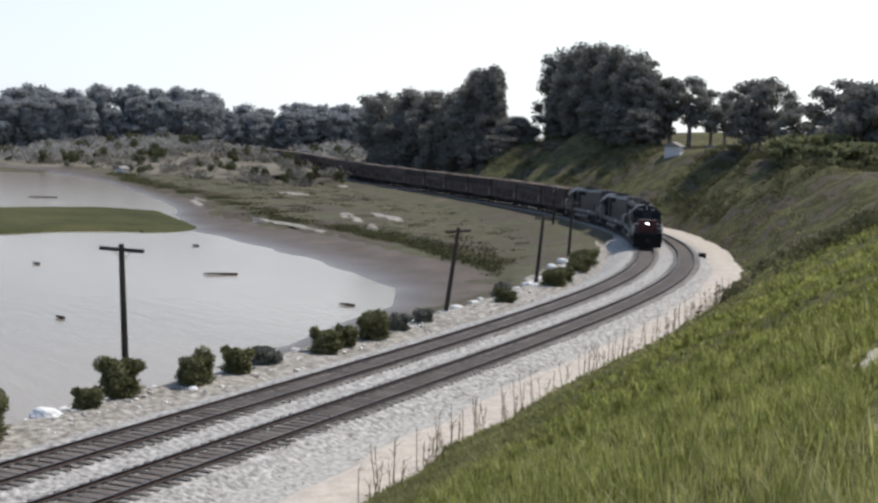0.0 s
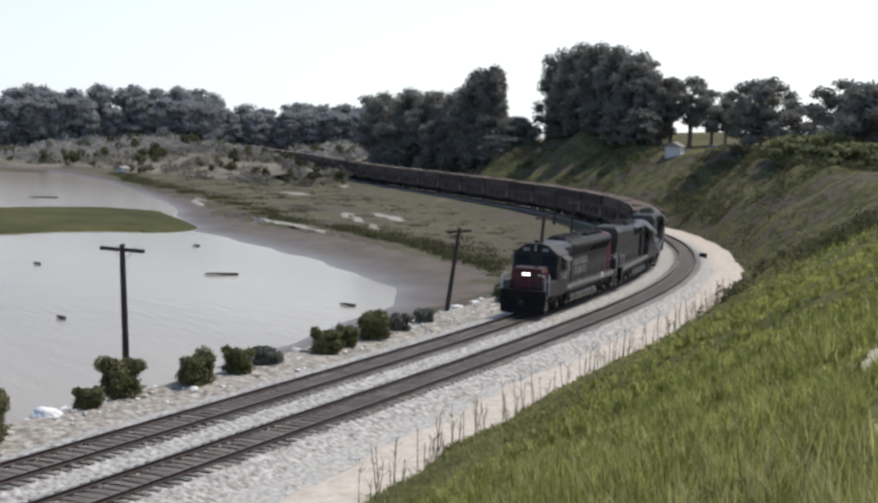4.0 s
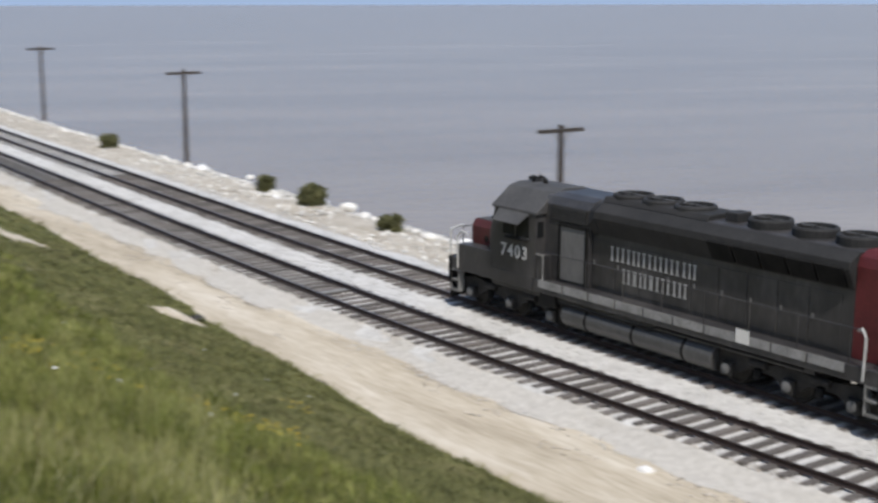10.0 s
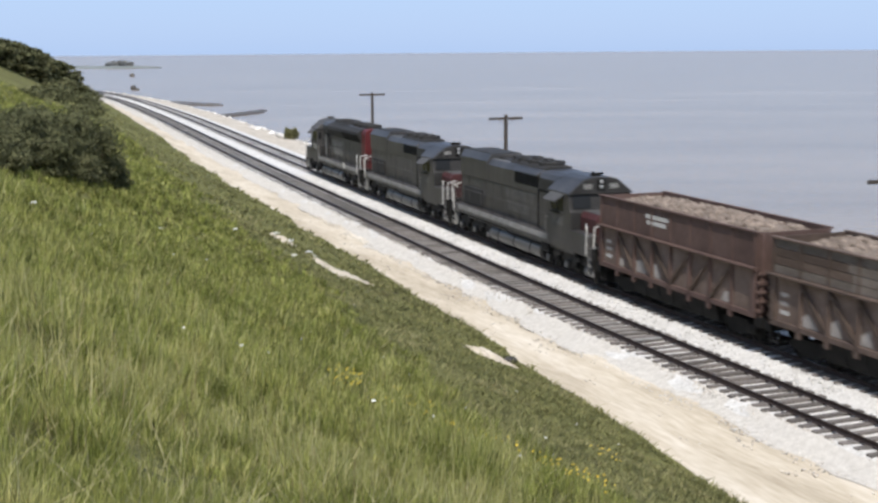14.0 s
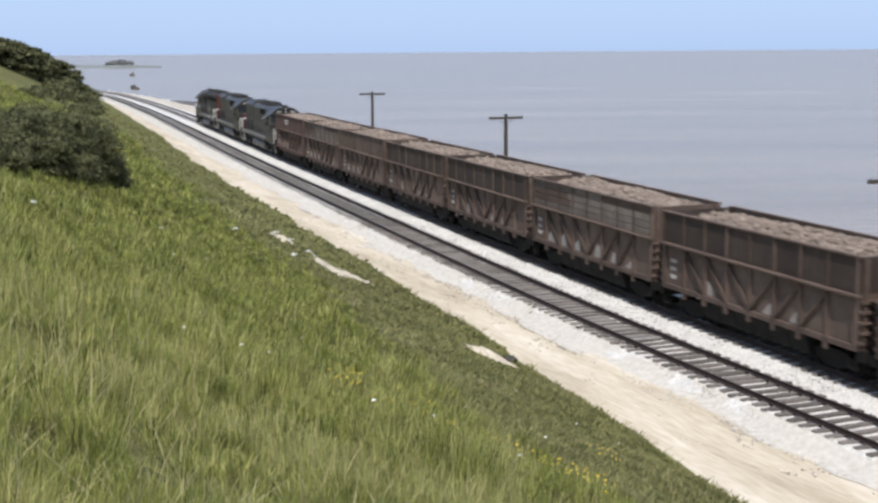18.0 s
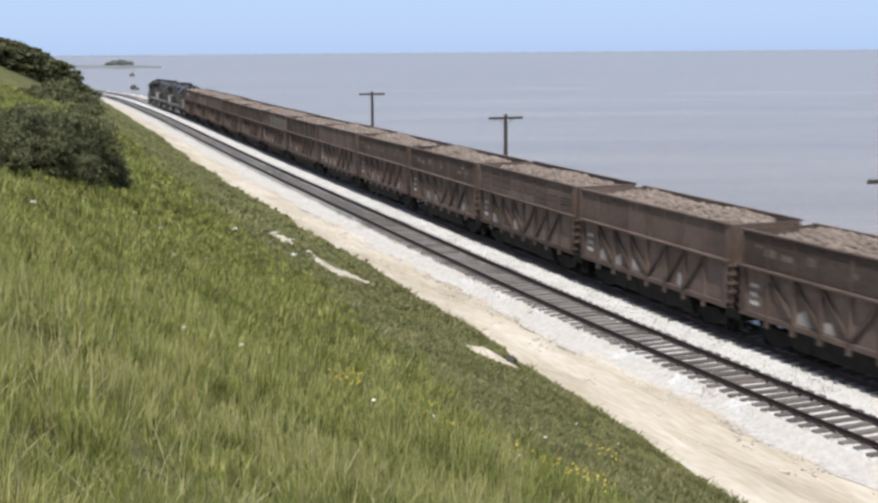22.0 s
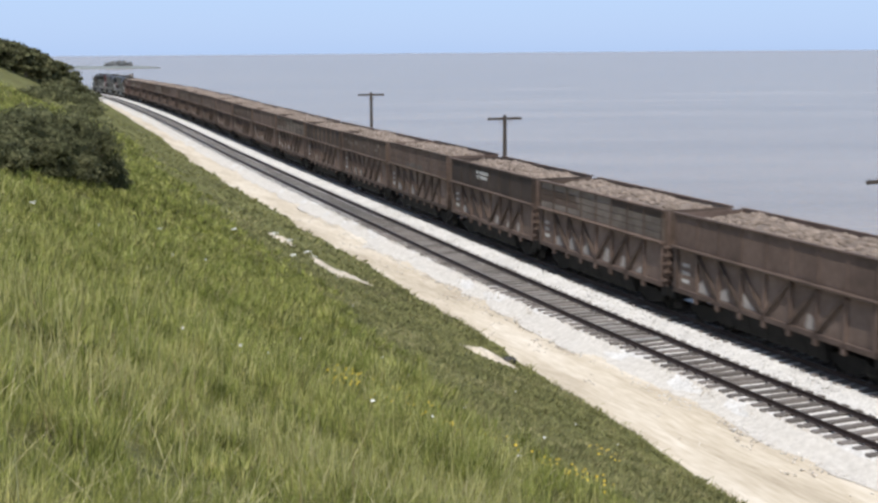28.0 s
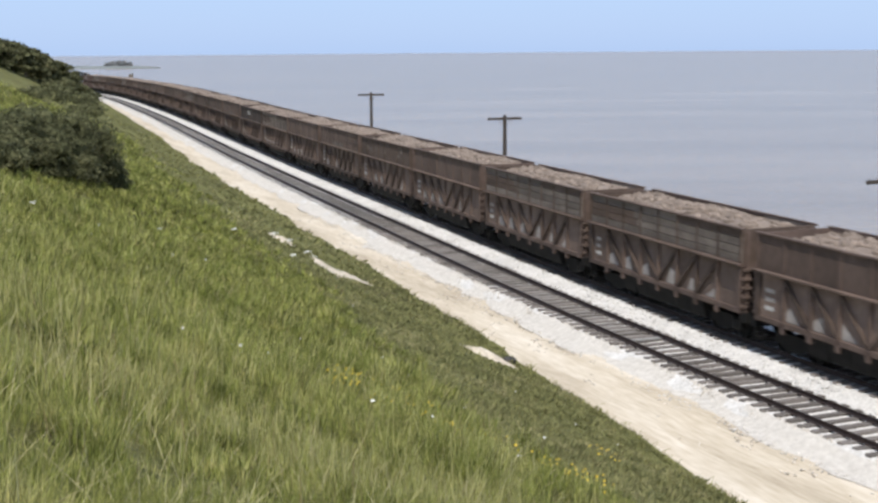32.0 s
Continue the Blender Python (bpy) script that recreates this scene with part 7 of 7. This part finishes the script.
for i in range(150):
    s = 312 - 62 * rng.uniform(0, 1)
    d = float(foot(np.array([s]))[0]) + rng.uniform(0.0, 1.1)
    q = on_line(s, d, float(hill_up(s, d)))
    h = rng.uniform(0.5, 1.9)
    tip = (q[0] + rng.uniform(-0.15, 0.15) * h, q[1] + rng.uniform(-0.15, 0.15) * h, q[2] + h)
    stalk.tube((q[0], q[1], q[2] - 0.1), tip, 0.022, 5, 0.008)
    for k in range(4):
        c = Vector(q).lerp(Vector(tip), rng.uniform(0.4, 0.95))
        stalk.tube(c, c + Vector((rng.uniform(-0.25, 0.25), rng.uniform(-0.25, 0.25), rng.uniform(0.1, 0.35))), 0.01, 4, 0.004)
tagged(part("dry_weeds", stalk, DRY), "tall dry weed stalks beside the dirt road", "weeds", kind="stuff")


# ---- bare earth, small things and buildings ----
def earth_patch(label, s, d, w, ln, seed):
    rng = np.random.RandomState(seed)
    g = np.linspace(-1, 1, 25)
    gs, gd = np.meshgrid(g, g, indexing="ij")
    rad = np.hypot(gs, gd)
    ss, dd = s + gs * ln, d + gd * w
    up = hill_up(ss, dd) + 0.2 * np.clip(0.75 - rad + 0.4 * fuzz(gs * 3, gd * 3, 1.0, seed) + 0.25 * fuzz(gs * 9, gd * 9, 1.0, seed + 1), -1, 1) + 0.03 * rng.uniform(-1, 1, rad.shape)
    return raw_mesh("bare_earth", on_line(ss, dd, up).reshape(-1, 3), grid_faces(25, 25), EARTH, label, "structure", "earth", smooth=True)


for k, (s0, d0, ln, w) in enumerate(BARE):
    earth_patch("pale slumped earth showing through the grassy slope", s0, d0, w, ln, k + 1)
# Stone added to darken the washed-out notch where only a shaded hollow lies.
boulder("dark stone put in for the shaded hollow of the notch", DARK_ROCK, 382.6, 9.7, 0.3, -0.2, 3, 0.6)

box_t = thing("junction_box", "small black equipment box lying beside the dirt road", "equipment box", m=line_pose(215.5, 5.6, -0.5, 1.0))
part("body", Build().box(-0.5, 0.5, -0.35, 0.35, 0, 0.55), BLACK, box_t, bevel=0.04)
part("lid", Build().box(-0.54, 0.54, -0.39, 0.39, 0.55, 0.61), BLACK, box_t, bevel=0.015)
board = thing("crossing_board", "pale wooden plank lying between the rails", "plank", m=line_pose(383.5, TRACK_GAP, -0.15, 1.0))
part("plank", Build().box(-0.12, 0.12, -0.62, 0.62, 0, 0.05), PALE_EDGE, board, bevel=0.01)


def small_house(label, deg, r, rise, w, d, h, turn_deg, ground_z):
    x, y = bearing(deg, r)
    t = thing("small_building", label, "building", "buildings in the distance", pose(x, y, ground_z, 0, 0, turn_deg))
    part("wall", Build().box(-w / 2, w / 2, -d / 2, d / 2, -0.5, h), HOUSE, t)
    part("roof", Build().prism([(-w / 2 - 0.3, h), (w / 2 + 0.3, h), (0, h + (rise or 0.3 * w))], -d / 2 - 0.3, d / 2 + 0.3, "y"), ROOF, t, bevel=0.03)
    part("door", Build().box(-0.45, 0.45, -d / 2 - 0.03, -d / 2, 0, min(2.0, h - 0.1)), GREY_LIGHT, t)
    part("window", Build().box(w / 2, w / 2 + 0.03, -0.5, 0.5, h * 0.4, h * 0.8), PANE, t)
    return t


xs_, ys_ = bearing(-135.4, 226)
small_house("small pale shed on the edge of the plateau", -135.4, 226, 0, 2.6, 2.6, 1.5, 30, float(hill_z([xs_], [ys_])[0]))
small_house("white building among trees across the bay", -98.9, 985, 0, 16, 12, 7, 20, SEA_Z + 0.9)
small_house("white house across the marsh", -112.0, 345, 0, 2.4, 2.4, 1.3, 20, float(far_ground(np.array([bearing(-112.0, 345)[0]]), np.array([bearing(-112.0, 345)[1]]))[0]))
for deg, r, rise, w, d, h, turn_deg, gz, text in ((-118.0, 455, 0.7, 5, 13, 1.5, 62, 0.3, "long pale greenhouse on the flat beyond the marsh"),
                                                  (-119.6, 455, 0.7, 5, 12, 1.5, 60, 0.2, "long pale greenhouse on the flat beyond the marsh"), (-106.4, 440, 1.0, 5, 8, 2.0, 75, 0.1, "low pale farm shed on the far flat"),
                                                  (-103.6, 430, 0.8, 4, 7, 1.8, 75, 0.1, "low pale farm shed on the far flat"), (-104.6, 432, 0.8, 4, 9, 1.6, 80, 0.1, "low pale farm shed on the far flat")):
    small_house(text, deg, r, rise, w, d, h, turn_deg, float(far_ground(*[np.array([c]) for c in bearing(deg, r)])[0]) + gz)
fence = thing("pale_fence", "long pale board fence on the plateau edge", "fence")
for i in range(26):
    x, y = bearing(-136.7 - 0.05 * i, 226 - 0.2 * i)
    z = float(hill_z([x], [y])[0])
    part("board", Build().box(-0.14, 0.14, -0.03, 0.03, -0.3, 0.8, pose(x, y, z, 0, 0, 40)), PALE_EDGE, fence)
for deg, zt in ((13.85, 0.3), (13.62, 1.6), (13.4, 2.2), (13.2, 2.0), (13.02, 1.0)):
    place_tree(deg, 1185, zt, 7, "low tree on the far headland, leaves greyed for haze", "trees on the far headland", LEAF_FAR, 420, 1.0, 0.05, SEA_Z + 1.6, 9)


motions()
